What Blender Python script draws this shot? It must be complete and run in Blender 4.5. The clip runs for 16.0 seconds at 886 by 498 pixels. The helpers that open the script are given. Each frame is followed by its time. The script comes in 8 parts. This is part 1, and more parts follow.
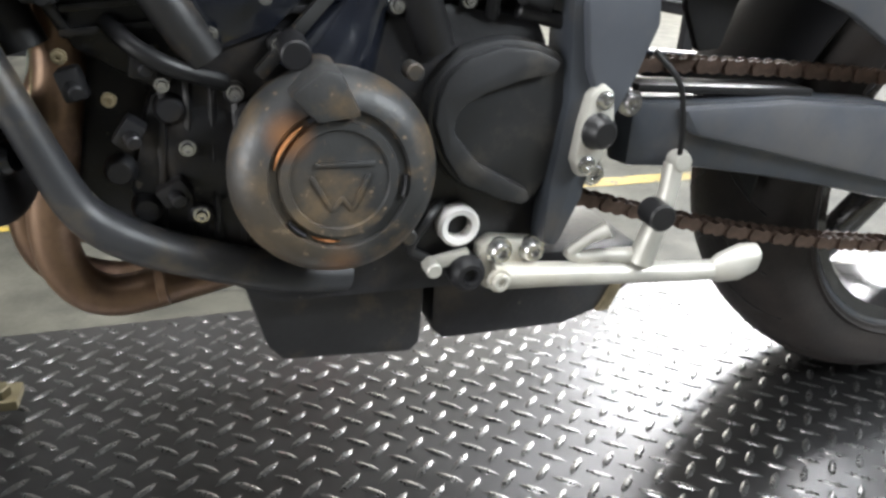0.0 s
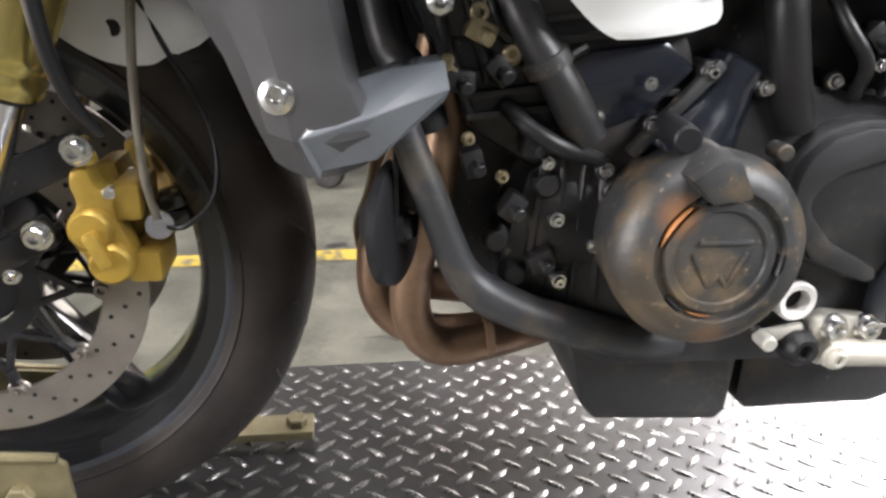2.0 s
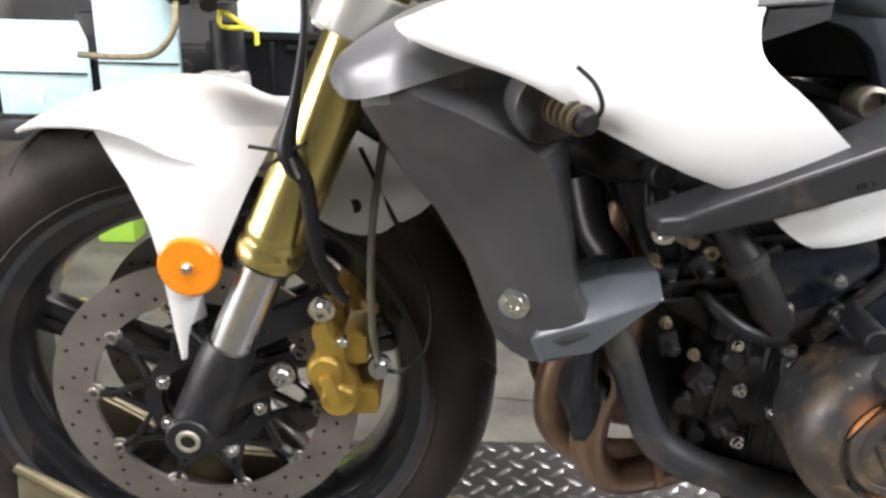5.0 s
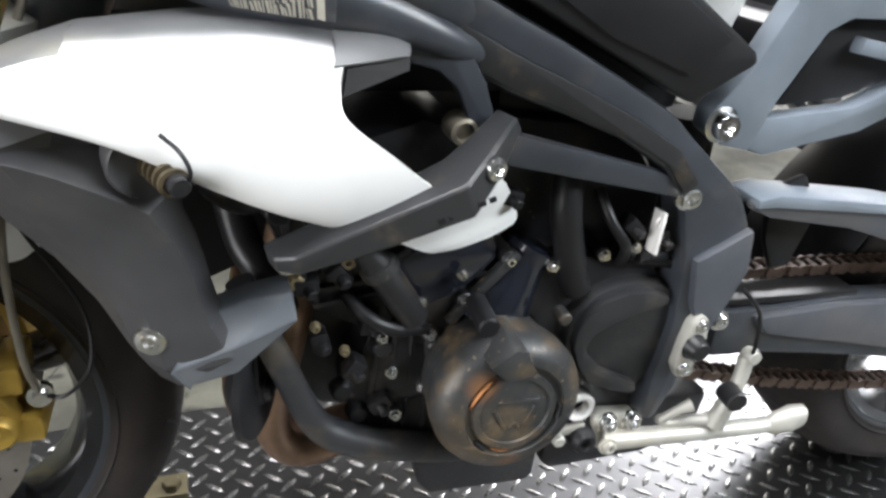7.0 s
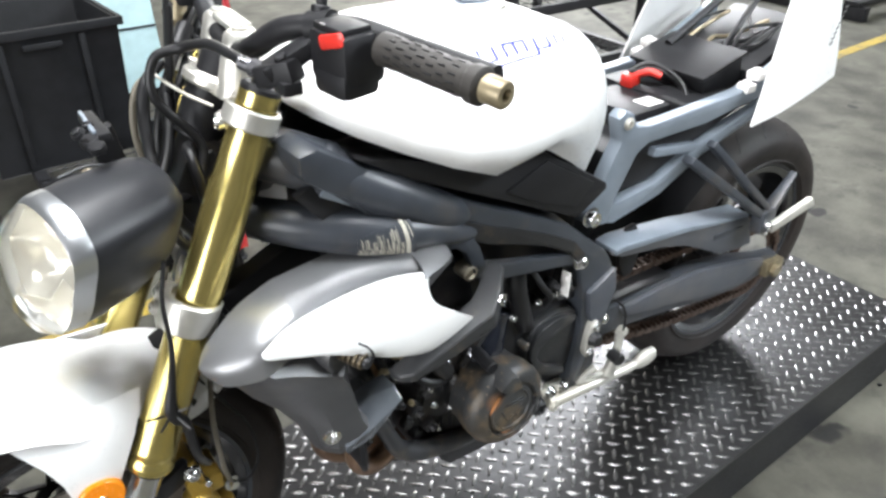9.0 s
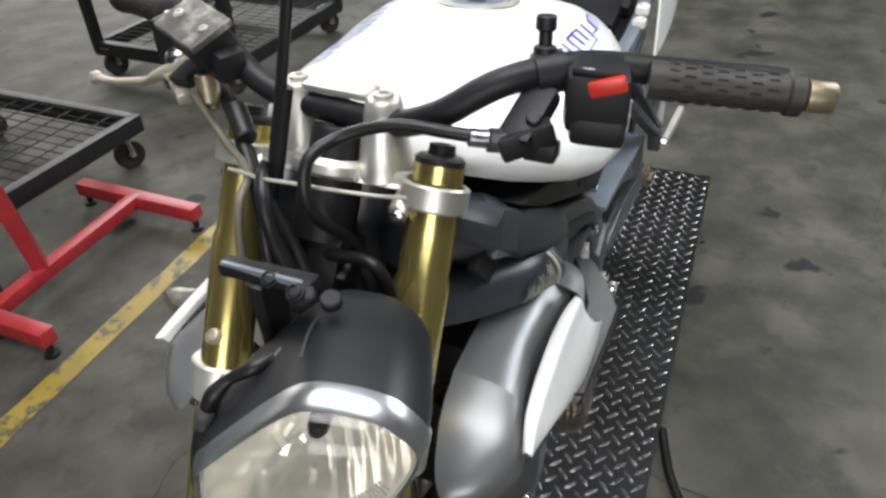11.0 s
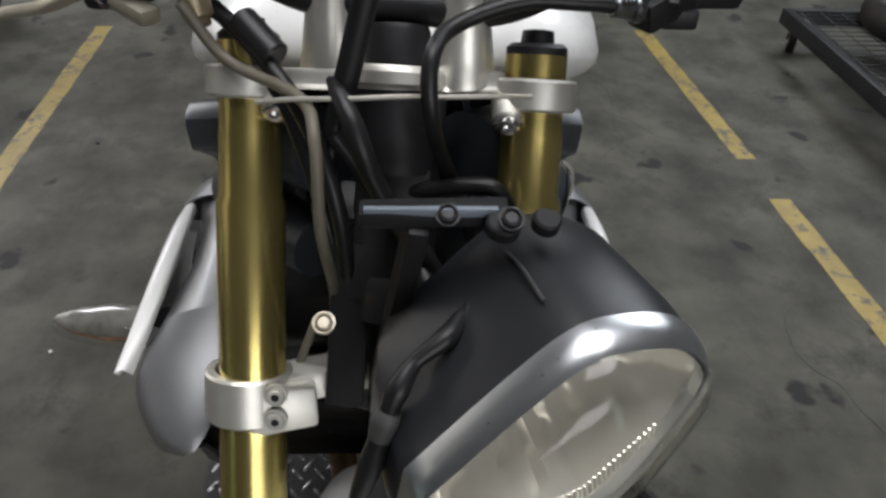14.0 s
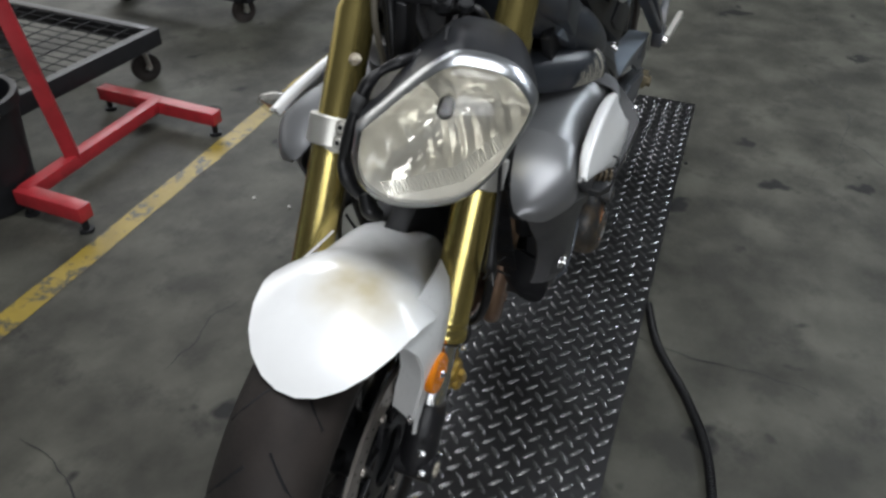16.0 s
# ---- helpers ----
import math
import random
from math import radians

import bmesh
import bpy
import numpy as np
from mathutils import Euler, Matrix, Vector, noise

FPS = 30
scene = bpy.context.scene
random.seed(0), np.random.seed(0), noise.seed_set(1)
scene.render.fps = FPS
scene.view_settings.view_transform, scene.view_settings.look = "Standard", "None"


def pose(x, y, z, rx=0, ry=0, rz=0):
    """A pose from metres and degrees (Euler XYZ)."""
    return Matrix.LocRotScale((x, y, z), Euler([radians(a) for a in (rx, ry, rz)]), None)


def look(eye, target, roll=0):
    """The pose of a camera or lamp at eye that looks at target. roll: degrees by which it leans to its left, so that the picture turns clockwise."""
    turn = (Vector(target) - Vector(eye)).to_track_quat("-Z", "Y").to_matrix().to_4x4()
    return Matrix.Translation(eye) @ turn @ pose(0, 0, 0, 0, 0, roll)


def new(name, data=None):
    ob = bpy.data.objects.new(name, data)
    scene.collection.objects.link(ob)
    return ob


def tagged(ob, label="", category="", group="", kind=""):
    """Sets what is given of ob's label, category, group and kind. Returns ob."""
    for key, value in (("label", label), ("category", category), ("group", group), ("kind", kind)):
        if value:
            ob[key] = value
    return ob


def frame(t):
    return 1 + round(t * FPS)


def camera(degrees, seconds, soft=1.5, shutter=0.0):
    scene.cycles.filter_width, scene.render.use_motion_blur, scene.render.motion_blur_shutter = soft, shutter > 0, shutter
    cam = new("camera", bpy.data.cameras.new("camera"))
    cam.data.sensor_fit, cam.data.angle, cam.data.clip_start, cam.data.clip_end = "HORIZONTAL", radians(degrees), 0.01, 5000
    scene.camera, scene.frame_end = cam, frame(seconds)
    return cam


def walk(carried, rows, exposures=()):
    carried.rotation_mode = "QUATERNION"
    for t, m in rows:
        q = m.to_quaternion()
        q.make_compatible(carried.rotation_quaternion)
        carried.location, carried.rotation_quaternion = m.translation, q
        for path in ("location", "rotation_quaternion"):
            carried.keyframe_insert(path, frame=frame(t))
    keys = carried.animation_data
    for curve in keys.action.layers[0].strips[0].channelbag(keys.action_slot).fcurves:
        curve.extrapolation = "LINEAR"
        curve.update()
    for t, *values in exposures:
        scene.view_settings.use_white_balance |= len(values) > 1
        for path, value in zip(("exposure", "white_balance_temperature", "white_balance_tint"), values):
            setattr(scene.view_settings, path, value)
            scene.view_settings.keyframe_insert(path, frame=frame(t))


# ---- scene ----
cam = camera(62.8, 16.0, soft=2.8)
EXPOSURES = [(0.0, 1.95, 6500, 10), (1.0, 2.05, 6550, 11), (2.0, 2.35, 6750, 15), (3.2, 2.4, 6850, 20), (5.3, 1.85, 6650, 15), (7.0, 1.82, 6450, 11), (8.5, 2.02, 6400, 10), (9.2, 1.5, 6400, 10), (11.3, 0.5, 6500, 11), (13.0, 0.0, 6450, 11), (14.0, 0.0, 6500, 12), (15.0, 0.13, 6450, 11), (16.0, 0.1, 6250, 10)]
PATH = [
    (0, (0.5144, -0.6743, 0.5469), (0.8122, 0.1933, 0.1487), 3.31),
    (0.5, (0.4647, -0.6716, 0.5465), (0.7274, 0.2161, 0.1684), 2.34),
    (1, (0.4186, -0.6571, 0.5428), (0.6403, 0.2403, 0.1613), 2.01),
    (1.5, (0.3837, -0.6529, 0.5512), (0.5552, 0.2583, 0.1767), 1.54),
    (2, (0.3413, -0.6546, 0.5745), (0.4603, 0.2713, 0.2161), 1.50),
    (2.5, (0.2933, -0.6535, 0.5944), (0.3663, 0.2749, 0.2301), 2.33),
    (3, (0.2439, -0.6627, 0.6044), (0.2746, 0.2623, 0.2256), 3.13),
    (3.2, (0.2218, -0.6655, 0.6050), (0.2264, 0.2561, 0.2169), 2.44),
    (5.3, (0.2561, -0.6739, 0.7401), (0.2526, 0.2677, 0.4033), 1.14),
    (5.5, (0.2707, -0.6735, 0.7469), (0.2956, 0.2718, 0.4216), 1.07),
    (6, (0.3089, -0.6701, 0.7506), (0.4237, 0.2723, 0.4366), 2.47),
    (6.5, (0.3301, -0.6650, 0.7749), (0.5343, 0.2479, 0.4213), 4.81),
    (7, (0.3460, -0.6787, 0.8241), (0.6431, 0.1612, 0.3698), 4.92),
    (7.5, (0.3650, -0.7389, 0.9089), (0.7148, 0.0534, 0.4091), 4.00),
    (8, (0.3032, -0.8224, 1.0456), (0.6613, -0.0449, 0.5287), 2.00),
    (8.5, (0.1358, -0.8305, 1.1501), (0.5543, -0.0905, 0.6235), -0.92),
    (9, (0.0105, -0.8214, 1.2115), (0.5090, -0.1327, 0.6851), 0.56),
    (9.2, (-0.0069, -0.7917, 1.2095), (0.5073, -0.1194, 0.6771), 0.06),
    (11.3, (-0.2291, -0.2583, 1.2607), (0.5204, 0.0237, 0.6618), -4.40),
    (11.5, (-0.1755, -0.2118, 1.2528), (0.5771, 0.0435, 0.6459), -5.42),
    (12, (-0.0997, -0.0966, 1.2552), (0.6706, 0.1097, 0.6518), -2.38),
    (12.5, (-0.0859, 0.0224, 1.2521), (0.7101, 0.1664, 0.6642), -3.15),
    (13, (-0.0853, 0.0673, 1.2295), (0.7241, 0.0708, 0.6422), -2.92),
    (13.5, (-0.1460, 0.0380, 1.1792), (0.6458, -0.0964, 0.5834), 2.36),
    (14, (-0.2128, 0.0012, 1.1560), (0.5737, -0.0581, 0.5413), 2.92),
    (14.5, (-0.2905, -0.0538, 1.1412), (0.4793, -0.0072, 0.5047), 2.01),
    (15, (-0.3870, -0.0965, 1.1157), (0.3585, 0.0175, 0.4590), 0.60),
    (15.5, (-0.5336, -0.1642, 1.1369), (0.2239, -0.0108, 0.5023), 5.73),
    (16, (-0.5635, -0.3354, 1.1609), (0.1769, -0.0427, 0.5559), 1.57),
]
walk(cam, [(t, look(eye, target, roll)) for t, eye, target, roll in PATH], EXPOSURES)

# ---- world and lamps ----
world = bpy.data.worlds.new("world")
scene.world = world
world.use_nodes = True
world.node_tree.nodes["Background"].inputs[0].default_value = (0.75, 0.8, 0.85, 1)
world.node_tree.nodes["Background"].inputs[1].default_value = 0.0


def area_lamp(name, eye, target, sx, sy, watts, colour=(1, 0.97, 0.92)):
    data = bpy.data.lights.new(name, "AREA")
    data.shape, data.size, data.size_y, data.energy, data.color = "RECTANGLE", sx, sy, watts, colour
    ob = new(name, data)
    ob.matrix_world = look(eye, target)
    return ob


area_lamp("ceiling_lamp", (7.0, 5.4, 4.6), (6.6, 5.0, 0), 3.6, 4.4, 560, (0.97, 0.98, 1))
area_lamp("ceiling_lamp", (5.4, -3.7, 4.6), (3.6, -1.6, 0), 4.0, 1.6, 310, (0.9, 0.96, 1))
area_lamp("ceiling_lamp", (0.0, -0.2, 4.6), (0.0, -0.2, 0), 2.6, 3.2, 180, (0.98, 0.99, 1))
# unseen panels added: north for floor and plate glare, west as assumed door daylight
area_lamp("north_fill", (6.6, 8.9, 2.6), (5.5, 0, 2.35), 6.6, 3.3, 150, (1, 0.97, 0.90))
# weak fill in front of solid wall, no window opens here
area_lamp("north_fill", (0.4, 8.9, 2.9), (0.6, 0, 2.5), 5.2, 2.7, 20, (1, 0.96, 0.88))
area_lamp("door_light", (-8.9, -3.4, 1.9), (0, -1.6, 1.5), 5.8, 3.5, 330, (0.98, 0.99, 1))


# ---- materials ----
def material(name, colour, rough=0.5, metal=0.0, vary=0.25, scale=20.0, bump=0.15, grain=180.0, second=None, amount=0.5,
             spot=6.0, coat=0.0, stretch=None, edge=0.12, rvar=0.12, third=None, spot3=3.0, cut3=0.66, spec=0.5, sdetail=8.0):
    """A surface with colour, gloss and relief that vary at two scales; second: a stain's or wear's colour."""
    m = bpy.data.materials.new(name)
    m.use_nodes = True
    nt = m.node_tree
    n, link = nt.nodes, nt.links.new
    b = n["Principled BSDF"]
    tc = n.new("ShaderNodeTexCoord")
    src = tc.outputs["Object"]
    if stretch:
        mp = n.new("ShaderNodeMapping")
        mp.inputs["Scale"].default_value = stretch
        link(src, mp.inputs[0])
        src = mp.outputs[0]
    big, fine = n.new("ShaderNodeTexNoise"), n.new("ShaderNodeTexNoise")
    big.inputs["Scale"].default_value, big.inputs["Detail"].default_value = scale, 6
    fine.inputs["Scale"].default_value, fine.inputs["Detail"].default_value = grain, 4
    link(src, big.inputs["Vector"])
    link(src, fine.inputs["Vector"])
    mix = n.new("ShaderNodeMix")
    mix.data_type, mix.blend_type = "RGBA", "MULTIPLY"
    mix.inputs[0].default_value = 1.0
    ramp = n.new("ShaderNodeValToRGB")
    lo, hi = 1 - vary, 1 + vary * 0.4
    ramp.color_ramp.elements[0].color, ramp.color_ramp.elements[1].color = (lo, lo, lo, 1), (hi, hi, hi, 1)
    ramp.color_ramp.elements[0].position, ramp.color_ramp.elements[1].position = 0.3, 0.7
    link(big.outputs["Fac"], ramp.inputs[0])
    mix.inputs[6].default_value = (*colour, 1)
    link(ramp.outputs[0], mix.inputs[7])
    out = mix.outputs[2]
    if second:
        stain = n.new("ShaderNodeTexNoise")
        stain.inputs["Scale"].default_value, stain.inputs["Detail"].default_value, stain.inputs["Roughness"].default_value = spot, sdetail, 0.65
        link(src, stain.inputs["Vector"])
        cut = n.new("ShaderNodeValToRGB")
        cut.color_ramp.elements[0].position, cut.color_ramp.elements[1].position = 0.62 - 0.25 * amount - edge, 0.62 - 0.25 * amount + edge
        link(stain.outputs["Fac"], cut.inputs[0])
        over = n.new("ShaderNodeMix")
        over.data_type = "RGBA"
        link(cut.outputs[0], over.inputs[0])
        link(out, over.inputs[6])
        over.inputs[7].default_value = (*second, 1)
        out = over.outputs[2]
    if third:
        st = n.new("ShaderNodeTexNoise")
        st.inputs["Scale"].default_value, st.inputs["Detail"].default_value = spot3, 3
        link(src, st.inputs["Vector"])
        ct = n.new("ShaderNodeValToRGB")
        ct.color_ramp.elements[0].position, ct.color_ramp.elements[1].position = cut3, cut3 + 0.04
        link(st.outputs["Fac"], ct.inputs[0])
        ov = n.new("ShaderNodeMix")
        ov.data_type = "RGBA"
        link(ct.outputs[0], ov.inputs[0])
        link(out, ov.inputs[6])
        ov.inputs[7].default_value = (*third, 1)
        out = ov.outputs[2]
    link(out, b.inputs["Base Color"])
    rr = n.new("ShaderNodeMapRange")
    rr.inputs["To Min"].default_value, rr.inputs["To Max"].default_value = max(0.03, rough - rvar), min(1.0, rough + rvar)
    link(fine.outputs["Fac"], rr.inputs["Value"])
    link(rr.outputs[0], b.inputs["Roughness"])
    b.inputs["Metallic"].default_value = metal
    b.inputs["Specular IOR Level"].default_value = spec
    b.inputs["Coat Weight"].default_value = coat
    if bump:
        bp = n.new("ShaderNodeBump")
        bp.inputs["Strength"].default_value, bp.inputs["Distance"].default_value = bump, 0.002
        link(fine.outputs["Fac"], bp.inputs["Height"])
        link(bp.outputs[0], b.inputs["Normal"])
    return m


WHITE = material("white_paint", (0.80, 0.80, 0.79), 0.28, vary=0.05, bump=0.0, coat=0.3, rvar=0.02)
GRAPHITE = material("graphite_plastic", (0.054, 0.054, 0.057), 0.38, vary=0.2, bump=0.05, rvar=0.07, second=(0.085, 0.076, 0.066), amount=-0.1, spot=14, edge=0.15)
SATIN = material("satin_black_paint", (0.038, 0.043, 0.052), 0.36, vary=0.25, bump=0.04, rvar=0.06, second=(0.07, 0.062, 0.054), amount=-0.1, spot=16, edge=0.15)
SILVER = material("satin_silver_grey", (0.20, 0.202, 0.208), 0.36, metal=0.5, vary=0.1, bump=0.0, rvar=0.03)
STEEL_GREY = material("blue_grey_paint", (0.20, 0.232, 0.27), 0.34, metal=0.2, vary=0.15, bump=0.04, rvar=0.06)
BLACK = material("black_plastic", (0.012, 0.012, 0.0135), 0.48, vary=0.3, bump=0.08, rvar=0.06, spec=0.3)
ENGINE = material("engine_black", (0.015, 0.015, 0.017), 0.4, vary=0.5, bump=0.2, second=(0.036, 0.028, 0.021), amount=-0.02, spot=16, edge=0.1, spec=0.38, third=(0.07, 0.06, 0.05), spot3=120, cut3=0.69)
DIRTY = material("dusty_engine_cover", (0.030, 0.031, 0.032), 0.46, vary=0.6, scale=16, bump=0.2, second=(0.105, 0.074, 0.042), amount=0.12, spot=20, edge=0.09, sdetail=10.0, third=(0.13, 0.10, 0.07), spot3=160, cut3=0.66)
CLEAR_GREY = material("clear_grey_plastic", (0.17, 0.165, 0.15), 0.14, vary=0.35, scale=60, bump=0.05, coat=0.5)
# base made paler and bluer for the sheen on the shroud fin
FIN = material("fin_plastic_with_sheen", (0.115, 0.125, 0.14), 0.24, vary=0.15, bump=0.03, rvar=0.05, coat=0.3)
GUARD_GREY = material("slate_grey_paint", (0.064, 0.070, 0.083), 0.36, vary=0.15, bump=0.05, rvar=0.06, second=(0.12, 0.11, 0.10), amount=-0.1, edge=0.2)
REFLECT = material("warm_silvered_plastic", (0.97, 0.94, 0.85), 0.15, metal=0.45, vary=0.06, bump=0.0, rvar=0.05)
RUST = material("rust", (0.36, 0.15, 0.05), 0.75, vary=0.45, scale=60, bump=0.4)
HEADER = material("heated_header_pipe", (0.32, 0.205, 0.13), 0.36, metal=0.6, vary=0.45, scale=14, bump=0.15, second=(0.08, 0.05, 0.042), amount=0.15, spot=14, edge=0.15)
PIPE_BLACK = material("worn_black_tube", (0.014, 0.014, 0.015), 0.46, vary=0.35, bump=0.15, second=(0.075, 0.055, 0.036), amount=0.0, spot=17, edge=0.1, sdetail=10.0)
RUBBER = material("tyre_rubber", (0.019, 0.0165, 0.0155), 0.6, vary=0.3, bump=0.15, spec=0.25, second=(0.040, 0.031, 0.026), amount=-0.1, spot=5, edge=0.25)
GLOSS_BLACK = material("gloss_black_wheel_paint", (0.014, 0.0145, 0.016), 0.22, vary=0.2, bump=0.0, rvar=0.05, coat=0.4, second=(0.045, 0.036, 0.03), amount=-0.1, spot=9, edge=0.15)
CABLE = material("cable_rubber", (0.012, 0.012, 0.013), 0.4, vary=0.3, bump=0.05, rvar=0.06, spec=0.35)
GOLD = material("gold_anodised", (0.55, 0.45, 0.16), 0.24, metal=0.9, vary=0.06, bump=0.0, rvar=0.01, grain=300)
CALIPER = material("gold_caliper_paint", (0.50, 0.33, 0.06), 0.38, metal=0.5, vary=0.2, bump=0.1, second=(0.16, 0.10, 0.03), amount=-0.1, edge=0.2)
ALLOY = material("cast_aluminium", (0.63, 0.615, 0.565), 0.4, metal=0.75, vary=0.18, bump=0.08, rvar=0.08, grain=350)
RIM = material("polished_rim", (0.60, 0.62, 0.64), 0.29, metal=0.95, vary=0.06, bump=0.0, rvar=0.04)
CHROME = material("bright_steel", (0.72, 0.72, 0.72), 0.2, metal=1.0, vary=0.1, bump=0.05)
DULL_CHROME = material("hazy_chrome", (0.36, 0.36, 0.38), 0.3, metal=1.0, vary=0.35, scale=60, bump=0.05)
DISC = material("brake_disc_steel", (0.33, 0.30, 0.27), 0.4, metal=0.75, vary=0.25, bump=0.1, second=(0.20, 0.165, 0.14), amount=-0.1, edge=0.2)
STAND = material("worn_pale_alloy", (0.52, 0.51, 0.465), 0.45, metal=0.4, vary=0.25, bump=0.15, second=(0.40, 0.36, 0.28), amount=-0.1, edge=0.2)
CHAIN = material("rusty_chain", (0.10, 0.066, 0.05), 0.5, metal=0.5, vary=0.5, scale=90, bump=0.3)
ORANGE = material("orange_lens", (0.80, 0.24, 0.01), 0.25, vary=0.1, bump=0.1)
BLUE_INK = material("blue_mark_paint", (0.03, 0.04, 0.40), 0.35, vary=0.1, bump=0.0)
PLATE = material("tread_plate_steel", (0.125, 0.125, 0.129), 0.33, metal=0.95, vary=0.3, scale=5, bump=0.03, grain=260, rvar=0.04, second=(0.06, 0.058, 0.055), amount=0.0, spot=3.0, edge=0.2)
LUG = material("tread_lug_steel", (0.24, 0.24, 0.238), 0.28, metal=0.95, vary=0.25, bump=0.02, rvar=0.04, grain=260)
FLOOR = material("worn_concrete", (0.082, 0.080, 0.065), 0.6, vary=0.6, scale=4.5, bump=0.1, grain=90, rvar=0.14, second=(0.042, 0.0408, 0.0345), amount=0.14, spot=5.5, edge=0.08, sdetail=12.0, third=(0.018, 0.0175, 0.0165), spot3=5.0, cut3=0.66, spec=0.18)
YELLOW = material("worn_yellow_paint", (0.30, 0.215, 0.034), 0.5, vary=0.3, scale=8, bump=0.15, grain=60, second=(0.075, 0.068, 0.044), amount=0.2, spot=22, edge=0.05, sdetail=9.0)
RED = material("red_paint", (0.33, 0.02, 0.026), 0.42, vary=0.25, bump=0.1, second=(0.12, 0.02, 0.02), amount=-0.15, spot=12, edge=0.1)
TEAL = material("pale_blue_plastic", (0.42, 0.58, 0.60), 0.45, vary=0.12, bump=0.05)
BIN = material("black_bin_plastic", (0.010, 0.0105, 0.012), 0.5, vary=0.3, bump=0.08, spec=0.28)
DARK_STEEL = material("dark_cart_steel", (0.018, 0.018, 0.020), 0.45, metal=0.2, vary=0.3, bump=0.1, spec=0.35)
WALLP = material("painted_wall", (0.09, 0.09, 0.09), 0.7, vary=0.15, scale=2, bump=0.1)
CHOCK = material("worn_olive_steel", (0.24, 0.205, 0.115), 0.45, metal=0.4, vary=0.35, bump=0.1, second=(0.075, 0.062, 0.04), amount=0.1, spot=9, edge=0.2)
SCUFFED = material("scuffed_white_paint", (0.80, 0.80, 0.79), 0.3, vary=0.04, bump=0.0, rvar=0.03, coat=0.2, second=(0.50, 0.43, 0.33), amount=-0.35, spot=4, edge=0.14, sdetail=2.0)
GRIP = material("dusty_grip_rubber", (0.036, 0.033, 0.03), 0.55, vary=0.3, bump=0.1, spec=0.35)
LEVER = material("tarnished_lever_alloy", (0.46, 0.42, 0.34), 0.42, metal=0.6, vary=0.25, bump=0.06, rvar=0.06, second=(0.25, 0.2, 0.14), amount=-0.1, spot=20, edge=0.15)
HOSE_GREY = material("faded_hose", (0.14, 0.125, 0.095), 0.5, vary=0.3, bump=0.05)
LABEL = material("white_label", (0.7, 0.68, 0.66), 0.5, vary=0.1, bump=0.0)
PRINT = material("label_print", (0.05, 0.05, 0.05), 0.6, vary=0.1, bump=0.0)
RED_PLASTIC = material("red_plastic", (0.62, 0.03, 0.02), 0.35, vary=0.1, bump=0.03)
BRASS = material("dull_brass", (0.30, 0.25, 0.16), 0.4, metal=0.6, vary=0.4, scale=50, bump=0.15)


def lens_material(name):
    """Thin clear plastic: see-through, with gloss that grows at grazing angles."""
    m = bpy.data.materials.new(name)
    m.use_nodes = True
    n, link = m.node_tree.nodes, m.node_tree.links.new
    mix, clear, gloss, face = n.new("ShaderNodeMixShader"), n.new("ShaderNodeBsdfTransparent"), n.new("ShaderNodeBsdfGlossy"), n.new("ShaderNodeLayerWeight")
    clear.inputs[0].default_value = (0.95, 0.95, 0.93, 1)
    gloss.inputs["Roughness"].default_value = 0.06
    curve, amount = n.new("ShaderNodeMath"), n.new("ShaderNodeMath")
    curve.operation, curve.inputs[1].default_value = "POWER", 4.0
    amount.operation, amount.inputs[1].default_value, amount.inputs[2].default_value = "MULTIPLY_ADD", 0.7, 0.04
    face.inputs["Blend"].default_value = 0.5
    link(face.outputs["Facing"], curve.inputs[0])
    link(curve.outputs[0], amount.inputs[0])
    link(amount.outputs[0], mix.inputs[0])
    link(clear.outputs[0], mix.inputs[1])
    link(gloss.outputs[0], mix.inputs[2])
    link(mix.outputs[0], n["Material Output"].inputs[0])
    return m


GLASS = lens_material("clear_lens")


# ---- mesh helpers ----
def part(name, bm, mat, parent=None, label="", smooth=True):
    """Links a bmesh as one mesh object under a thing or a part."""
    me = bpy.data.meshes.new(name)
    bmesh.ops.recalc_face_normals(bm, faces=bm.faces)
    bm.to_mesh(me)
    bm.free()
    me.materials.append(mat)
    if smooth:
        for p in me.polygons:
            p.use_smooth = True
        me.set_sharp_from_angle(angle=radians(38))
    ob = new(name, me)
    if parent:
        ob.parent = parent
    if label:
        ob["label"] = label
    return ob


def thing(name, label, category, group="", kind=""):
    ob = new(name)
    ob.empty_display_size = 0.05
    return tagged(ob, label, category, group, kind)


def joined(*bms):
    out = bmesh.new()
    for b in bms:
        me = bpy.data.meshes.new("tmp")
        b.to_mesh(me)
        b.free()
        out.from_mesh(me)
        bpy.data.meshes.remove(me)
    return out


def smooth_path(pts, n=6):
    """Catmull-Rom through the points."""
    p = [Vector(q) for q in pts]
    if len(p) < 3:
        return p
    p = [p[0] * 2 - p[1]] + p + [p[-1] * 2 - p[-2]]
    out = []
    for i in range(1, len(p) - 2):
        for k in range(n):
            t = k / n
            a, b, c, d = p[i - 1], p[i], p[i + 1], p[i + 2]
            out.append(0.5 * (2 * b + (c - a) * t + (2 * a - 5 * b + 4 * c - d) * t * t + (3 * b - a - 3 * c + d) * t ** 3))
    return out + [p[-2]]


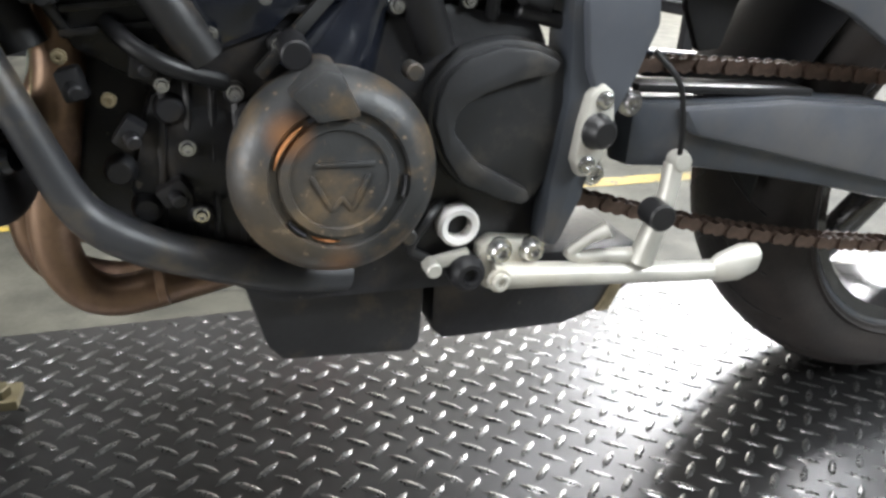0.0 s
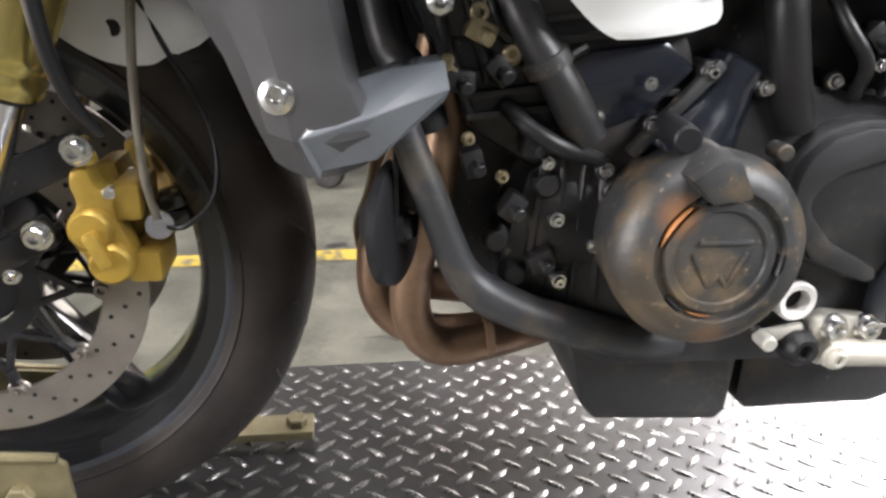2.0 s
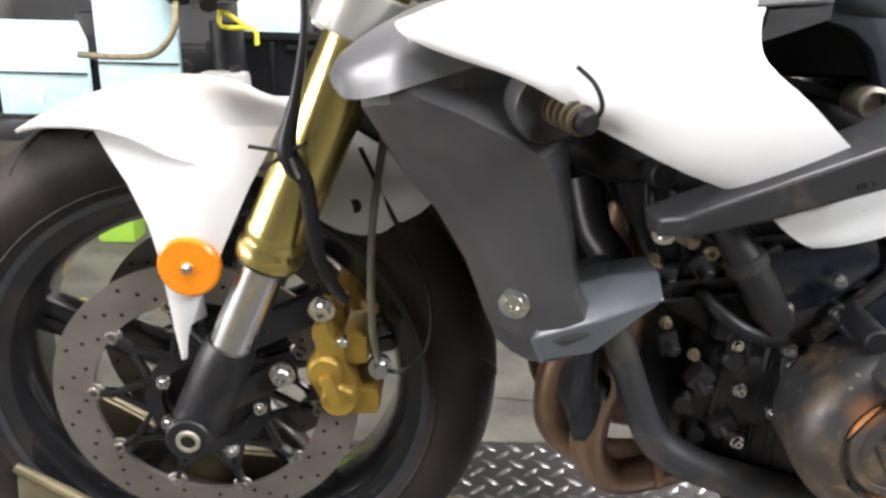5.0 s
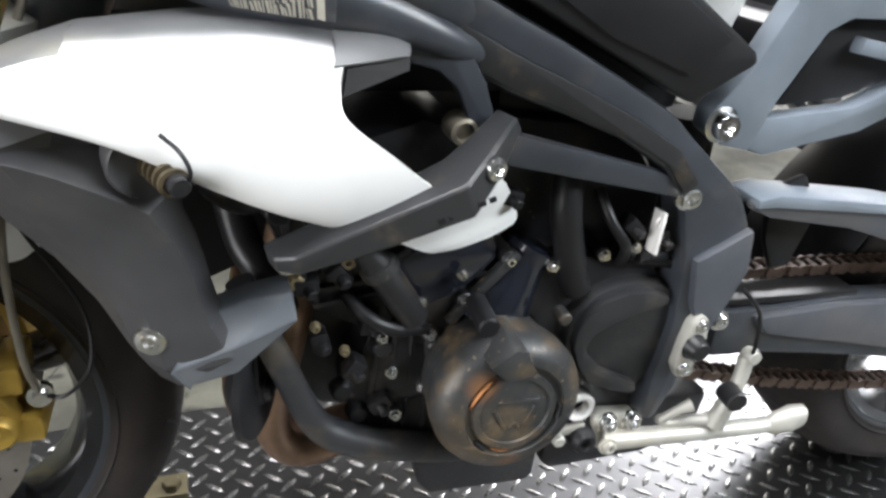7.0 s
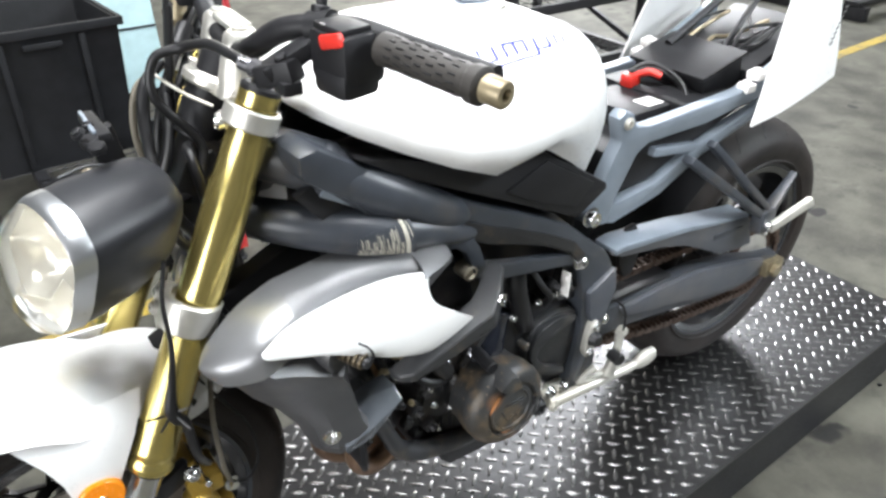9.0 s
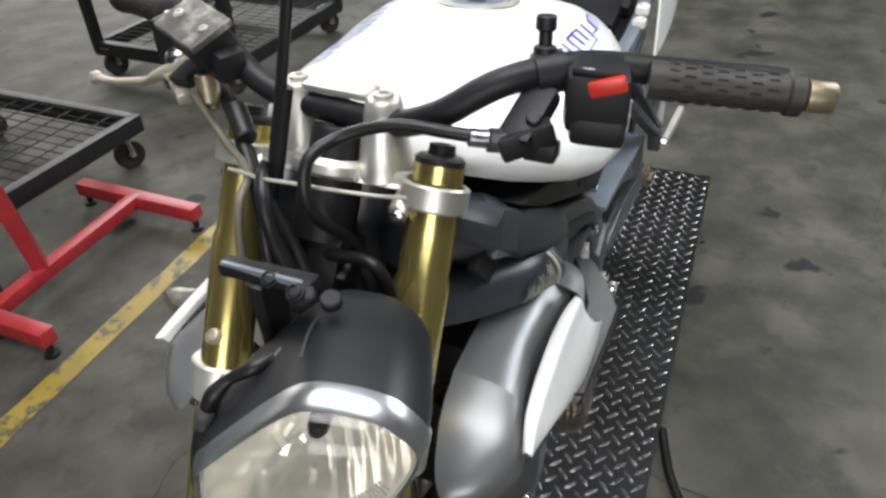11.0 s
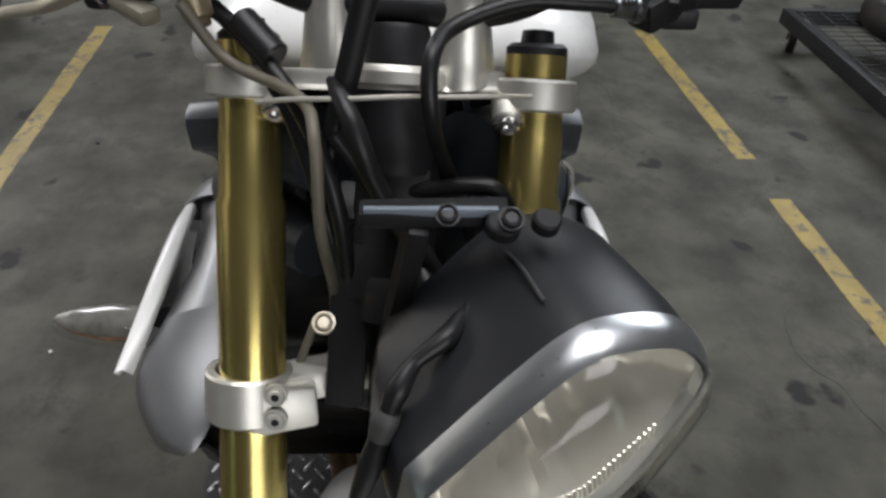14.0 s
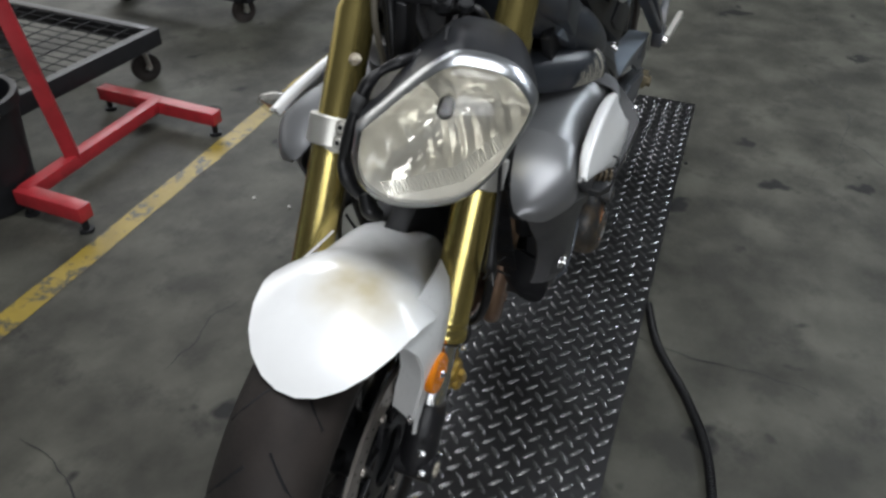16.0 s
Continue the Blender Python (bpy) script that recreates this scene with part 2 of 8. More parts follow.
def tube(pts, r, seg=12, n=6, curve=True, flat=1.0):
    """A round bar along points; r: one radius or one at each given point; flat squashes it sideways."""
    path = smooth_path(pts, n) if curve else [Vector(q) for q in pts]
    rs = [r] * len(path) if isinstance(r, (int, float)) else [float(v) for v in np.interp(np.linspace(0, 1, len(path)), np.linspace(0, 1, len(r)), r)]
    bm = bmesh.new()
    rings = []
    up = Vector((0, 0, 1))
    d0 = (path[1] - path[0]).normalized()
    if abs(d0.dot(up)) > 0.9:
        up = Vector((1, 0, 0))
    side = d0.cross(up).normalized()
    for i, p in enumerate(path):
        d = (path[min(i + 1, len(path) - 1)] - path[max(i - 1, 0)]).normalized()
        side = (side - d * side.dot(d)).normalized()
        v = d.cross(side)
        rings.append([bm.verts.new(p + rs[i] * (math.cos(a) * side + flat * math.sin(a) * v)) for a in np.linspace(0, 2 * math.pi, seg, endpoint=False)])
    for a, b in zip(rings, rings[1:]):
        for k in range(seg):
            bm.faces.new((a[k], a[(k + 1) % seg], b[(k + 1) % seg], b[k]))
    bm.faces.new(rings[0])
    bm.faces.new(rings[-1])
    return bm


def bevelled(bm, w, segs=2, angle=25):
    if w > 0:
        bm.normal_update()
        edges = [e for e in bm.edges if len(e.link_faces) == 2 and e.calc_face_angle(0) > radians(angle)]
        bmesh.ops.bevel(bm, geom=edges, offset=w, segments=segs, affect="EDGES", profile=0.6, clamp_overlap=True)
    return bm


def plate(profile, y0, y1, bevel=0.004, taper=1.0, curve=0):
    """A plate with an outline in x and z, from y0 to y1; taper shrinks its y0 face."""
    pts = [Vector((x, 0, z)) for x, z in profile]
    if curve:
        ring = smooth_path(pts + [pts[0]], curve)[:-1]
        pts = ring
    c = sum(pts, Vector()) / len(pts)
    bm = bmesh.new()
    fa = [bm.verts.new((c.x + (p.x - c.x) * taper, y0, c.z + (p.z - c.z) * taper)) for p in pts]
    fb = [bm.verts.new((p.x, y1, p.z)) for p in pts]
    bm.faces.new(fa)
    bm.faces.new(fb)
    for i in range(len(pts)):
        j = (i + 1) % len(pts)
        bm.faces.new((fa[i], fa[j], fb[j], fb[i]))
    bmesh.ops.recalc_face_normals(bm, faces=bm.faces)
    return bevelled(bm, bevel)


def box(c, s, bevel=0.004, m=None):
    bm = bmesh.new()
    bmesh.ops.create_cube(bm, size=1)
    bmesh.ops.scale(bm, vec=s, verts=bm.verts)
    bevelled(bm, bevel)
    bmesh.ops.transform(bm, matrix=Matrix.Translation(c) @ (m or Matrix()), verts=bm.verts)
    return bm


def bar(p0, p1, w, h, bevel=0.003, up=(0, 0, 1), taper=1.0):
    """A straight bar of rectangular section from p0 to p1."""
    p0, p1 = Vector(p0), Vector(p1)
    d = p1 - p0
    x = d.normalized()
    y = Vector(up).cross(x).normalized()
    z = x.cross(y)
    bm = bmesh.new()
    bmesh.ops.create_cube(bm, size=1)
    for v in bm.verts:
        k = taper if v.co.x > 0 else 1.0
        v.co = Vector((v.co.x * d.length, v.co.y * w * k, v.co.z * h * k))
    bevelled(bm, bevel)
    m = Matrix((x, y, z)).transposed().to_4x4()
    bmesh.ops.transform(bm, matrix=Matrix.Translation((p0 + p1) / 2) @ m, verts=bm.verts)
    return bm


def lathe(profile, centre, axis, seg=48, closed=False):
    """Turns an outline of (radius, height) round an axis through centre."""
    bm = bmesh.new()
    q = Vector((0, 0, 1)).rotation_difference(Vector(axis).normalized())
    rings = []
    for r, h in profile:
        if r < 1e-5:
            rings.append([bm.verts.new(Vector(centre) + q @ Vector((0, 0, h)))])
        else:
            rings.append([bm.verts.new(Vector(centre) + q @ Vector((r * math.cos(a), r * math.sin(a), h))) for a in np.linspace(0, 2 * math.pi, seg, endpoint=False)])
    pairs = list(zip(rings, rings[1:])) + ([(rings[-1], rings[0])] if closed else [])
    for a, b in pairs:
        for k in range(seg):
            j = (k + 1) % seg
            if len(a) == 1 and len(b) > 1:
                bm.faces.new((a[0], b[k], b[j]))
            elif len(b) == 1 and len(a) > 1:
                bm.faces.new((a[k], a[j], b[0]))
            elif len(a) > 1:
                bm.faces.new((a[k], a[j], b[j], b[k]))
    if not closed:
        for ring in (rings[0], rings[-1]):
            if len(ring) > 2:
                bm.faces.new(ring)
    return bm


def rod(p0, p1, r, seg=20, r1=None):
    p0, p1 = Vector(p0), Vector(p1)
    h = (p1 - p0).length
    b = min(0.0015, r * 0.2, h * 0.3)
    r1 = r if r1 is None else r1
    return lathe([(0, 0), (r - b, 0), (r, b), (r1, h - b), (r1 - b, h), (0, h)], p0, p1 - p0, seg)


def sheet(grid, thick):
    """A curved sheet from rows of points, given thickness along its normals."""
    bm = bmesh.new()
    nr, nc = len(grid), len(grid[0])
    top = [[bm.verts.new(p) for p in row] for row in grid]
    for i in range(nr - 1):
        for j in range(nc - 1):
            quad = [top[i][j], top[i][j + 1], top[i + 1][j + 1], top[i + 1][j]]
            if len({tuple(v.co) for v in quad}) == 4:
                bm.faces.new(quad)
    bmesh.ops.remove_doubles(bm, verts=bm.verts, dist=1e-5)
    bmesh.ops.recalc_face_normals(bm, faces=bm.faces)
    bmesh.ops.solidify(bm, geom=bm.faces[:], thickness=thick)
    return bm


def fair(grid, n=4):
    """Rows of points, filled in smoothly along both directions."""
    rows = [smooth_path(r, n) for r in grid]
    cols = [smooth_path(c, n) for c in zip(*rows)]
    return [list(r) for r in zip(*cols)]


def loft(sections, cap=True, wrap=True):
    """A closed skin through rings of equally many points."""
    bm = bmesh.new()
    rings = [[bm.verts.new(p) for p in s] for s in sections]
    n = len(rings[0])
    for a, b in zip(rings, rings[1:]):
        for k in range(n if wrap else n - 1):
            j = (k + 1) % n
            bm.faces.new((a[k], a[j], b[j], b[k]))
    if cap:
        bm.faces.new(rings[0])
        bm.faces.new(rings[-1])
    return bm


def bolt(p, parent, axis=(0, -1, 0), r=0.007, h=0.006, mat=None, name="bolt"):
    """A socket-head bolt: a bevelled head with a sunk hexagon."""
    prof = [(0, h * 0.35), (r * 0.45, h * 0.35), (r * 0.5, h), (r * 0.85, h), (r, h * 0.8), (r, 0), (r * 1.35, 0), (r * 1.35, -0.004), (0, -0.004)]
    return part(name, lathe(prof, p, axis, 12), mat or CHROME, parent)


def lean(z):
    """The motorcycle leans a little: y of its middle plane at a height."""
    return 0.04 * (0.95 - z)

# ---- the place ----
FZ = -0.168
part("floor", box((3, 0, FZ - 0.1), (34, 34, 0.2), 0), FLOOR)
tagged(bpy.data.objects["floor"], "worn grey concrete workshop floor with stains", "floor", kind="structure")
for nm, c, s in (("wall_south", (3, -9.1, 2.3), (24, 0.2, 5)),
                 ("wall_east", (15.1, 0, 2.3), (0.2, 18.4, 5))):
    tagged(part(nm, box(c, s, 0), WALLP), "plain painted workshop wall", "wall", kind="structure")
tagged(part("ceiling", box((3, 0, 4.9), (24.4, 18.4, 0.2), 0), WALLP), "plain workshop ceiling", "ceiling", kind="structure")

tagged(part("wall_north", joined(box((-2.9, 9.1, 2.3), (12.2, 0.2, 5), 0), box((12.6, 9.1, 2.3), (4.8, 0.2, 5), 0), box((6.7, 9.1, 0.35), (7.0, 0.2, 1.1), 0), box((6.7, 9.1, 4.55), (7.0, 0.2, 0.5), 0)), WALLP), "painted workshop wall with a long window band", "wall", kind="structure")
tagged(part("wall_west", joined(box((-9.1, -7.35, 2.3), (0.2, 3.7, 5), 0), box((-9.1, 5.35, 2.3), (0.2, 7.7, 5), 0), box((-9.1, -2, 4.25), (0.2, 7, 1.1), 0)), WALLP), "painted workshop wall with a wide doorway", "wall", kind="structure")
# unseen window, assumed, to house the eastern north panel
win = thing("window_1", "long steel-framed window band in the wall", "window", kind="structure")
part("window_frame", joined(box((6.7, 9.1, 0.93), (7.0, 0.1, 0.06), 0.004), box((6.7, 9.1, 4.27), (7.0, 0.1, 0.06), 0.004)), DARK_STEEL, win)
for k in range(5):
    part("mullion", box((3.23 + k * 1.735, 9.1, 2.6), (0.06, 0.08, 3.3), 0.004), DARK_STEEL, win)
    if k < 4:
        pane = part("pane", box((4.0975 + k * 1.735, 9.1, 2.6), (1.67, 0.006, 3.28), 0), GLASS, win, smooth=False)
        pane.visible_shadow = False

LINE_SLOPE = 0.0513


def floor_line(y_mid, x0, x1, width=0.075):
    bm = bmesh.new()
    rnd = random.Random(int(100 * (x0 + y_mid)))
    n = max(2, int((x1 - x0) / 0.06))
    lo, hi = [], []
    for i in range(n + 1):
        x = x0 + (x1 - x0) * i / n
        y = y_mid + LINE_SLOPE * x
        lo.append(bm.verts.new((x, y - width / 2 + rnd.uniform(-0.003, 0.003), FZ + 0.002)))
        hi.append(bm.verts.new((x, y + width / 2 + rnd.uniform(-0.003, 0.003), FZ + 0.002)))
    for i in range(n):
        bm.faces.new((lo[i], lo[i + 1], hi[i + 1], hi[i]))
    return tagged(part("floor_line", bm, YELLOW), "worn yellow painted line on the concrete floor", "floor marking", kind="structure")


floor_line(1.215, -3.0, 3.15)
floor_line(1.215, 3.9, 6.2)
floor_line(-1.36, 2.02, 3.25)
floor_line(-1.36, -1.5, 1.76)
floor_line(-1.36, 4.0, 6.0)


def floor_crack(x, y, heading, length, seed):
    """A crooked hairline crack in the concrete."""
    rnd = random.Random(seed)
    bm = bmesh.new()
    a, n = heading, max(6, int(length / 0.03))
    prev = None
    for i in range(n + 1):
        a += rnd.uniform(-0.45, 0.45) + 0.12 * (heading - a)
        x, y = x + 0.03 * math.cos(a), y + 0.03 * math.sin(a)
        w = rnd.uniform(0.0006, 0.0022) * (1 - abs(2 * i / n - 1) ** 3)
        q = [bm.verts.new((x - w * math.sin(a), y + w * math.cos(a), FZ + 0.0015)), bm.verts.new((x + w * math.sin(a), y - w * math.cos(a), FZ + 0.0015))]
        if prev:
            bm.faces.new((prev[0], prev[1], q[1], q[0]))
        prev = q
    return tagged(part("floor_crack", bm, BIN), "dark hairline crack in the concrete floor", "crack", kind="structure")


floor_crack(-0.25, 0.55, 0.7, 0.5, 3)
floor_crack(0.3, 0.75, -0.4, 0.3, 5)
floor_crack(1.9, -0.75, 0.3, 1.4, 7)
floor_crack(2.4, -0.6, -1.3, 0.8, 8)
floor_crack(0.9, -0.8, 1.9, 0.6, 9)
floor_crack(2.6, 0.7, 0.5, 1.6, 11)
floor_crack(0.4, -1.1, 0.2, 0.9, 13)

# ---- the lift platform ----
lift = thing("lift_platform", "low lift platform topped with worn steel tread plate", "platform")
PX0, PX1, PY0, PY1 = -0.75, 2.04, -0.33, 0.335


def edge_y(x, y):
    return y + 0.024 * x


bm = bmesh.new()
vs = [bm.verts.new((x, edge_y(x, y), z)) for z in (-0.005, 0.0) for x, y in ((PX0, PY0), (PX1, PY0), (PX1, PY1), (PX0, PY1))]
bm.faces.new(vs[4:])
bm.faces.new(vs[:4][::-1])
for i in range(4):
    bm.faces.new((vs[i], vs[(i + 1) % 4], vs[4 + (i + 1) % 4], vs[4 + i]))
part("tread_plate", bm, PLATE, lift, smooth=False)
bm = bmesh.new()
vs = [bm.verts.new((x, edge_y(x, y), z)) for z in (FZ, -0.005) for x, y in ((PX0, PY0 + 0.004), (PX1 - 0.004, PY0 + 0.004), (PX1 - 0.004, PY1 - 0.004), (PX0, PY1 - 0.004))]
bm.faces.new(vs[4:])
bm.faces.new(vs[:4][::-1])
for i in range(4):
    bm.faces.new((vs[i], vs[(i + 1) % 4], vs[4 + (i + 1) % 4], vs[4 + i]))
part("side_frame", bm, DARK_STEEL, lift, "dark steel side frame", smooth=False)

LUG_PITCH = 0.042


def tread_lugs():
    """Raised lozenges in two crossed directions over the whole plate."""
    verts, faces = [], []
    a, b, h = 0.0185, 0.0042, 0.0015
    nx, ny = int((PX1 - PX0) / LUG_PITCH * 2), int((PY1 - PY0) / LUG_PITCH * 2)
    for i in range(nx):
        for j in range(ny):
            if (i + j) % 2:
                continue
            x = PX0 + (i * 0.5 + 0.45) * LUG_PITCH
            y = edge_y(x, PY0 + (j * 0.5 + 0.45) * LUG_PITCH)
            t = radians(41 if i % 2 else -41) + 0.024
            c, s = math.cos(t), math.sin(t)
            k = len(verts)
            for u, v, z in ((-a, 0, 0), (-a * 0.4, -b, 0), (a * 0.4, -b, 0), (a, 0, 0), (a * 0.4, b, 0), (-a * 0.4, b, 0),
                            (-a * 0.72, 0, h * 0.8), (-a * 0.32, -b * 0.45, h), (a * 0.32, -b * 0.45, h), (a * 0.72, 0, h * 0.8), (a * 0.32, b * 0.45, h), (-a * 0.32, b * 0.45, h)):
                verts.append((x + c * u - s * v, y + s * u + c * v, z + 0.0001))
            for q in range(6):
                r = (q + 1) % 6
                faces.append((k + q, k + r, k + 6 + r, k + 6 + q))
            faces.append(tuple(k + 6 + q for q in range(6)))
    me = bpy.data.meshes.new("tread_pattern")
    me.from_pydata(verts, [], faces)
    me.materials.append(LUG)
    ob = new("tread_pattern", me)
    ob.parent = lift
    for p in me.polygons:
        p.use_smooth = True
    return tagged(ob, "raised bright lozenges of the tread plate", kind="stuff")


tread_lugs()

# ---- the motorcycle ----
bike = thing("motorcycle", "white naked motorcycle without seat, its headlight hanging loose", "motorcycle")
STEER = 0.065  # the front end is turned a little to its own right side


def turned(x, y, z):
    """A point of the front end, turned with the steering."""
    return (x + STEER * (y - lean(z)), y - STEER * (x - 0.31) * 0.6, z)


def fork_x(z):
    return 0.293 + (z - 0.936) * 0.471


FORK_AXIS = Vector((0.471, -0.04, 1)).normalized()


# front wheel
def wheel(name, c, big, width, rim_r, rim_w, spoke_n, label, yaw=0.0):
    """A cast wheel: the rim is the part, with tyre, spokes and hub under it."""
    w = width / 2
    g = rim_w / 2
    ring = [(rim_r - 0.022, -g * 0.55), (rim_r - 0.012, -g * 0.95), (rim_r + 0.012, -g * 1.02), (rim_r + 0.013, -g * 0.92), (rim_r - 0.002, -g * 0.8),
            (rim_r - 0.002, g * 0.8), (rim_r + 0.013, g * 0.92), (rim_r + 0.012, g * 1.02), (rim_r - 0.012, g * 0.95), (rim_r - 0.022, g * 0.55)]
    rim = part(name, lathe(ring, (0, 0, 0), (0, 1, 0), 72, True), GLOSS_BLACK, bike, label)
    rim.matrix_basis = pose(*c, 3.0 if yaw else 2.3, 0, yaw)
    h = big - rim_r
    sect = [(rim_r + 0.005, -g * 0.9), (rim_r + 0.012, -g * 1.08), (rim_r + h * 0.35, -w * 0.97), (rim_r + h * 0.52, -w), (rim_r + h * 0.7, -w * 0.9), (rim_r + h * 0.86, -w * 0.66), (big - h * 0.035, -w * 0.35), (big, 0)]
    sect = sect + [(r, -y) for r, y in sect[-2::-1]]
    tyre = part("tyre", lathe(sect, (0, 0, 0), (0, 1, 0), 96, True), RUBBER, rim, "worn road tyre with cut grooves")
    for sgn in (-1, 1):
        part("bead_rib", lathe([(rim_r + 0.016, sgn * g * 1.10), (rim_r + 0.019, sgn * g * 1.16), (rim_r + 0.022, sgn * g * 1.12), (rim_r + 0.019, sgn * g * 1.0)], (0, 0, 0), (0, 1, 0), 72, True), RUBBER, rim)
        # paler ring draws the highlight along the rim's edge
        part("rim_lip", lathe([(rim_r + 0.004, sgn * g * 1.01), (rim_r + 0.008, sgn * g * 1.05), (rim_r + 0.013, sgn * g * 1.04), (rim_r + 0.012, sgn * g * 0.98)], (0, 0, 0), (0, 1, 0), 72, True), SATIN, rim, "rim lip, its highlight put in a paler colour")
    # grooves: dark wedges sunk along the tread
    cuts = []
    for k in range(22):
        for side in (-1, 1):
            a0 = 2 * math.pi * (k + (0.25 if side > 0 else 0)) / 22
            pts = []
            for q in range(4):
                f = q / 3
                y = side * w * (0.18 + 0.62 * f)
                rr = np.interp(abs(y), [0, w * 0.35, w * 0.66, w * 0.9, w], [big, big - h * 0.035, big - h * 0.14, big - h * 0.3, big - h * 0.48])
                a = a0 + 0.16 * f
                pts.append(((rr - 0.0008) * math.cos(a), y, (rr - 0.0008) * math.sin(a)))
            cuts.append(tube(pts, 0.0022, 4, 1, False))
    tagged(part("tread_groove", joined(*cuts), BLACK, rim), "fine cut tread grooves", kind="stuff")
    for k in range(spoke_n):
        for off in (-0.055, 0.055):
            a = 2 * math.pi * (k + 0.2) / spoke_n
            p0 = (0.035 * math.cos(a), 0, 0.035 * math.sin(a))
            p1 = ((rim_r - 0.012) * math.cos(a + off), 0, (rim_r - 0.012) * math.sin(a + off))
            part("spoke", bar(p0, p1, 0.036, 0.026, 0.006, (-math.sin(a), 0.001, math.cos(a)), 0.7), GLOSS_BLACK, rim)
    part("hub", rod((0, -0.05, 0), (0, 0.05, 0), 0.046, 32), BLACK, rim)
    return rim


FW = (0.0, 0.026, 0.314)
front_wheel = wheel("front_wheel", FW, 0.302, 0.124, 0.215, 0.1, 5, "black cast front wheel", 2.5)


def shared(name, mesh, parent, matrix):
    """One more piece on a mesh that alike pieces share."""
    ob = new(name, mesh)
    ob.parent = parent
    ob.matrix_basis = matrix
    return ob


def brake_disc(y, side):
    prof = [(0.1135, -0.0025), (0.1535, -0.0025), (0.1535, 0.0025), (0.1135, 0.0025)]
    ring = part("brake_disc", lathe(prof, (0, y, 0), (0, 1, 0), 90, True), DISC, front_wheel, "drilled steel brake disc")
    hole = part("drill_hole", rod((0, -0.0029, 0), (0, 0.0029, 0), 0.0025, 8), BLACK, front_wheel)
    first = True
    for k in range(20):
        for q, r in enumerate((0.1225, 0.133, 0.1445)):
            a = 2 * math.pi * (k + q * 0.33) / 20
            m = pose(r * math.cos(a), y, r * math.sin(a))
            if first:
                hole.matrix_basis, first = m, False
            else:
                shared("drill_hole", hole.data, front_wheel, m)
    for k in range(10):
        a = radians(175 + 36 * k)
        p = (0.113 * math.cos(a), y + side * 0.003, 0.113 * math.sin(a))
        part("bobbin", lathe([(0.0025, 0), (0.0035, 0.003), (0.0058, 0.003), (0.0066, 0.0015), (0.0066, -0.004), (0, -0.004)], p, (0, side, 0), 16), DISC, front_wheel)
        part("disc_tab", rod((0.1135 * math.cos(a), y - 0.0022, 0.1135 * math.sin(a)), (0.1135 * math.cos(a), y + 0.0022, 0.1135 * math.sin(a)), 0.0105, 18), DISC, front_wheel)
        fork = (0.092 * math.cos(a), y, 0.092 * math.sin(a))
        part("carrier_arm", bar(fork, (p[0] * 0.985, y, p[2] * 0.985), 0.006, 0.011, 0.001, (0, 1, 0)), ENGINE, front_wheel)
        for off in (-0.3, 0.3):
            q = (0.06 * math.cos(a + off), y, 0.06 * math.sin(a + off))
            part("carrier_arm", bar(q, fork, 0.006, 0.0072, 0.001, (0, 1, 0)), ENGINE, front_wheel)
    part("carrier_ring", lathe([(0.046, -0.004), (0.063, -0.003), (0.063, 0.003), (0.046, 0.004)], (0, y, 0), (0, 1, 0), 40, True), ENGINE, front_wheel)
    return ring


brake_disc(-0.061, -1)
brake_disc(0.061, 1)

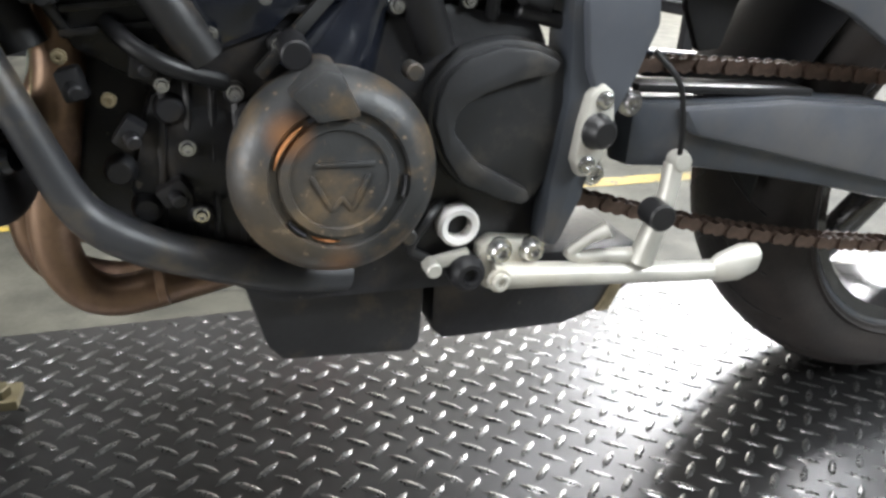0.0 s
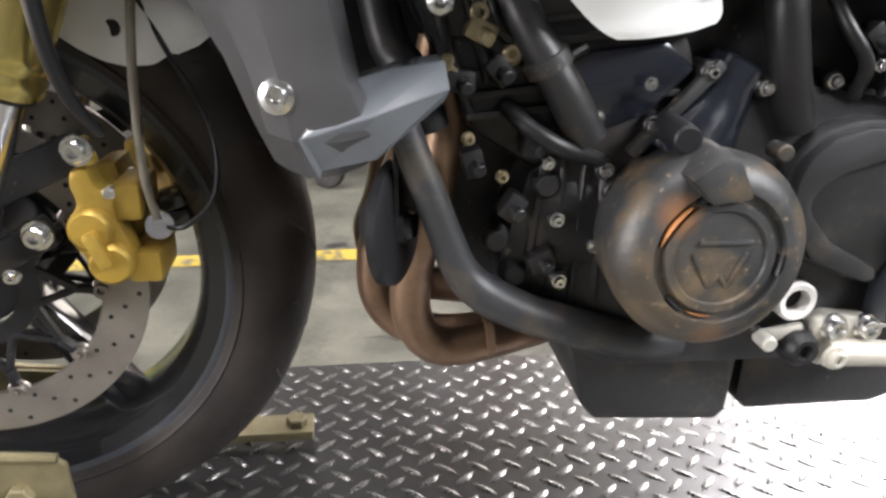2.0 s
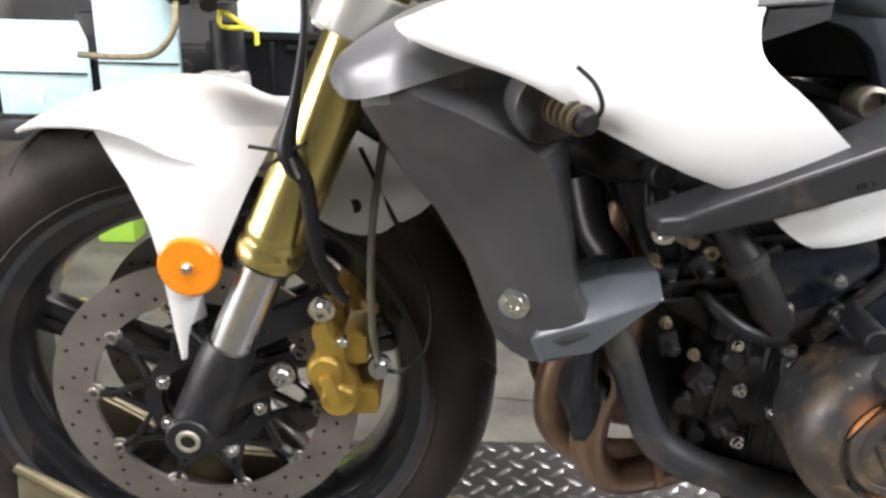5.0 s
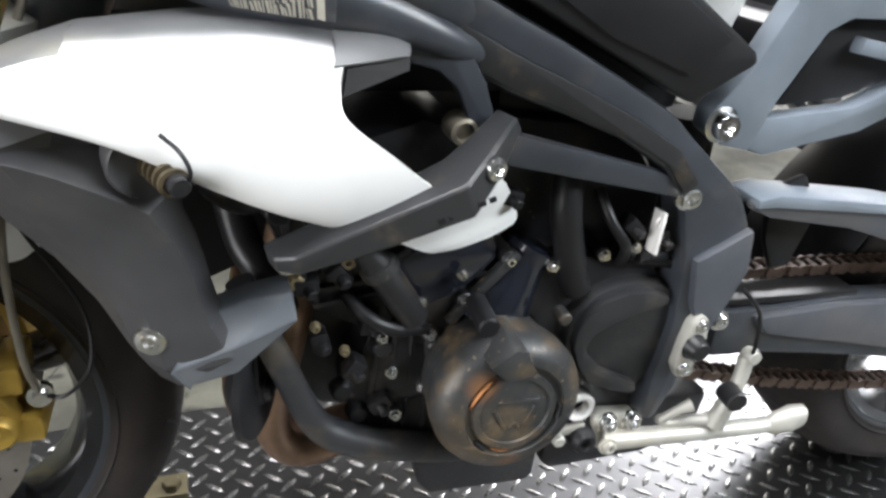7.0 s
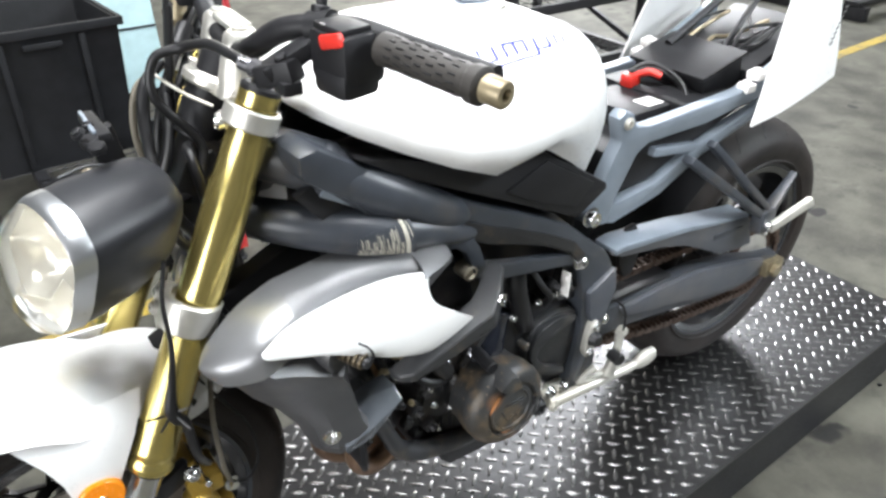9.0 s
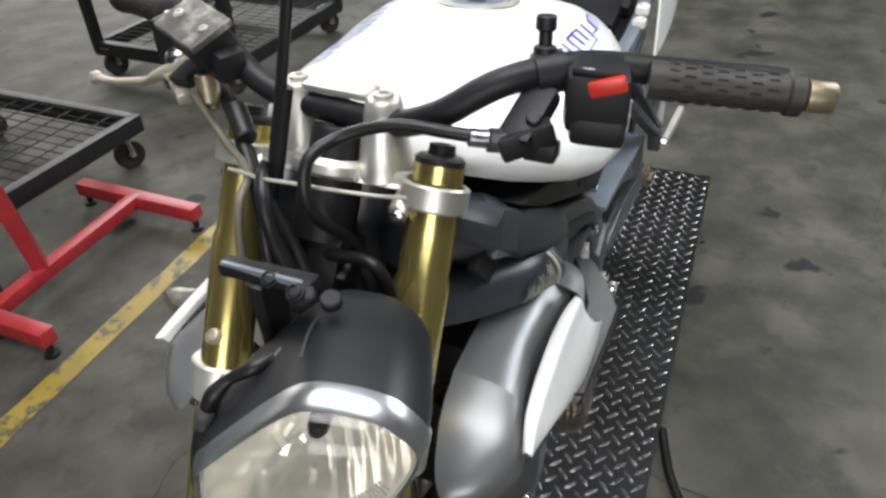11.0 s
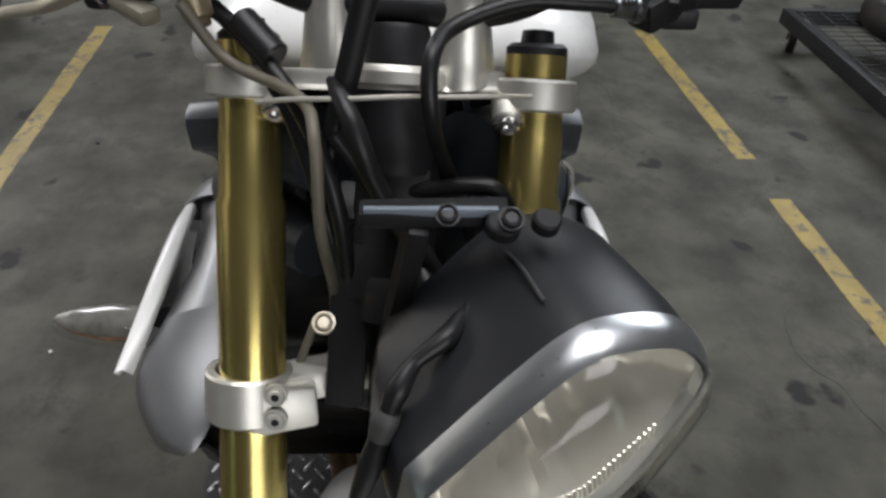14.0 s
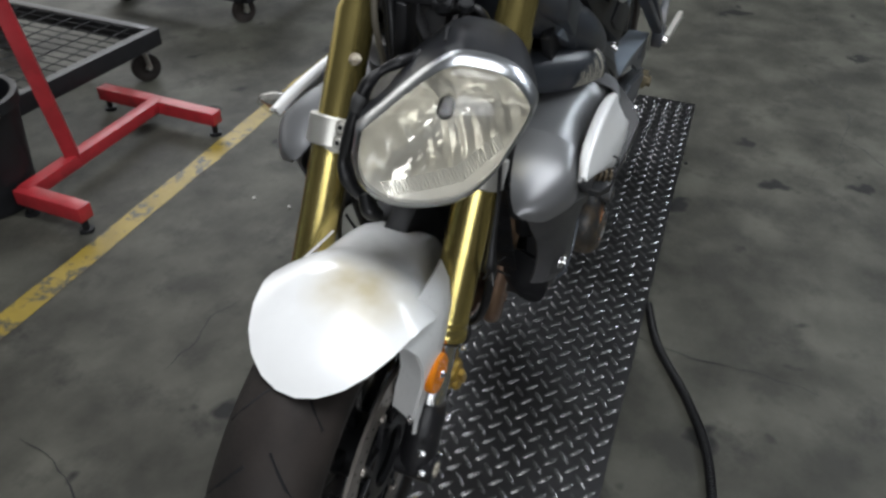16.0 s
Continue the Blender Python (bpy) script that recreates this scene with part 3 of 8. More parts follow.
# fork legs
for side in (-1, 1):
    ytop = -0.098 if side < 0 else 0.112
    leg_top = Vector(turned(fork_x(0.94), ytop, 0.94))
    leg_top.y = ytop
    zlow = 0.312
    foot = Vector((-0.007 * side, lean(zlow) + side * 0.104, zlow))
    ax = (leg_top - foot).normalized()
    length = (leg_top - foot).length

    def on(z, leg_top=leg_top, ax=ax):
        return leg_top - ax * ((leg_top.z - z) / ax.z)

    leg = part("fork_leg", lathe([(0.0, 0.0), (0.0285, 0.0), (0.0295, 0.004), (0.0295, 0.013), (0.0268, 0.0165), (0.0268, 0.021), (0.0282, 0.0235), (0.0282, 0.03), (0.0272, 0.033), (0.0272, 0.2), (0.0270, 0.235), (0.0262, 0.24), (0.0262, 0.39), (0.0236, 0.397),
                                  (0.0236, 0.44), (0.0228, 0.452), (0.0228, (leg_top - on(0.488)).length + 0.004), (0, (leg_top - on(0.488)).length + 0.004)], on(0.488), ax, 40), GOLD, bike, "gold anodised upside-down fork tube")
    part("stanchion", rod(on(0.39), on(0.492), 0.0205, 28), CHROME, leg, "polished steel inner tube")
    part("dust_seal", lathe([(0.0205, -0.006), (0.0262, -0.004), (0.0262, 0.0), (0.0205, 0.0)], on(0.488), ax, 32), BLACK, leg)
    part("fork_cap", lathe([(0.0225, 0), (0.0225, 0.006), (0.019, 0.009), (0.0125, 0.009), (0.0115, 0.018), (0.006, 0.019), (0.005, 0.014), (0, 0.014)], leg_top + ax * 0.003, ax, 20), BLACK, leg)
    lower = joined(lathe([(0, 0), (0.02, 0.002), (0.0265, 0.02), (0.0255, 0.085), (0.0245, 0.105), (0.0225, 0.112), (0, 0.112)], on(0.300), ax, 28),
                   rod((foot.x, foot.y - 0.03, foot.z), (foot.x, foot.y + 0.026, foot.z), 0.022, 28),
                   bar((foot.x + 0.012, foot.y - side * 0.004, 0.33), (0.098, foot.y - side * 0.012, 0.372), 0.018, 0.026, 0.004),
                   bar((0.045, foot.y - side * 0.004, 0.40), (0.135, foot.y - side * 0.012, 0.44), 0.016, 0.03, 0.004))
    part("fork_foot", lower, ENGINE, leg, "black cast fork foot with caliper lugs")
    part("axle_end", lathe([(0.0065, -0.012), (0.0075, 0.003), (0.0108, 0.003), (0.0118, 0.001), (0.0118, -0.014), (0, -0.014)], (foot.x, foot.y + side * 0.029, foot.z), (0, side, 0), 24), LEVER, leg, "hollow tarnished alloy axle end")
    for q in ((-0.022, 0.012), (0.036, -0.018), (-0.022, 0.055), (0.066, 0.03)):
        bolt((foot.x + q[0], foot.y + side * 0.018, foot.z + q[1]), leg, (0, side, 0), 0.0048, 0.005)
    for p in ((0.132, foot.y - side * 0.004 + side * 0.012, 0.44), (0.093, foot.y - side * 0.004 + side * 0.012, 0.372)):
        bolt(p, leg, (0, side, 0), 0.009, 0.008)
    # radial caliper behind the leg
    yc = foot.y - side * 0.03
    cal = part("brake_caliper", plate([(0.122, 0.425), (0.135, 0.427), (0.140, 0.412), (0.153, 0.402), (0.153, 0.382), (0.161, 0.366), (0.166, 0.345), (0.156, 0.328), (0.140, 0.326), (0.128, 0.338), (0.122, 0.352), (0.114, 0.366), (0.115, 0.384), (0.124, 0.396), (0.120, 0.412)], yc + side * 0.034, yc + side * 0.012, 0.004, 0.95, 2), CALIPER, bike, "gold painted four-piston brake caliper")
    part("inner_half", bar((0.135, yc - side * 0.03, 0.42), (0.152, yc - side * 0.03, 0.318), 0.022, 0.05, 0.008, (0, 1, 0)), CALIPER, cal)
    part("bridge", box((0.158, yc, 0.395), (0.028, 0.06, 0.03), 0.006), CALIPER, cal)
    part("bridge", box((0.168, yc, 0.34), (0.028, 0.06, 0.028), 0.006), CALIPER, cal)
    part("cover_web", bar((0.1335, yc + side * 0.0365, 0.376), (0.1455, yc + side * 0.0365, 0.347), 0.012, 0.026, 0.003, (0, 1, 0)), CALIPER, cal)
    for p in ((0.1335, 0.376), (0.1455, 0.347)):
        part("piston_cover", lathe([(0, 0.009), (0.0145, 0.009), (0.0175, 0.006), (0.0185, 0.0), (0, 0.0)], (p[0], yc + side * 0.033, p[1]), (0, side, 0), 28), CALIPER, cal)
    part("bleed_nipple", lathe([(0, 0.022), (0.004, 0.02), (0.005, 0.01), (0.008, 0.006), (0.009, 0), (0, 0)], (0.132, yc + side * 0.02, 0.428), (0.1, side * 0.2, 1), 14), CALIPER, cal)
    part("pad_pin", rod((0.15, yc + side * 0.036, 0.405), (0.15, yc - side * 0.03, 0.405), 0.005, 12), CHROME, cal)
    part("banjo_bolt", lathe([(0, 0.014), (0.006, 0.014), (0.007, 0.005), (0.0115, 0.005), (0.0115, -0.006), (0, -0.006)], (0.182, yc + side * 0.02, 0.374), (0.2, side, 0.2), 12), CHROME, cal)
    part("brake_hose", tube([(0.182, yc + side * 0.022, 0.376), (0.176, yc + side * 0.026, 0.42), (0.176, yc + side * 0.022, 0.5), (0.184, yc + side * 0.02, 0.57), (0.2, yc, 0.66), (0.225, yc - side * 0.03, 0.74)], 0.0036, 10), HOSE_GREY, cal, "thin worn brake hose")
    part("sensor_wire", tube([(0.182, yc + side * 0.018, 0.372), (0.205, yc + side * 0.03, 0.376), (0.228, yc + side * 0.02, 0.4), (0.225, yc, 0.45), (0.19, yc - side * 0.01, 0.52), (0.165, yc, 0.58)], 0.0022, 8), CABLE, cal)


# triple clamps
def clamp_ring(p, ax, r0, r1, h):
    return lathe([(r0, 0), (r1 - 0.002, 0), (r1, 0.002), (r1, h - 0.002), (r1 - 0.002, h), (r0, h)], p, ax, 36, True)


UP = Vector((0.471, -0.04, 1)).normalized()
for nm, zc, thick, lab in (("top_clamp", 0.918, 0.023, "cast aluminium top fork clamp"), ("bottom_clamp", 0.697, 0.04, "cast aluminium bottom fork clamp")):
    pl = Vector((fork_x(zc) - 0.008, -0.098 + (0.94 - zc) * 0.035, zc))
    pr = Vector((fork_x(zc) + 0.007, 0.112 + (0.94 - zc) * 0.045, zc))
    mid = (pl + pr) / 2 + Vector((0.036, 0, 0))
    r1 = 0.0312 if nm == "top_clamp" else 0.0345
    cl = part(nm, clamp_ring(pl - UP * thick / 2, UP, 0.0265, r1, thick), ALLOY, bike, lab)
    part("clamp_ring", clamp_ring(pr - UP * thick / 2, UP, 0.0265, r1, thick), ALLOY, cl)
    for s, p in ((-1, pl), (1, pr)):
        d = (mid - p).normalized()
        part("web", bar(p + d * 0.03, mid - d * 0.012, 0.03 if nm == "top_clamp" else 0.04, thick * 0.6, 0.004, UP), ALLOY, cl)
        if nm == "top_clamp":
            q = p + Vector((-0.028, -s * 0.022, -0.008))
            part("pinch_lug", rod(q, q + Vector((0.03, 0, 0.012)), 0.011, 16), ALLOY, cl)
            bolt(q, cl, (-1, 0, -0.3), 0.008, 0.006)
        else:
            part("pinch_block", bar(p + Vector((-0.022, 0, 0)), p + Vector((-0.012, -s * 0.056, 0)), 0.026, 0.038, 0.005, UP, 0.9), ALLOY, cl)
            for dz in (0.004, 0.0245):
                at = p + Vector((-0.036, -s * 0.026, 0.0)) + UP * dz
                pin = bolt(at, cl, (-1, 0, 0.35), 0.0068, 0.004, STAND)
                part("hex_socket", lathe([(0, 0.0036), (0.0034, 0.0036), (0.0034, 0.001), (0, 0.001)], at, (-1, 0, 0.35), 6), BLACK, pin)
    if nm == "top_clamp":
        yoke = [(0.268, -0.074), (0.263, -0.035), (0.262, 0.0), (0.266, 0.045), (0.276, 0.090), (0.312, 0.092), (0.334, 0.052), (0.336, 0.0), (0.330, -0.045), (0.308, -0.080)]
        ring0 = [Vector((x, y, 0.914 - 0.45 * (x - 0.29))) for x, y in yoke]
        part("yoke_plate", bevelled(loft([ring0, [q + UP * 0.015 for q in ring0]]), 0.004), ALLOY, cl, "cast aluminium yoke plate")
        part("steering_nut_ring", lathe([(0.018, 0), (0.037, 0), (0.039, 0.004), (0.039, 0.013), (0.036, 0.017), (0.018, 0.017)], mid + Vector((-0.042, 0, 0.002)), UP, 40, True), ALLOY, cl)
        top_mid = mid

# ignition lock and steering head
lock_p = Vector((0.281, 0.004, 0.942))
lock = part("ignition_lock", lathe([(0, -0.08), (0.029, -0.08), (0.030, -0.02), (0.0235, -0.018), (0.0235, 0.02), (0.0215, 0.024), (0.006, 0.024), (0.005, 0.02), (0, 0.02)], lock_p, UP, 36), BLACK, bike, "black ignition lock barrel")
part("lock_ring", lathe([(0.022, -0.02), (0.034, -0.02), (0.0365, -0.017), (0.0365, -0.009), (0.034, -0.006), (0.022, -0.006)], lock_p, UP, 40, True), ALLOY, lock, "pale alloy lock ring")
part("key_stub", tube([lock_p + UP * 0.02, lock_p + UP * 0.05], 0.0045, 10, 1, False), CABLE, lock)
part("key_guard", joined(box(lock_p + UP * 0.05, (0.008, 0.014, 0.014), 0.003)), BLACK, lock)
part("steering_head", rod((0.215, 0.018, 0.66), (0.325, 0.0, 0.9), 0.037, 32), SATIN, bike)
part("lock_housing", joined(bar((0.262, 0.004, 0.87), (0.215, 0.014, 0.775), 0.06, 0.056, 0.01, (0, 1, 0)), bar((0.236, 0.004, 0.79), (0.22, 0.01, 0.755), 0.09, 0.045, 0.008, (0, 1, 0))), PIPE_BLACK, bike, "dusty black lock housing under the clamp")

# handlebar
HB = [(0.398, -0.36, 1.01), (0.372, -0.27, 1.018), (0.345, -0.205, 1.026), (0.306, -0.15, 1.02), (0.288, -0.1, 0.992), (0.290, -0.055, 0.976), (0.297, 0.0, 0.975),
      (0.304, 0.06, 0.977), (0.31, 0.105, 0.994), (0.33, 0.155, 1.022), (0.368, 0.21, 1.026), (0.402, 0.28, 1.016), (0.44, 0.372, 1.008)]
hbar = part("handlebar", tube(HB, 0.0123, 20, 8), BLACK, bike, "black tapered handlebar")
for s in (-1, 1):
    p = Vector((0.296 + 0.006 * s, 0.0035 + s * 0.047, 0.928))
    t = Vector((0.303 + 0.006 * s, 0.0035 + s * 0.047, 0.995))
    d = (t - p).normalized()
    riser = part("bar_riser", loft([[p + d * h + Vector((r * math.cos(a) * 1.1, r * math.sin(a) * 0.95, 0)) for a in np.linspace(0, 2 * math.pi, 20, endpoint=False)] for h, r in ((0, 0.027), (0.015, 0.0245), (0.035, 0.0215), (0.055, 0.0185), (0.066, 0.0165), (0.069, 0.0135))]), ALLOY, bike, "cast aluminium handlebar clamp")
    bolt(t + d * 0.001, riser, d, 0.0095, 0.004, STAND)
part("clamp_bridge", bar((0.304, -0.03, 0.994), (0.31, 0.04, 0.994), 0.026, 0.007, 0.002), ALLOY, bike)

# left grip and switchgear
gl0, gl1 = Vector((0.350, -0.258, 1.019)), Vector((0.375, -0.374, 1.011))
gd = (gl1 - gl0).normalized()
L = (gl1 - gl0).length
gripL = part("left_grip", lathe([(0.0, 0), (0.0155, 0), (0.0157, 0.01), (0.0148, 0.02), (0.0150, L - 0.014), (0.0172, L - 0.012), (0.0172, L - 0.002), (0.014, L), (0, L)], gl0, gd, 28), GRIP, bike, "dusty black ribbed rubber grip")
ribs = []
for k in range(7):
    for q in range(12):
        a = 2 * math.pi * q / 12 + k * 0.26
        c = gl0 + gd * (0.018 + k * 0.0125)
        sx = gd.cross(Vector((0, 0, 1))).normalized()
        sz = sx.cross(gd)
        o = c + 0.0148 * (math.cos(a) * sx + math.sin(a) * sz)
        ribs.append(tube([o - gd * 0.004, o + gd * 0.004], 0.0011, 5, 1, False))
part("rib", joined(*ribs), CABLE, gripL)
part("bar_end", lathe([(0.008, 0), (0.0125, 0.001), (0.0125, 0.02), (0.011, 0.022), (0.006, 0.022), (0.005, 0.016), (0, 0.016)], gl1 + gd * 0.001, gd, 24), BRASS, gripL, "dull metal bar end stub")
sw = Vector((0.332, -0.222, 1.008))
frame_y = Matrix((-gd, gd.cross(Vector((0, 0, 1))).normalized(), Vector((0, 0, 1)))).transposed().to_4x4()
swL = part("left_switch_housing", joined(box(sw, (0.052, 0.052, 0.05), 0.009, frame_y), box(sw + Vector((-0.004, -0.003, -0.022)), (0.046, 0.046, 0.026), 0.008, frame_y)), BLACK, bike, "black switch cluster with a red switch")
part("red_switch", box(sw + Vector((-0.022, -0.012, 0.018)), (0.03, 0.008, 0.013), 0.003, frame_y @ pose(0, 0, 0, 0, 18, 0)), RED_PLASTIC, swL, "red rocker switch")
part("top_ridge", box(sw + Vector((-0.004, 0, 0.027)), (0.04, 0.036, 0.006), 0.002, frame_y), BLACK, swL)
for k in range(4):
    part("dial_mark", box(sw + Vector((-0.022, 0.002 + k * 0.004, 0.0305)), (0.0012, 0.005, 0.0006), 0), LABEL, swL, smooth=False)
clp = part("clutch_perch", joined(lathe([(0.0125, -0.012), (0.0175, -0.012), (0.0175, 0.012), (0.0125, 0.012)], (0.328, -0.182, 1.024), (0.5, -0.85, 0.1), 24, True), bar((0.318, -0.182, 1.012), (0.268, -0.172, 0.986), 0.03, 0.018, 0.005)), BLACK, bike, "bare clutch perch without lever")
part("lever_fork", bar((0.29, -0.198, 0.994), (0.268, -0.160, 0.982), 0.024, 0.022, 0.004), BLACK, clp)
part("switch_block", box((0.282, -0.192, 0.978), (0.02, 0.026, 0.014), 0.003), BLACK, clp)
part("mirror_stub", joined(rod((0.326, -0.178, 1.018), (0.331, -0.177, 1.045), 0.0095, 16), rod((0.331, -0.177, 1.043), (0.334, -0.176, 1.058), 0.0055, 14), rod((0.334, -0.176, 1.056), (0.336, -0.176, 1.068), 0.0085, 12)), BLACK, clp, "cut mirror stem stub")
part("cable_adjuster", joined(rod((0.268, -0.158, 0.988), (0.258, -0.138, 0.992), 0.0075, 12), rod((0.272, -0.166, 0.986), (0.264, -0.152, 0.989), 0.010, 8)), DULL_CHROME, clp)
part("perch_bolt", rod((0.282, -0.184, 1.0), (0.279, -0.185, 1.007), 0.006, 14), DARK_STEEL, clp)

# right grip, throttle housing and brake master cylinder
gr0, gr1 = Vector((0.388, 0.262, 1.013)), Vector((0.434, 0.376, 1.007))
gd = (gr1 - gr0).normalized()
L = (gr1 - gr0).length
gripR = part("right_grip", lathe([(0, 0), (0.0165, 0), (0.0165, 0.008), (0.0158, 0.012), (0.0165, L - 0.012), (0.0185, L - 0.01), (0.0185, L - 0.003), (0.014, L), (0, L)], gr0, gd, 28), RUBBER, bike, "black worn throttle grip")
ribs = []
for k in range(8):
    for q in range(12):
        a = 2 * math.pi * q / 12 + k * 0.26
        c = gr0 + gd * (0.018 + k * 0.0115)
        sx = gd.cross(Vector((0, 0, 1))).normalized()
        sz = sx.cross(gd)
        o = c + 0.0152 * (math.cos(a) * sx + math.sin(a) * sz)
        ribs.append(tube([o - gd * 0.0035, o + gd * 0.0035], 0.0011, 5, 1, False))
part("rib", joined(*ribs), CABLE, gripR)
thr = part("throttle_housing", joined(lathe([(0, -0.02), (0.02, -0.02), (0.023, -0.016), (0.023, 0.018), (0.019, 0.022), (0, 0.022)], gr0 + Vector((-0.014, -0.026, 0.0)), gd, 28), box((0.358, 0.226, 1.0), (0.05, 0.036, 0.05), 0.008), box((0.352, 0.222, 0.972), (0.04, 0.03, 0.04), 0.008)), BLACK, bike, "black throttle housing")
part("kill_switch", box((0.374, 0.222, 1.024), (0.012, 0.016, 0.010), 0.003), RED_PLASTIC, thr, "red switch")
bolt((0.345, 0.222, 1.027), thr, (0, 0, 1), 0.006, 0.004, BRASS)
# reservoir: corners of the lid
ra, rb, rc, rd = Vector((0.289, 0.187, 1.040)), Vector((0.330, 0.176, 1.053)), Vector((0.300, 0.111, 1.047)), Vector((0.266, 0.126, 1.028))
mc = (ra + rb + rc + rd) / 4
ux = ((ra - rd) + (rb - rc)).normalized()
uy = ((rb - ra) + (rc - rd)).normalized()
uz = ux.cross(uy).normalized()
if uz.z < 0:
    uz = -uz
RM = Matrix((ux, uz.cross(ux), uz)).transposed().to_4x4()
res = part("brake_reservoir", joined(box(mc - uz * 0.018, (0.062, 0.04, 0.03), 0.005, RM), bar(mc - uz * 0.03 + ux * 0.02, mc - uz * 0.034 - ux * 0.045, 0.03, 0.03, 0.007)), BLACK, bike, "black brake master cylinder")
WORN_LID = material("scratched_lid", (0.13, 0.127, 0.12), 0.45, metal=0.4, vary=0.4, scale=40, bump=0.25, second=(0.42, 0.40, 0.35), amount=0.18, spot=30, edge=0.1)
part("lid", box(mc - uz * 0.001, (0.070, 0.047, 0.007), 0.002, RM), WORN_LID, res, "scratched metal reservoir lid")
for sx in (-1, 1):
    bolt(mc + uz * 0.0025 + ux * sx * 0.022, res, uz, 0.0045, 0.002, STAND)
part("master_banjo", joined(rod((0.292, 0.145, 0.995), (0.285, 0.14, 0.968), 0.011, 14), rod((0.288, 0.142, 0.972), (0.283, 0.138, 0.962), 0.0075, 10)), BRASS, res, "brass hose union")
lev = part("brake_lever", tube([(0.328, 0.196, 0.985), (0.318, 0.23, 0.973), (0.33, 0.262, 0.957), (0.34, 0.3, 0.947), (0.35, 0.34, 0.938), (0.363, 0.376, 0.932)], [0.012, 0.0085, 0.0065, 0.0055, 0.005, 0.0055], 14, 6, True, 0.75), LEVER, bike, "tarnished alloy brake lever with ball end")
part("ball_end", lathe([(0, -0.009), (0.006, -0.0065), (0.009, 0), (0.006, 0.0065), (0, 0.009)], (0.365, 0.381, 0.931), (0, 0, 1), 18), LEVER, lev)
part("lever_knuckle", joined(bar((0.330, 0.198, 0.978), (0.305, 0.210, 0.972), 0.022, 0.013, 0.005), bar((0.312, 0.204, 0.972), (0.286, 0.172, 0.966), 0.017, 0.013, 0.005)), LEVER, lev)
part("lever_bracket", plate([(0.292, 0.985), (0.326, 0.992), (0.330, 0.978), (0.300, 0.972)], 0.172, 0.196, 0.003), BLACK, res, "black lever bracket")
part("adjuster_wheel", lathe([(0.0, 0.014), (0.006, 0.0132), (0.0105, 0.011), (0.0132, 0.006), (0.0142, 0.005), (0.0142, -0.006), (0.012, -0.008), (0, -0.008)], (0.333, 0.213, 0.985), (-0.5, 0, 0.85), 18), DULL_CHROME, lev)
bolt((0.309, 0.207, 0.972), lev, (-0.4, 0, 0.9), 0.006, 0.006, DULL_CHROME)

# cables round the steering head
for nm, pts, r in (
        ("brake_line", [(0.272, 0.147, 0.983), (0.268, 0.121, 0.945), (0.232, 0.068, 0.935), (0.198, 0.056, 0.919), (0.186, 0.055, 0.86), (0.2, 0.05, 0.79), (0.215, 0.055, 0.74)], 0.0042),
        ("throttle_cable", [(0.345, 0.2, 0.985), (0.302, 0.14, 0.975), (0.262, 0.092, 0.945), (0.232, 0.062, 0.91), (0.21, 0.045, 0.86), (0.205, 0.04, 0.79), (0.225, 0.05, 0.72)], 0.0062),
        ("throttle_cable", [(0.345, 0.195, 0.978), (0.305, 0.13, 0.962), (0.268, 0.09, 0.925), (0.236, 0.066, 0.88), (0.214, 0.05, 0.82), (0.212, 0.045, 0.75), (0.24, 0.055, 0.68)], 0.0055),
        ("clutch_cable", [(0.262, -0.145, 0.991), (0.257, -0.12, 0.994), (0.25, -0.076, 0.996), (0.236, -0.032, 0.984), (0.207, -0.017, 0.972), (0.2, -0.02, 0.93), (0.236, -0.034, 0.875), (0.226, -0.052, 0.83), (0.25, -0.06, 0.76)], 0.0055),
        ("wiring_loom", [(0.228, 0.046, 0.91), (0.216, 0.018, 0.872), (0.196, -0.006, 0.84), (0.17, -0.02, 0.82), (0.15, -0.035, 0.806)], 0.0072),
        ("wiring_loom", [(0.225, -0.005, 0.80), (0.19, -0.035, 0.808), (0.178, -0.06, 0.795), (0.19, -0.072, 0.77), (0.22, -0.06, 0.75)], 0.006)):
    part(nm, tube(pts, r, 12, 8), HOSE_GREY if nm == "brake_line" else CABLE, bike)
part("boot", rod((0.285, 0.112, 0.968), (0.262, 0.086, 0.95), 0.011, 14), CABLE, bike)
part("retaining_wire", tube([(0.245, 0.1, 0.925), (0.228, 0.072, 0.936), (0.214, 0.035, 0.944), (0.212, 0.003, 0.947), (0.215, -0.03, 0.946), (0.223, -0.064, 0.943), (0.24, -0.088, 0.935)], 0.0018, 8, 6), STAND, bike, "thin bright wire across the fork")

part("lock_flange", box((0.238, 0.009, 0.847), (0.034, 0.074, 0.012), 0.003, Matrix.Rotation(radians(-25), 4, "Y")), PIPE_BLACK, bike, "dusty flange under the lock")
part("main_loom", tube([(0.2335, 0.0475, 0.948), (0.22, 0.041, 0.943), (0.203, 0.031, 0.93), (0.193, 0.02, 0.9), (0.187, 0.002, 0.866), (0.184, -0.017, 0.838), (0.19, -0.03, 0.8), (0.21, -0.035, 0.76)], [0.003, 0.0062, 0.0072, 0.0072, 0.0072, 0.0072, 0.0072, 0.0072], 14, 8), CABLE, bike, "thick black wiring loom")
part("looped_cable", tube([(0.232, -0.005, 0.862), (0.224, -0.024, 0.869), (0.218, -0.043, 0.876), (0.214, -0.064, 0.877), (0.214, -0.077, 0.857), (0.219, -0.074, 0.822), (0.226, -0.063, 0.796), (0.24, -0.045, 0.785)], 0.0062, 12, 8), CABLE, bike)

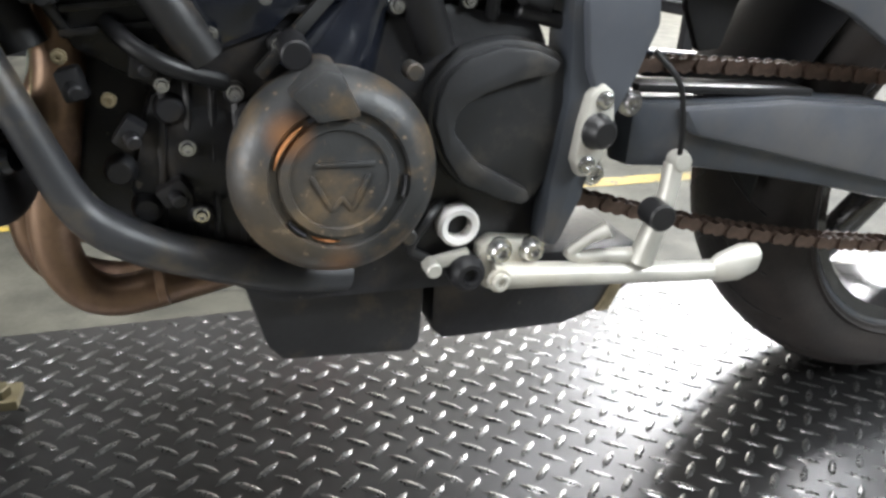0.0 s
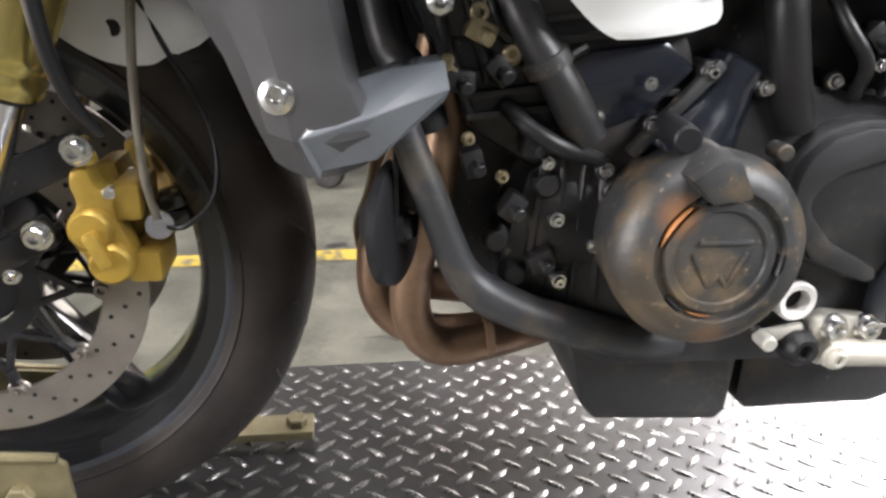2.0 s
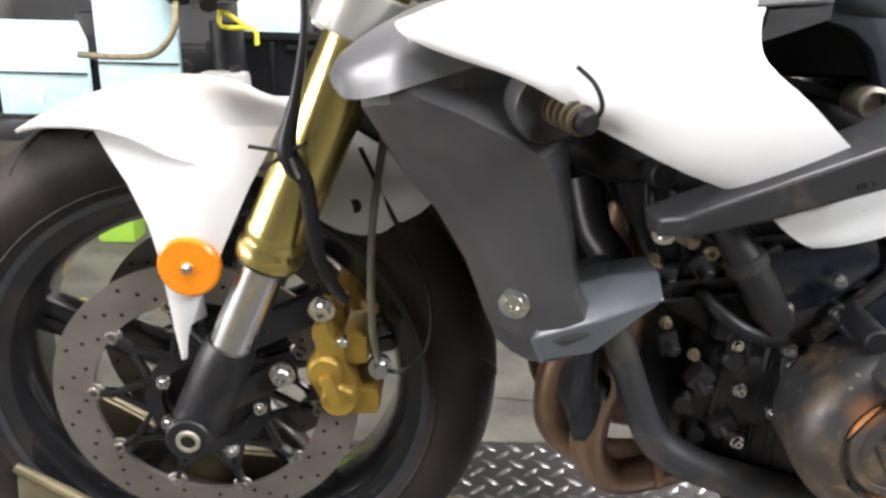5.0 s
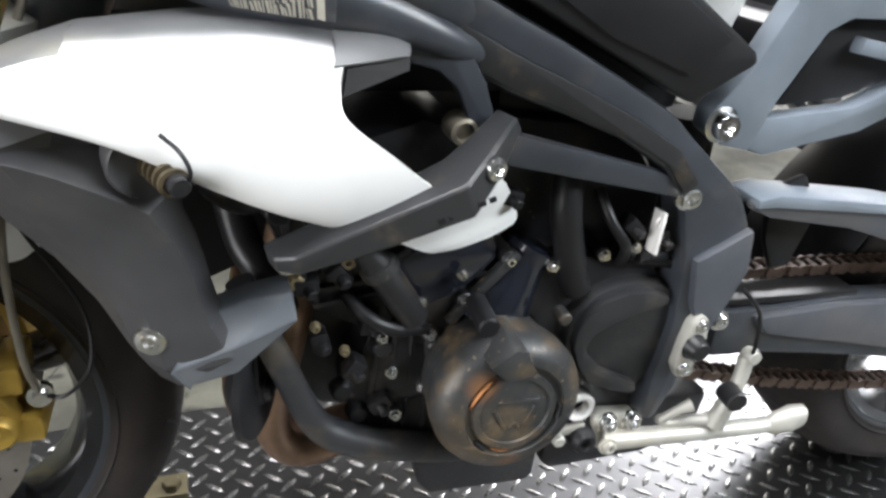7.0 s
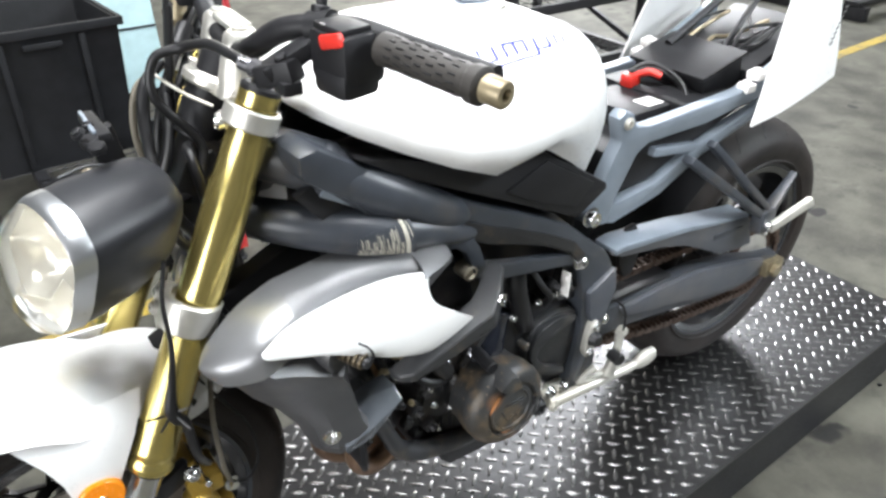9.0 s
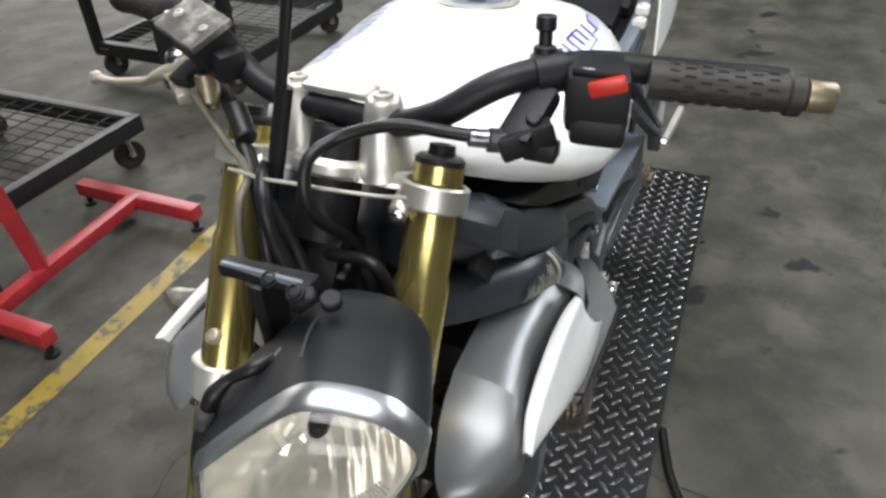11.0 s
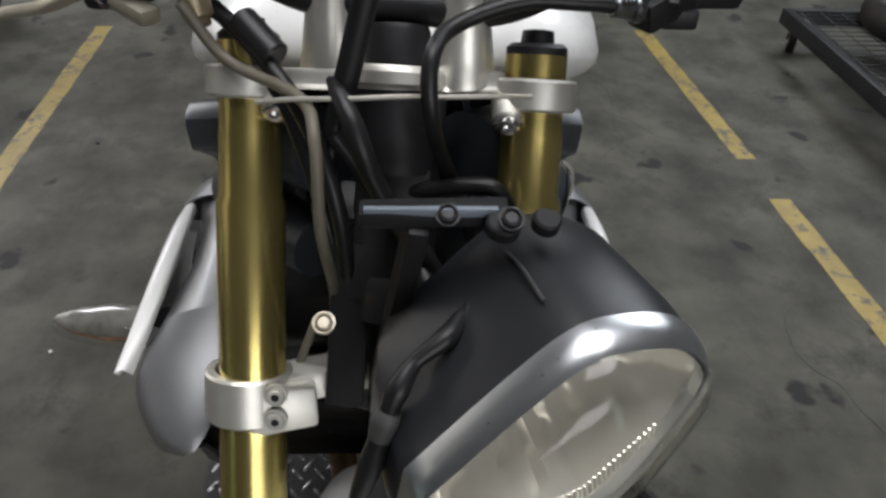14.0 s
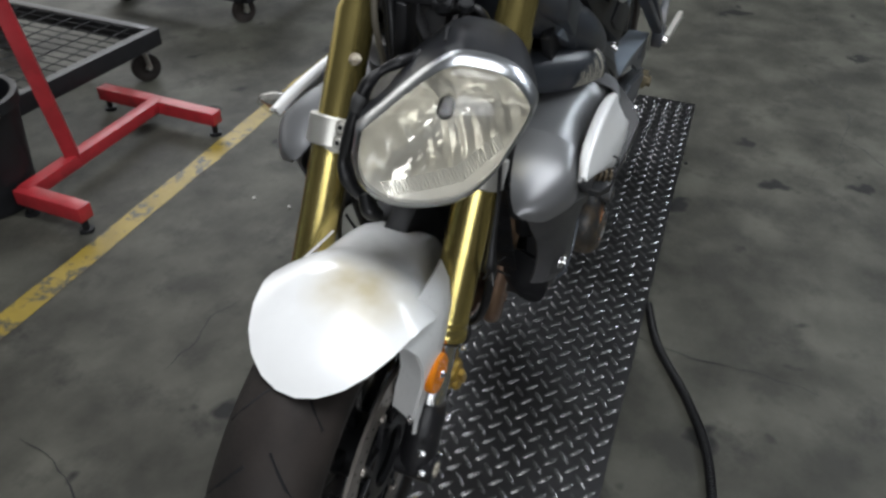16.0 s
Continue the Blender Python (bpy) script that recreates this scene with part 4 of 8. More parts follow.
# headlight stay and the loose headlight
stay = part("headlight_stay", joined(bar((0.133, 0.025, 0.911), (0.133, -0.062, 0.914), 0.016, 0.012, 0.003), bar((0.176, 0.02, 0.70), (0.136, -0.01, 0.908), 0.03, 0.014, 0.004, (0, 1, 0)), bar((0.17, 0.045, 0.70), (0.215, 0.035, 0.83), 0.014, 0.03, 0.004, (0, 1, 0))), BLACK, bike, "black headlight bracket")
part("bracket_edge", bar((0.128, 0.022, 0.9165), (0.126, -0.055, 0.9185), 0.004, 0.006, 0.001), STEEL_GREY, stay)
for p in ((0.126, -0.026, 0.915), (0.111, -0.060, 0.923), (0.124, 0.049, 0.832)):
    part("stay_bolt", lathe([(0, 0.005), (0.0036, 0.005), (0.0042, 0.007), (0.0058, 0.006), (0.0058, 0.003), (0.0075, 0.003), (0.0075, 0), (0, 0)], p, (-0.5, 0, 0.85), 12), LEVER if p[1] > 0 else DARK_STEEL, stay)
part("rubber_mount", joined(rod((0.121, -0.057, 0.908), (0.119, -0.058, 0.917), 0.0105, 20), rod((0.122, -0.082, 0.910), (0.120, -0.083, 0.919), 0.0085, 20)), BLACK, stay)

SHELL = material("satin_dark_shell", (0.019, 0.020, 0.023), 0.4, vary=0.2, bump=0.03, rvar=0.05, spec=0.4)
HC = Vector((0.0355, -0.0864, 0.81))
hn = Vector((-0.959, -0.277, 0.061)).normalized()
ha = Vector((0.282, -0.907, 0.313))
ha = (ha - hn * ha.dot(hn)).normalized()
hb = hn.cross(ha).normalized()
if hb.z < 0:
    hb = -hb
# outline of the rim: a rounded lozenge, wide along ha
LENS = [(-0.078, 0.028), (-0.096, -0.009), (-0.096, -0.040), (-0.073, -0.064), (-0.034, -0.077), (0.01, -0.076), (0.048, -0.056), (0.078, -0.028), (0.102, -0.002), (0.107, 0.018), (0.092, 0.048), (0.06, 0.068), (0.032, 0.073), (-0.014, 0.057)]
lens_ring = [(p.x, p.z) for p in smooth_path([Vector((a, 0, b)) for a, b in LENS] + [Vector((LENS[0][0], 0, LENS[0][1]))], 4)[:-1]]


def head_ring(k, depth, dx=0.0, dy=0.0):
    return [HC + ha * (a * k + dx) + hb * (b * k + dy) + hn * depth for a, b in lens_ring]


head = part("headlight", loft([head_ring(0.95, -0.0165), head_ring(0.99, -0.017), head_ring(1.0, -0.04, 0.0, 0.003), head_ring(0.965, -0.08, 0.0, 0.008), head_ring(0.90, -0.105, 0.004, 0.014), head_ring(0.79, -0.124, 0.008, 0.018), head_ring(0.62, -0.134, 0.01, 0.02), head_ring(0.004, -0.138, 0.012, 0.022)], False), SHELL, bike, "loose headlight with dark shell, chrome rim and clear lens")
part("shell_crease", tube([HC + ha * 0.03 + hb * 0.079 - hn * 0.04, HC + ha * 0.03 + hb * 0.082 - hn * 0.07, HC + ha * 0.028 + hb * 0.075 - hn * 0.1], 0.0014, 6), GRAPHITE, head)
part("rim", loft([head_ring(0.935, -0.002, 0, -0.003), head_ring(0.943, 0.003, 0, -0.003), head_ring(0.958, 0.001, 0, -0.002), head_ring(0.98, -0.005), head_ring(0.999, -0.011), head_ring(1.006, -0.018), head_ring(0.96, -0.020), head_ring(0.925, -0.012, 0, -0.003)], False), RIM, head, "polished metal headlight rim")
lens = part("lens", loft([head_ring(0.94, 0.0, 0, -0.003), head_ring(0.93, 0.006, 0, -0.003), head_ring(0.86, 0.014, 0, -0.003), head_ring(0.65, 0.022), head_ring(0.35, 0.026), head_ring(0.004, 0.027)], False), GLASS, head, "clear lens")
lens.visible_shadow = False


def fluted_ring(k, depth):
    """A ring of the reflector bowl, its depth stepped in upright flutes."""
    out = []
    for a, b in lens_ring:
        f = (a * k / 0.019) % 1.0
        out.append(HC + ha * (a * k) + hb * (b * k - 0.003) + hn * (depth + 0.008 * (abs(f - 0.5) * 2 - 0.5) * min(1.0, 6 * (0.93 - k))))
    return out


part("reflector", loft([fluted_ring(k, -0.008 - 0.072 * (1 - (k / 0.93) ** 1.9)) for k in (0.93, 0.90, 0.86, 0.82, 0.76, 0.70, 0.63, 0.56, 0.48, 0.40, 0.32, 0.24, 0.15, 0.07, 0.004)], False), REFLECT, head, "bright fluted reflector")
part("bulb_shield", lathe([(0, 0.012), (0.006, 0.010), (0.0088, 0.004), (0.0092, -0.02), (0, -0.02)], HC + ha * 0.006 + hb * 0.004 - hn * 0.052, hn, 20), DARK_STEEL, head)
part("lens_seat", loft([head_ring(0.945, -0.004, 0, -0.003), head_ring(0.918, -0.001, 0, -0.003), head_ring(0.918, -0.012, 0, -0.003), head_ring(0.945, -0.014, 0, -0.003)], False), RIM, head)
part("flute", joined(*[bar(HC + ha * a + hb * (-0.058 + 0.55 * max(0.0, a - 0.012)) - hn * 0.004, HC + ha * a + hb * (-0.036 + 0.5 * max(0.0, a - 0.012)) + hn * 0.002, 0.0017, 0.0016, 0, hn) for a in [-0.070 + 0.0036 * k for k in range(38)]]), REFLECT, head, smooth=False)
LOOM = [(0.10, -0.035, 0.862), (0.085, -0.026, 0.859), (0.075, -0.008, 0.849), (0.064, 0.002, 0.838), (0.056, 0.009, 0.821), (0.05, 0.018, 0.787), (0.045, 0.027, 0.752), (0.042, 0.023, 0.732), (0.042, 0.012, 0.714), (0.048, -0.004, 0.702)]
loom = part("loom", tube(LOOM, [0.004, 0.0065, 0.0048, 0.0075, 0.005, 0.008, 0.0055, 0.009, 0.0065, 0.005], 12), CABLE, head, "taped black wiring loom")
part("loose_wire", tube([Vector(p) + Vector((0.006, -0.004 - 0.003 * math.sin(2.1 * k), 0.003 * math.cos(1.7 * k))) for k, p in enumerate(LOOM)], 0.0024, 8), CABLE, loom)
part("loom_tape", tube([Vector(LOOM[4]).lerp(Vector(LOOM[3]), 0.3), Vector(LOOM[4]), Vector(LOOM[4]).lerp(Vector(LOOM[5]), 0.35)], [0.0075, 0.0085, 0.0075], 12), PRINT, loom)
part("tag_sleeve", tube([(0.034, -0.004, 0.72), (0.03, -0.012, 0.703), (0.034, -0.022, 0.695)], [0.008, 0.011, 0.008], 12), CABLE, head)

# front mudguard
GUARD_WHITE = material("white_paint_with_reflections", (0.80, 0.80, 0.79), 0.26, vary=0.04, bump=0.0, rvar=0.02, coat=0.3)


def add_stain_or_shade(m, centre, radius, colour, strength):
    """A soft round patch, a stain or painted shade, at a place of the surface, broken up by noise."""
    n, link = m.node_tree.nodes, m.node_tree.links.new
    b = n["Principled BSDF"]
    old = b.inputs["Base Color"].links[0].from_socket
    tc, mp, gr, nz, mul, amt, mx = (n.new("ShaderNode" + k) for k in ("TexCoord", "Mapping", "TexGradient", "TexNoise", "Math", "Math", "Mix"))
    mp.vector_type = "POINT"
    mp.inputs["Location"].default_value = tuple(-c / radius for c in centre)
    mp.inputs["Scale"].default_value = (1 / radius,) * 3
    gr.gradient_type = "SPHERICAL"
    nz.inputs["Scale"].default_value = 22
    mul.operation = amt.operation = "MULTIPLY"
    amt.inputs[1].default_value = strength
    mx.data_type = "RGBA"
    link(tc.outputs["Object"], mp.inputs[0])
    link(mp.outputs[0], gr.inputs[0])
    link(tc.outputs["Object"], nz.inputs["Vector"])
    link(gr.outputs["Fac"], mul.inputs[0])
    link(nz.outputs["Fac"], mul.inputs[1])
    link(mul.outputs[0], amt.inputs[0])
    amt.use_clamp = True
    link(amt.outputs[0], mx.inputs[0])
    link(old, mx.inputs[6])
    mx.inputs[7].default_value = (*colour, 1)
    link(mx.outputs[2], b.inputs["Base Color"])


# brown and grey patches paint in reflection and shade on the mudguard
add_stain_or_shade(GUARD_WHITE, (-0.015, -0.02, 0.622), 0.075, (0.52, 0.45, 0.29), 2.0)
add_stain_or_shade(GUARD_WHITE, (0.072, 0.0, 0.622), 0.05, (0.34, 0.33, 0.30), 1.5)
MG = []
for i in range(33):
    f = (i / 32) ** 1.15
    th = radians(np.interp(f, [0, 0.62, 1], [119.5, 71, 42]))
    R = float(np.interp(f, [0, 0.12, 0.35, 0.62, 0.75, 1], [0.307, 0.312, 0.318, 0.316, 0.315, 0.318]))
    half = float(np.interp(f, [0, 0.02, 0.06, 0.12, 0.2, 0.3, 0.42, 0.50, 0.57, 0.63, 0.70, 0.88, 0.96, 1], [0.012, 0.036, 0.058, 0.077, 0.092, 0.102, 0.107, 0.103, 0.090, 0.081, 0.078, 0.074, 0.060, 0.04]))
    deep = float(np.interp(f, [0, 0.05, 0.15, 0.3, 0.45, 0.55, 0.64, 0.75, 0.84, 0.92, 0.97, 1], [0.0, 0.004, 0.012, 0.027, 0.051, 0.058, 0.056, 0.070, 0.074, 0.070, 0.054, 0.022]))
    row = []
    for j in range(21):
        s = -1 + j / 10
        y = half * s
        r = R - deep * abs(s) ** float(np.interp(f, [0, 0.55, 0.72, 1], [2.3, 2.3, 5, 6])) - 0.010 * math.exp(-((f - 0.54) / 0.075) ** 2) * (1 - s * s)
        row.append((FW[0] + r * math.cos(th) + STEER * y, FW[1] - 0.006 + y + 0.045 * r * math.cos(th) - 0.05 * r * math.sin(th), FW[2] + r * math.sin(th)))
    MG.append(row)
guard = part("front_mudguard", sheet(MG, 0.003), GUARD_WHITE, bike, "white front mudguard with painted-in brown and grey reflections")
for side in (-1, 1):
    y0 = FW[1] + side * 0.113
    y1 = FW[1] + side * 0.098
    leg_grid = []
    for z, xa, xb, yo in ((0.602, -0.060, 0.100, 0.080), (0.582, -0.042, 0.092, 0.096), (0.555, -0.023, 0.078, 0.106), (0.52, -0.010, 0.061, 0.109), (0.49, -0.005, 0.047, 0.109), (0.45, -0.005, 0.025, 0.103), (0.41, -0.004, 0.008, 0.099), (0.383, -0.003, 0.003, 0.097)):
        y = FW[1] - 0.006 - 0.05 * (z - 0.314) + side * (yo + 0.001)
        leg_grid.append([(xa + (xb - xa) * k / 5, y - side * 0.004 * (abs(k - 2.5) / 2.5) ** 2, z) for k in range(6)])
    part("mudguard_stay", sheet(leg_grid, 0.003), WHITE, guard)
    part("stay_flange", sheet([[(g[0][0] + 0.001 + 0.004 * k, g[0][1] - side * (0.002 + 0.009 * k), g[0][2]) for k in range(5)] for g in leg_grid[2:7]], 0.0025), WHITE, guard)
    bolt((0.0, y1 + side * 0.004, 0.412), guard, (0, side, 0), 0.0065, 0.004)
    ind = part("side_reflector", lathe([(0, 0.006), (0.004, 0.006), (0.006, 0.004), (0.0245, 0.004), (0.0268, 0.002), (0.0268, -0.006), (0.0255, -0.008), (0, -0.008)], (0.023, FW[1] + side * 0.127, 0.485), (0, side, 0), 40), ORANGE, bike, "round orange side reflector")
    part("centre_screw", lathe([(0, 0.004), (0.003, 0.004), (0.0045, 0.002), (0.0055, 0), (0, 0)], (0.023, FW[1] + side * 0.1325, 0.485), (0, side, 0), 12), CHROME, ind)
    part("reflector_stem", rod((0.023, FW[1] + side * 0.1, 0.485), (0.023, FW[1] + side * 0.12, 0.485), 0.009, 14), BLACK, ind)
    part("tail_hole", rod((0.158, FW[1] + side * 0.078, 0.527), (0.158, FW[1] + side * 0.062, 0.527), 0.0075, 16), BLACK, guard)


# tank
def tank_section(x, zb, zt, w, zm, wt):
    """Half outline from the bottom edge up over the top, mirrored; w: half width at height zm; wt: how broad the top is."""
    c = lean(zm)
    pts = []
    for k in range(13):
        f = k / 12
        if f < 0.4:
            g = f / 0.4
            y = w * (0.82 + 0.18 * math.sin(g * math.pi / 2))
            z = zb + (zm - zb) * g
        else:
            g = (f - 0.4) / 0.6 * math.pi / 2
            y = w * math.cos(g) ** wt
            z = zm + (zt - zm) * math.sin(g) ** 0.9
        if 0.57 < x < 0.72:
            z = min(z, zt - 0.005)  # the level seat of the fuel cap
        pts.append((y, z))
    return [(x, c - y, z) for y, z in pts] + [(x, c + y, z) for y, z in pts[-2::-1]]


SECT = [(0.338, 0.905, 0.925, 0.06, 0.914, 0.7), (0.352, 0.897, 0.946, 0.112, 0.913, 0.8), (0.39, 0.876, 0.962, 0.160, 0.898, 1.0), (0.44, 0.851, 0.974, 0.186, 0.874, 1.25),
        (0.5, 0.823, 0.983, 0.208, 0.853, 1.45), (0.565, 0.797, 0.981, 0.215, 0.848, 1.37), (0.61, 0.803, 0.979, 0.213, 0.847, 1.12), (0.652, 0.811, 0.975, 0.206, 0.846, 0.84), (0.67, 0.801, 0.973, 0.203, 0.845, 0.74),
        (0.73, 0.762, 0.959, 0.184, 0.841, 0.62), (0.775, 0.729, 0.942, 0.164, 0.834, 0.58), (0.805, 0.713, 0.905, 0.136, 0.825, 0.6), (0.825, 0.735, 0.866, 0.12, 0.82, 0.7)]
tank = part("fuel_tank", loft([tank_section(*s) for s in SECT], True, False), WHITE, bike, "white fuel tank with blue marks on its flanks")
# seal the underside
cap_p = Vector((0.646, 0.003, 0.9685))
cap_n = Vector((0.06, 0.0, 1)).normalized()
cap = part("fuel_cap", lathe([(0, 0.004), (0.036, 0.004), (0.037, 0.006), (0.051, 0.006), (0.053, 0.003), (0.0535, -0.012), (0, -0.012)], cap_p, cap_n, 48), ALLOY, tank, "round alloy fuel cap")
part("cap_plate", lathe([(0, 0.0062), (0.034, 0.0062), (0.0355, 0.005), (0.0355, 0.002), (0, 0.002)], cap_p, cap_n, 40), STEEL_GREY, tank)
part("lock_flap", box(cap_p + cap_n * 0.0075 + Vector((0.004, -0.004, 0)), (0.05, 0.022, 0.004), 0.001, Matrix.Rotation(0.13, 4, "Y")), STEEL_GREY, tank)
part("keyhole_cover", box(cap_p + cap_n * 0.0098 + Vector((0.018, -0.004, 0)), (0.012, 0.018, 0.003), 0.0008, Matrix.Rotation(0.13, 4, "Y")), CHROME, tank)
for k in range(6):
    a = 2 * math.pi * (k + 0.4) / 6
    bolt(cap_p + cap_n * 0.005 + Vector((0.0445 * math.cos(a), 0.0445 * math.sin(a), 0)), cap, cap_n, 0.0028, 0.002)

# dark panels under the tank, the seam of the frame
for side in (-1, 1):
    def Y(y, z, side=side):
        return y if side < 0 else 2 * lean(z) - y
    pan = plate([(0.372, 0.862), (0.45, 0.842), (0.566, 0.795), (0.653, 0.808), (0.775, 0.731), (0.806, 0.711), (0.812, 0.700), (0.752, 0.664), (0.70, 0.69), (0.445, 0.816)], Y(-0.152, 0.75), Y(-0.10, 0.75), 0.006)
    tp = part("tank_side_panel", pan, BLACK, bike, "matt black panel below the tank")
    part("panel_facet", plate([(0.60, 0.755), (0.672, 0.785), (0.775, 0.722), (0.74, 0.69), (0.66, 0.72)], Y(-0.156, 0.74), Y(-0.150, 0.74), 0.003), BLACK, tp)

# frame
SPAR = [(0.293, 0.888), (0.318, 0.893), (0.463, 0.800), (0.511, 0.772), (0.58, 0.738), (0.622, 0.719), (0.692, 0.683), (0.744, 0.655), (0.775, 0.628), (0.844, 0.571), (0.864, 0.536), (0.860, 0.491), (0.843, 0.44), (0.833, 0.403), (0.826, 0.335), (0.806, 0.288),
        (0.79, 0.292), (0.791, 0.345), (0.800, 0.42), (0.794, 0.503), (0.778, 0.56), (0.746, 0.601), (0.692, 0.632), (0.633, 0.655), (0.582, 0.673), (0.545, 0.69), (0.506, 0.706), (0.452, 0.716), (0.41, 0.75), (0.358, 0.812), (0.298, 0.855)]
for side in (-1, 1):
    def Y(y, z, side=side):
        return y if side < 0 else 2 * lean(z) - y
    fr = part("frame_spar", plate(SPAR, Y(-0.148, 0.65), Y(-0.096, 0.65), 0.013, 0.97), SATIN, bike, "satin black aluminium frame spar")
    part("lower_beam", tube([(0.275, Y(-0.055, 0.78), 0.775), (0.33, Y(-0.1, 0.77), 0.765), (0.4, Y(-0.14, 0.75), 0.752), (0.47, Y(-0.15, 0.73), 0.735), (0.53, Y(-0.15, 0.71), 0.712), (0.575, Y(-0.125, 0.69), 0.694)], [0.026, 0.030, 0.031, 0.022, 0.012, 0.008], 18), SATIN, fr)
    part("upper_beam", tube([(0.28, Y(-0.05, 0.87), 0.865), (0.34, Y(-0.1, 0.85), 0.845), (0.42, Y(-0.135, 0.81), 0.800), (0.5, Y(-0.142, 0.76), 0.752), (0.56, Y(-0.12, 0.72), 0.722)], [0.034, 0.033, 0.031, 0.026, 0.014], 18), SATIN, fr)
    part("weld_collar", lathe([(0.0325, -0.008), (0.0345, -0.005), (0.0345, 0.005), (0.0325, 0.008)], (0.352, Y(-0.107, 0.84), 0.84), (0.085, Y(-0.035, 0) - Y(0, 0), -0.04), 24), SATIN, fr)
    part("engine_hanger", plate([(0.488, 0.728), (0.520, 0.722), (0.541, 0.708), (0.556, 0.684), (0.566, 0.656), (0.573, 0.634), (0.551, 0.630), (0.543, 0.656), (0.532, 0.680), (0.515, 0.694), (0.492, 0.700)], Y(-0.157, 0.68), Y(-0.138, 0.68), 0.004), SATIN, fr)
    part("cross_brace", bar((0.560, Y(-0.146, 0.63), 0.634), (0.785, Y(-0.138, 0.58), 0.577), 0.02, 0.029, 0.005, (0, 0, 1), 0.7), SATIN, fr)
    # darker plate paints the shade on the spar's lower face
    part("shaded_face", plate([(0.508, 0.712), (0.545, 0.694), (0.582, 0.677), (0.633, 0.659), (0.692, 0.636), (0.744, 0.606), (0.774, 0.568), (0.780, 0.590), (0.752, 0.622), (0.70, 0.652), (0.64, 0.680), (0.58, 0.706), (0.515, 0.738)], Y(-0.1515, 0.65), Y(-0.145, 0.65), 0.002), PIPE_BLACK, fr, "lower face of the spar, its shade put in a darker colour")
    part("web_insert", plate([(0.303, 0.822), (0.325, 0.834), (0.415, 0.783), (0.398, 0.772), (0.335, 0.782)], Y(-0.128, 0.8), Y(-0.115, 0.8), 0.003), BLACK, fr, "matt black frame insert")
    part("insert_rib", bar((0.335, Y(-0.133, 0.8), 0.826), (0.42, Y(-0.142, 0.8), 0.779), 0.006, 0.016, 0.002), STEEL_GREY, fr)
    part("pivot_plate", plate([(0.797, 0.506), (0.857, 0.537), (0.864, 0.49), (0.846, 0.44), (0.829, 0.405), (0.806, 0.455)], Y(-0.158, 0.5), Y(-0.142, 0.5), 0.005), GUARD_GREY, fr)
    bolt((0.777, Y(-0.146, 0.57), 0.572), fr, (0, side, 0), 0.0105, 0.008)
    part("subframe_bolt", lathe([(0.004, 0.008), (0.007, 0.012), (0.012, 0.012), (0.0135, 0.010), (0.0135, 0.002), (0.018, 0.0), (0, 0)], (0.808, Y(-0.128, 0.637), 0.637), (0, side, 0), 16), CHROME, fr)
    part("brass_bush", lathe([(0, 0.012), (0.007, 0.012), (0.0085, 0.016), (0.0115, 0.015), (0.0125, 0.0), (0.0125, -0.01), (0, -0.01)], (0.541, Y(-0.142, 0.64), 0.645), (0, side, 0), 20), LEVER, fr)
    if side < 0:
        spar_left = fr

part("airbox", joined(box((0.50, 0.012, 0.715), (0.24, 0.17, 0.13), 0.02), box((0.70, 0.012, 0.685), (0.2, 0.17, 0.11), 0.02)), BLACK, bike, "matt black airbox between the frame spars")

# warning sticker on the lower beam
def beam_point(f, a, r):
    r += 0.0028 * math.cos(a) ** 2
    return Vector((0.366 + 0.064 * f, -0.124 - 0.0215 * f, 0.7605 - 0.0155 * f)) + r * Vector((0, -math.cos(a), math.sin(a)))


grid = [[beam_point(f, -0.75 + 0.4 * f + (0.85 + 0.45 * f) * k / 9, 0.0343) for k in range(10)] for f in np.linspace(-0.05, 1.04, 9)]
sticker = part("warning_sticker", sheet(grid, 0.0006), SATIN, bike, "black warning sticker with pale print")
INK = material("worn_pale_print", (0.46, 0.44, 0.37), 0.5, vary=0.3, scale=60, bump=0.0)
rnd = random.Random(4)


def print_patch(u0, u1, a0, a1, skew=0.03):
    q = [[beam_point(u + skew * (0.5 - k / 5), a0 + (a1 - a0) * k / 5, 0.0351) for k in range(6)] for u in (u0, u1)]
    part("print_bar", sheet(q, 0.0003), INK, sticker)


u = 0.0
while u < 0.80:
    w = rnd.uniform(0.012, 0.034)
    low = -0.70 + 0.38 * u
    top = 0.05 + 0.75 * u
    cut = low + (top - low) * rnd.choice((0.45, 0.7, 0.9, 1.0))
    gap = low + (cut - low) * rnd.uniform(0.3, 0.6)
    print_patch(u, u + w, low, gap - 0.02)
    print_patch(u, u + w * rnd.uniform(0.6, 1.0), gap + 0.02, cut)
    u += w + rnd.choice((0.008, 0.012, 0.03))
print_patch(0.83, 0.91, -0.36, 0.88, 0.05)
print_patch(0.95, 0.965, 0.3, 0.85, 0.05)

GUARD = material("scuffed_guard_plastic", (0.026, 0.027, 0.029), 0.4, vary=0.25, bump=0.1, rvar=0.08, second=(0.085, 0.07, 0.055), amount=-0.15, spot=24, edge=0.1)
AMBER = material("smoky_amber_lens", (0.42, 0.22, 0.13), 0.18, vary=0.25, scale=80, bump=0.05, coat=0.4)
STUB = material("oily_brass", (0.12, 0.095, 0.06), 0.35, metal=0.5, vary=0.4, scale=60, bump=0.1)
